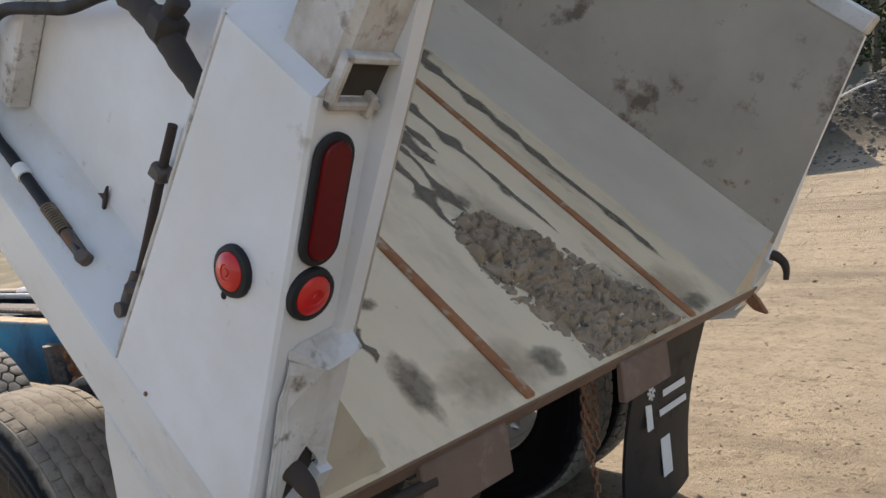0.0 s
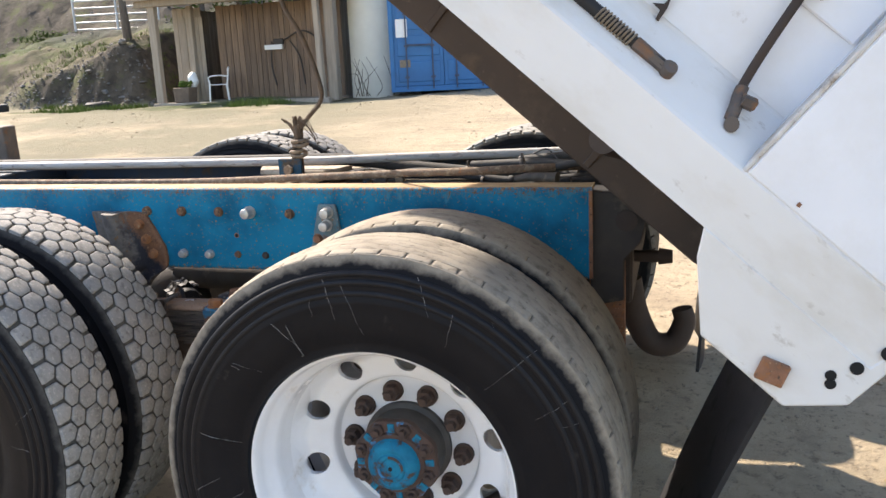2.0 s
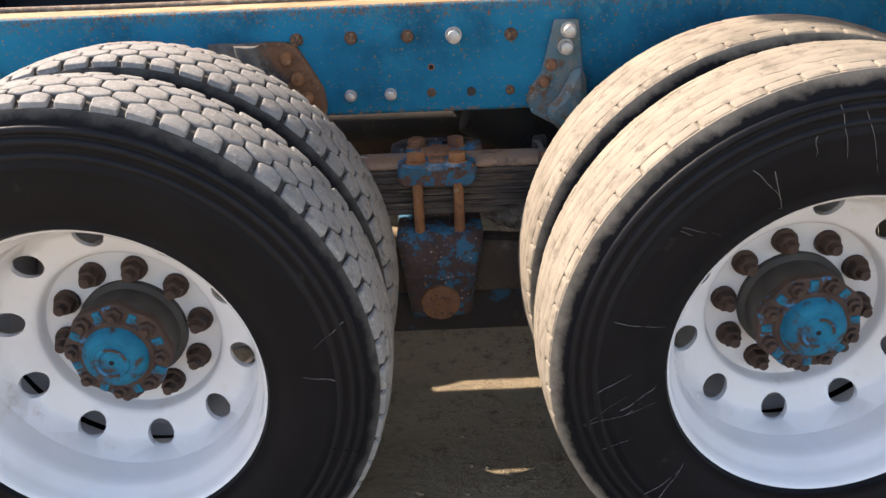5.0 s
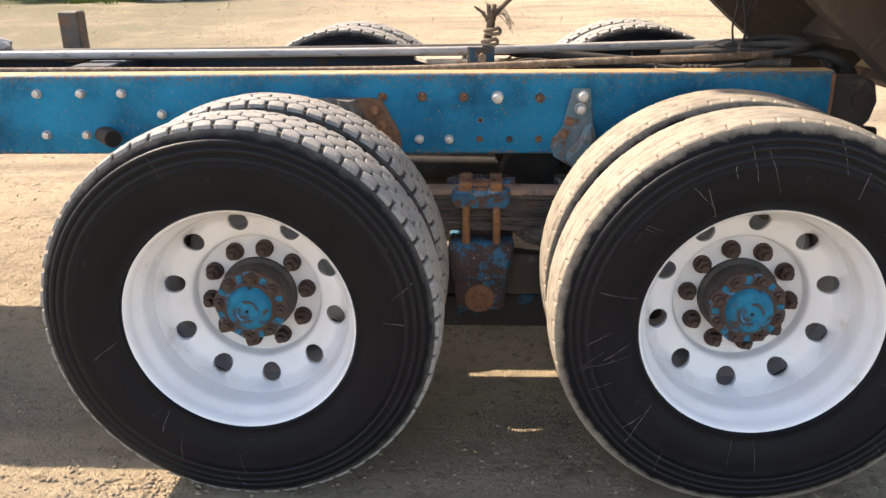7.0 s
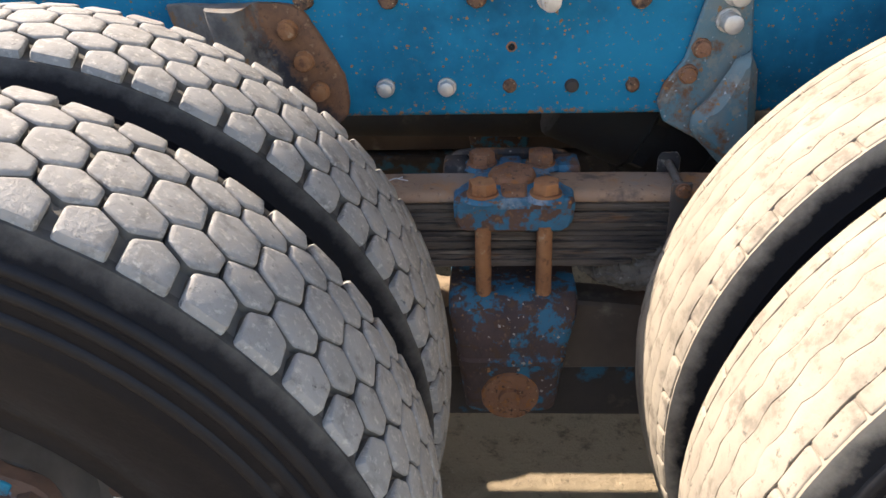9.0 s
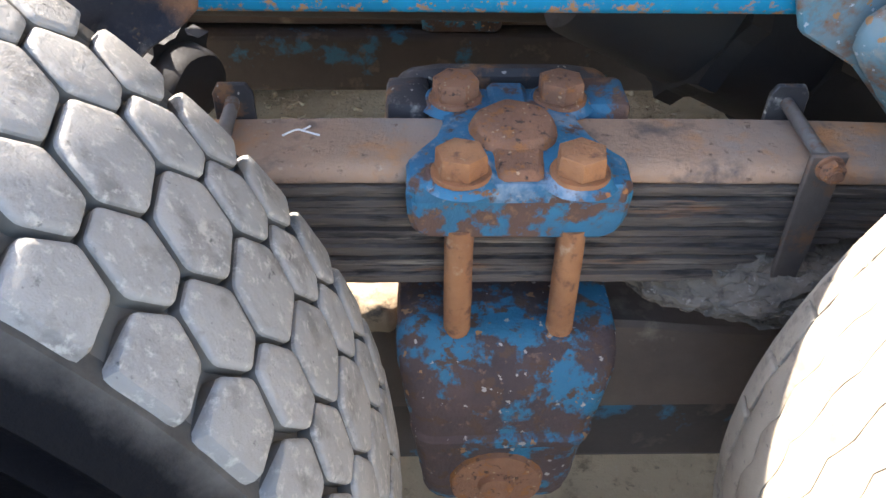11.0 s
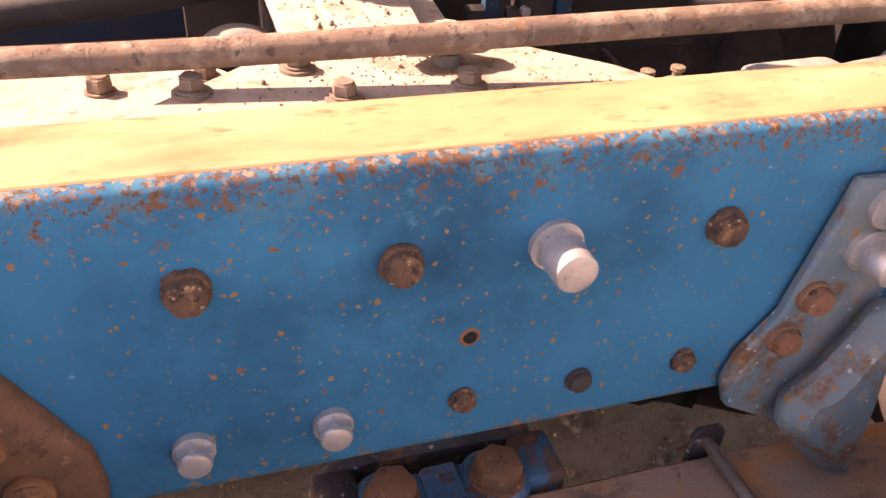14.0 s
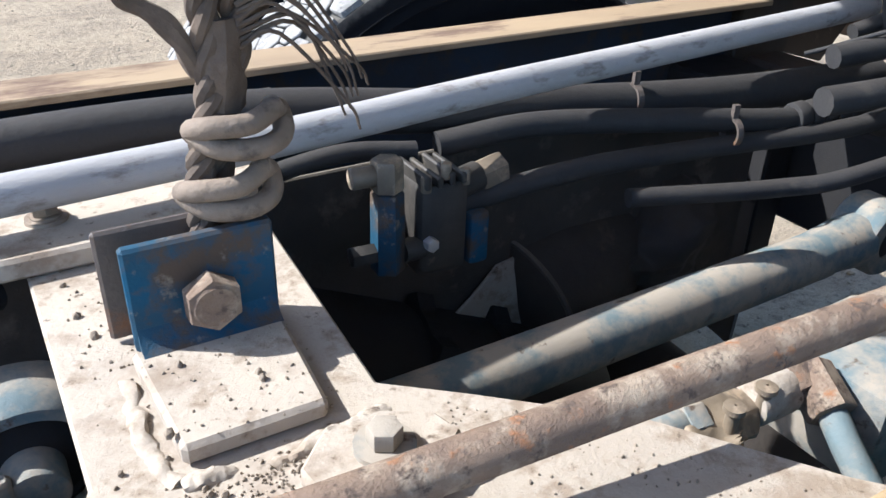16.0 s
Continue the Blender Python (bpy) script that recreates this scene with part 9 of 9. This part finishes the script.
for i in range(10):
    x, y = rt.uniform(-44, -24), rt.uniform(21, 28)
    bmx = leaf_cloud(rt, [((rt.uniform(-0.7, 0.7), rt.uniform(-0.5, 0.5), 0.10 + 0.07 * k), (0.65, 0.6, 0.20)) for k in range(4)], 900, 0.05)
    b = part_from("bush", bmx, "foliage", None, "low green bush on the bank", Matrix.Translation((x, y, ground_z(x, y) - 0.05)))
    tagged(b, category="bush", group="bushes on the bank")

for i in range(14):
    x, y = rt.uniform(-36, -22.5), rt.uniform(20.4, 24.0)
    bmx = leaf_cloud(rt, [((rt.uniform(-0.8, 0.8), rt.uniform(-0.6, 0.6), 0.12 + 0.10 * k), (0.9, 0.8, 0.25)) for k in range(4)], 1500, 0.06)
    b = part_from("bush", bmx, "tussock", None, "low yellow-green weeds at the foot of the bank", Matrix.Translation((x, y, ground_z(x, y) - 0.05)))
    tagged(b, category="bush", group="bushes on the bank")

# old tyres and a bucket on the yard's edge
for x, y, r in ((-13.55, 15.9, 0.32), (-16.4, 15.6, 0.24)):
    bm = bm_new()
    lathe(bm, [(r * 0.55, -0.08), (r * 0.85, -0.1), (r, -0.06), (r, 0.06), (r * 0.85, 0.1), (r * 0.55, 0.08)], 28, True)
    ob = part("old_tyre", bm, "black", None, "old black tyre lying in the dirt", pose(x, y, ground_z(x, y) + 0.08, 90), True)
    tagged(ob, category="tyre", group="old tyres")
bm = bm_new()
sweep(bm, [(-3.1, 17.2, 2.05), (-2.6, 17.2, 2.10), (-1.9, 17.4, 2.4), (-1.5, 17.4, 2.5)], 0.02, 8)
cyl(bm, (-3.2, 17.2, 2.0), (-2.85, 17.2, 2.15), 0.07, seg=14)
ob = part("drain_pipe", bm, "plastic", None, "white pipe end lying on the rubble pile", smooth=True)
tagged(ob, category="pipe")
# yellow leaf on the ground behind the truck
bm = bm_new()
prism(bm, [(-0.03, 0), (-0.01, 0.018), (0.02, 0.02), (0.035, 0.004), (0.015, -0.016), (-0.015, -0.014)], "z", 0.0, 0.003)
for v in bm.verts:
    v.co.z += 0.25 * abs(v.co.x) * 0.5
ob = part("fallen_leaf", bm, "flange", None, "yellow fallen leaf on the dirt", Matrix.Translation((1.35, 1.15, ground_z(1.35, 1.15) + 0.004)))
tagged(ob, category="leaf")
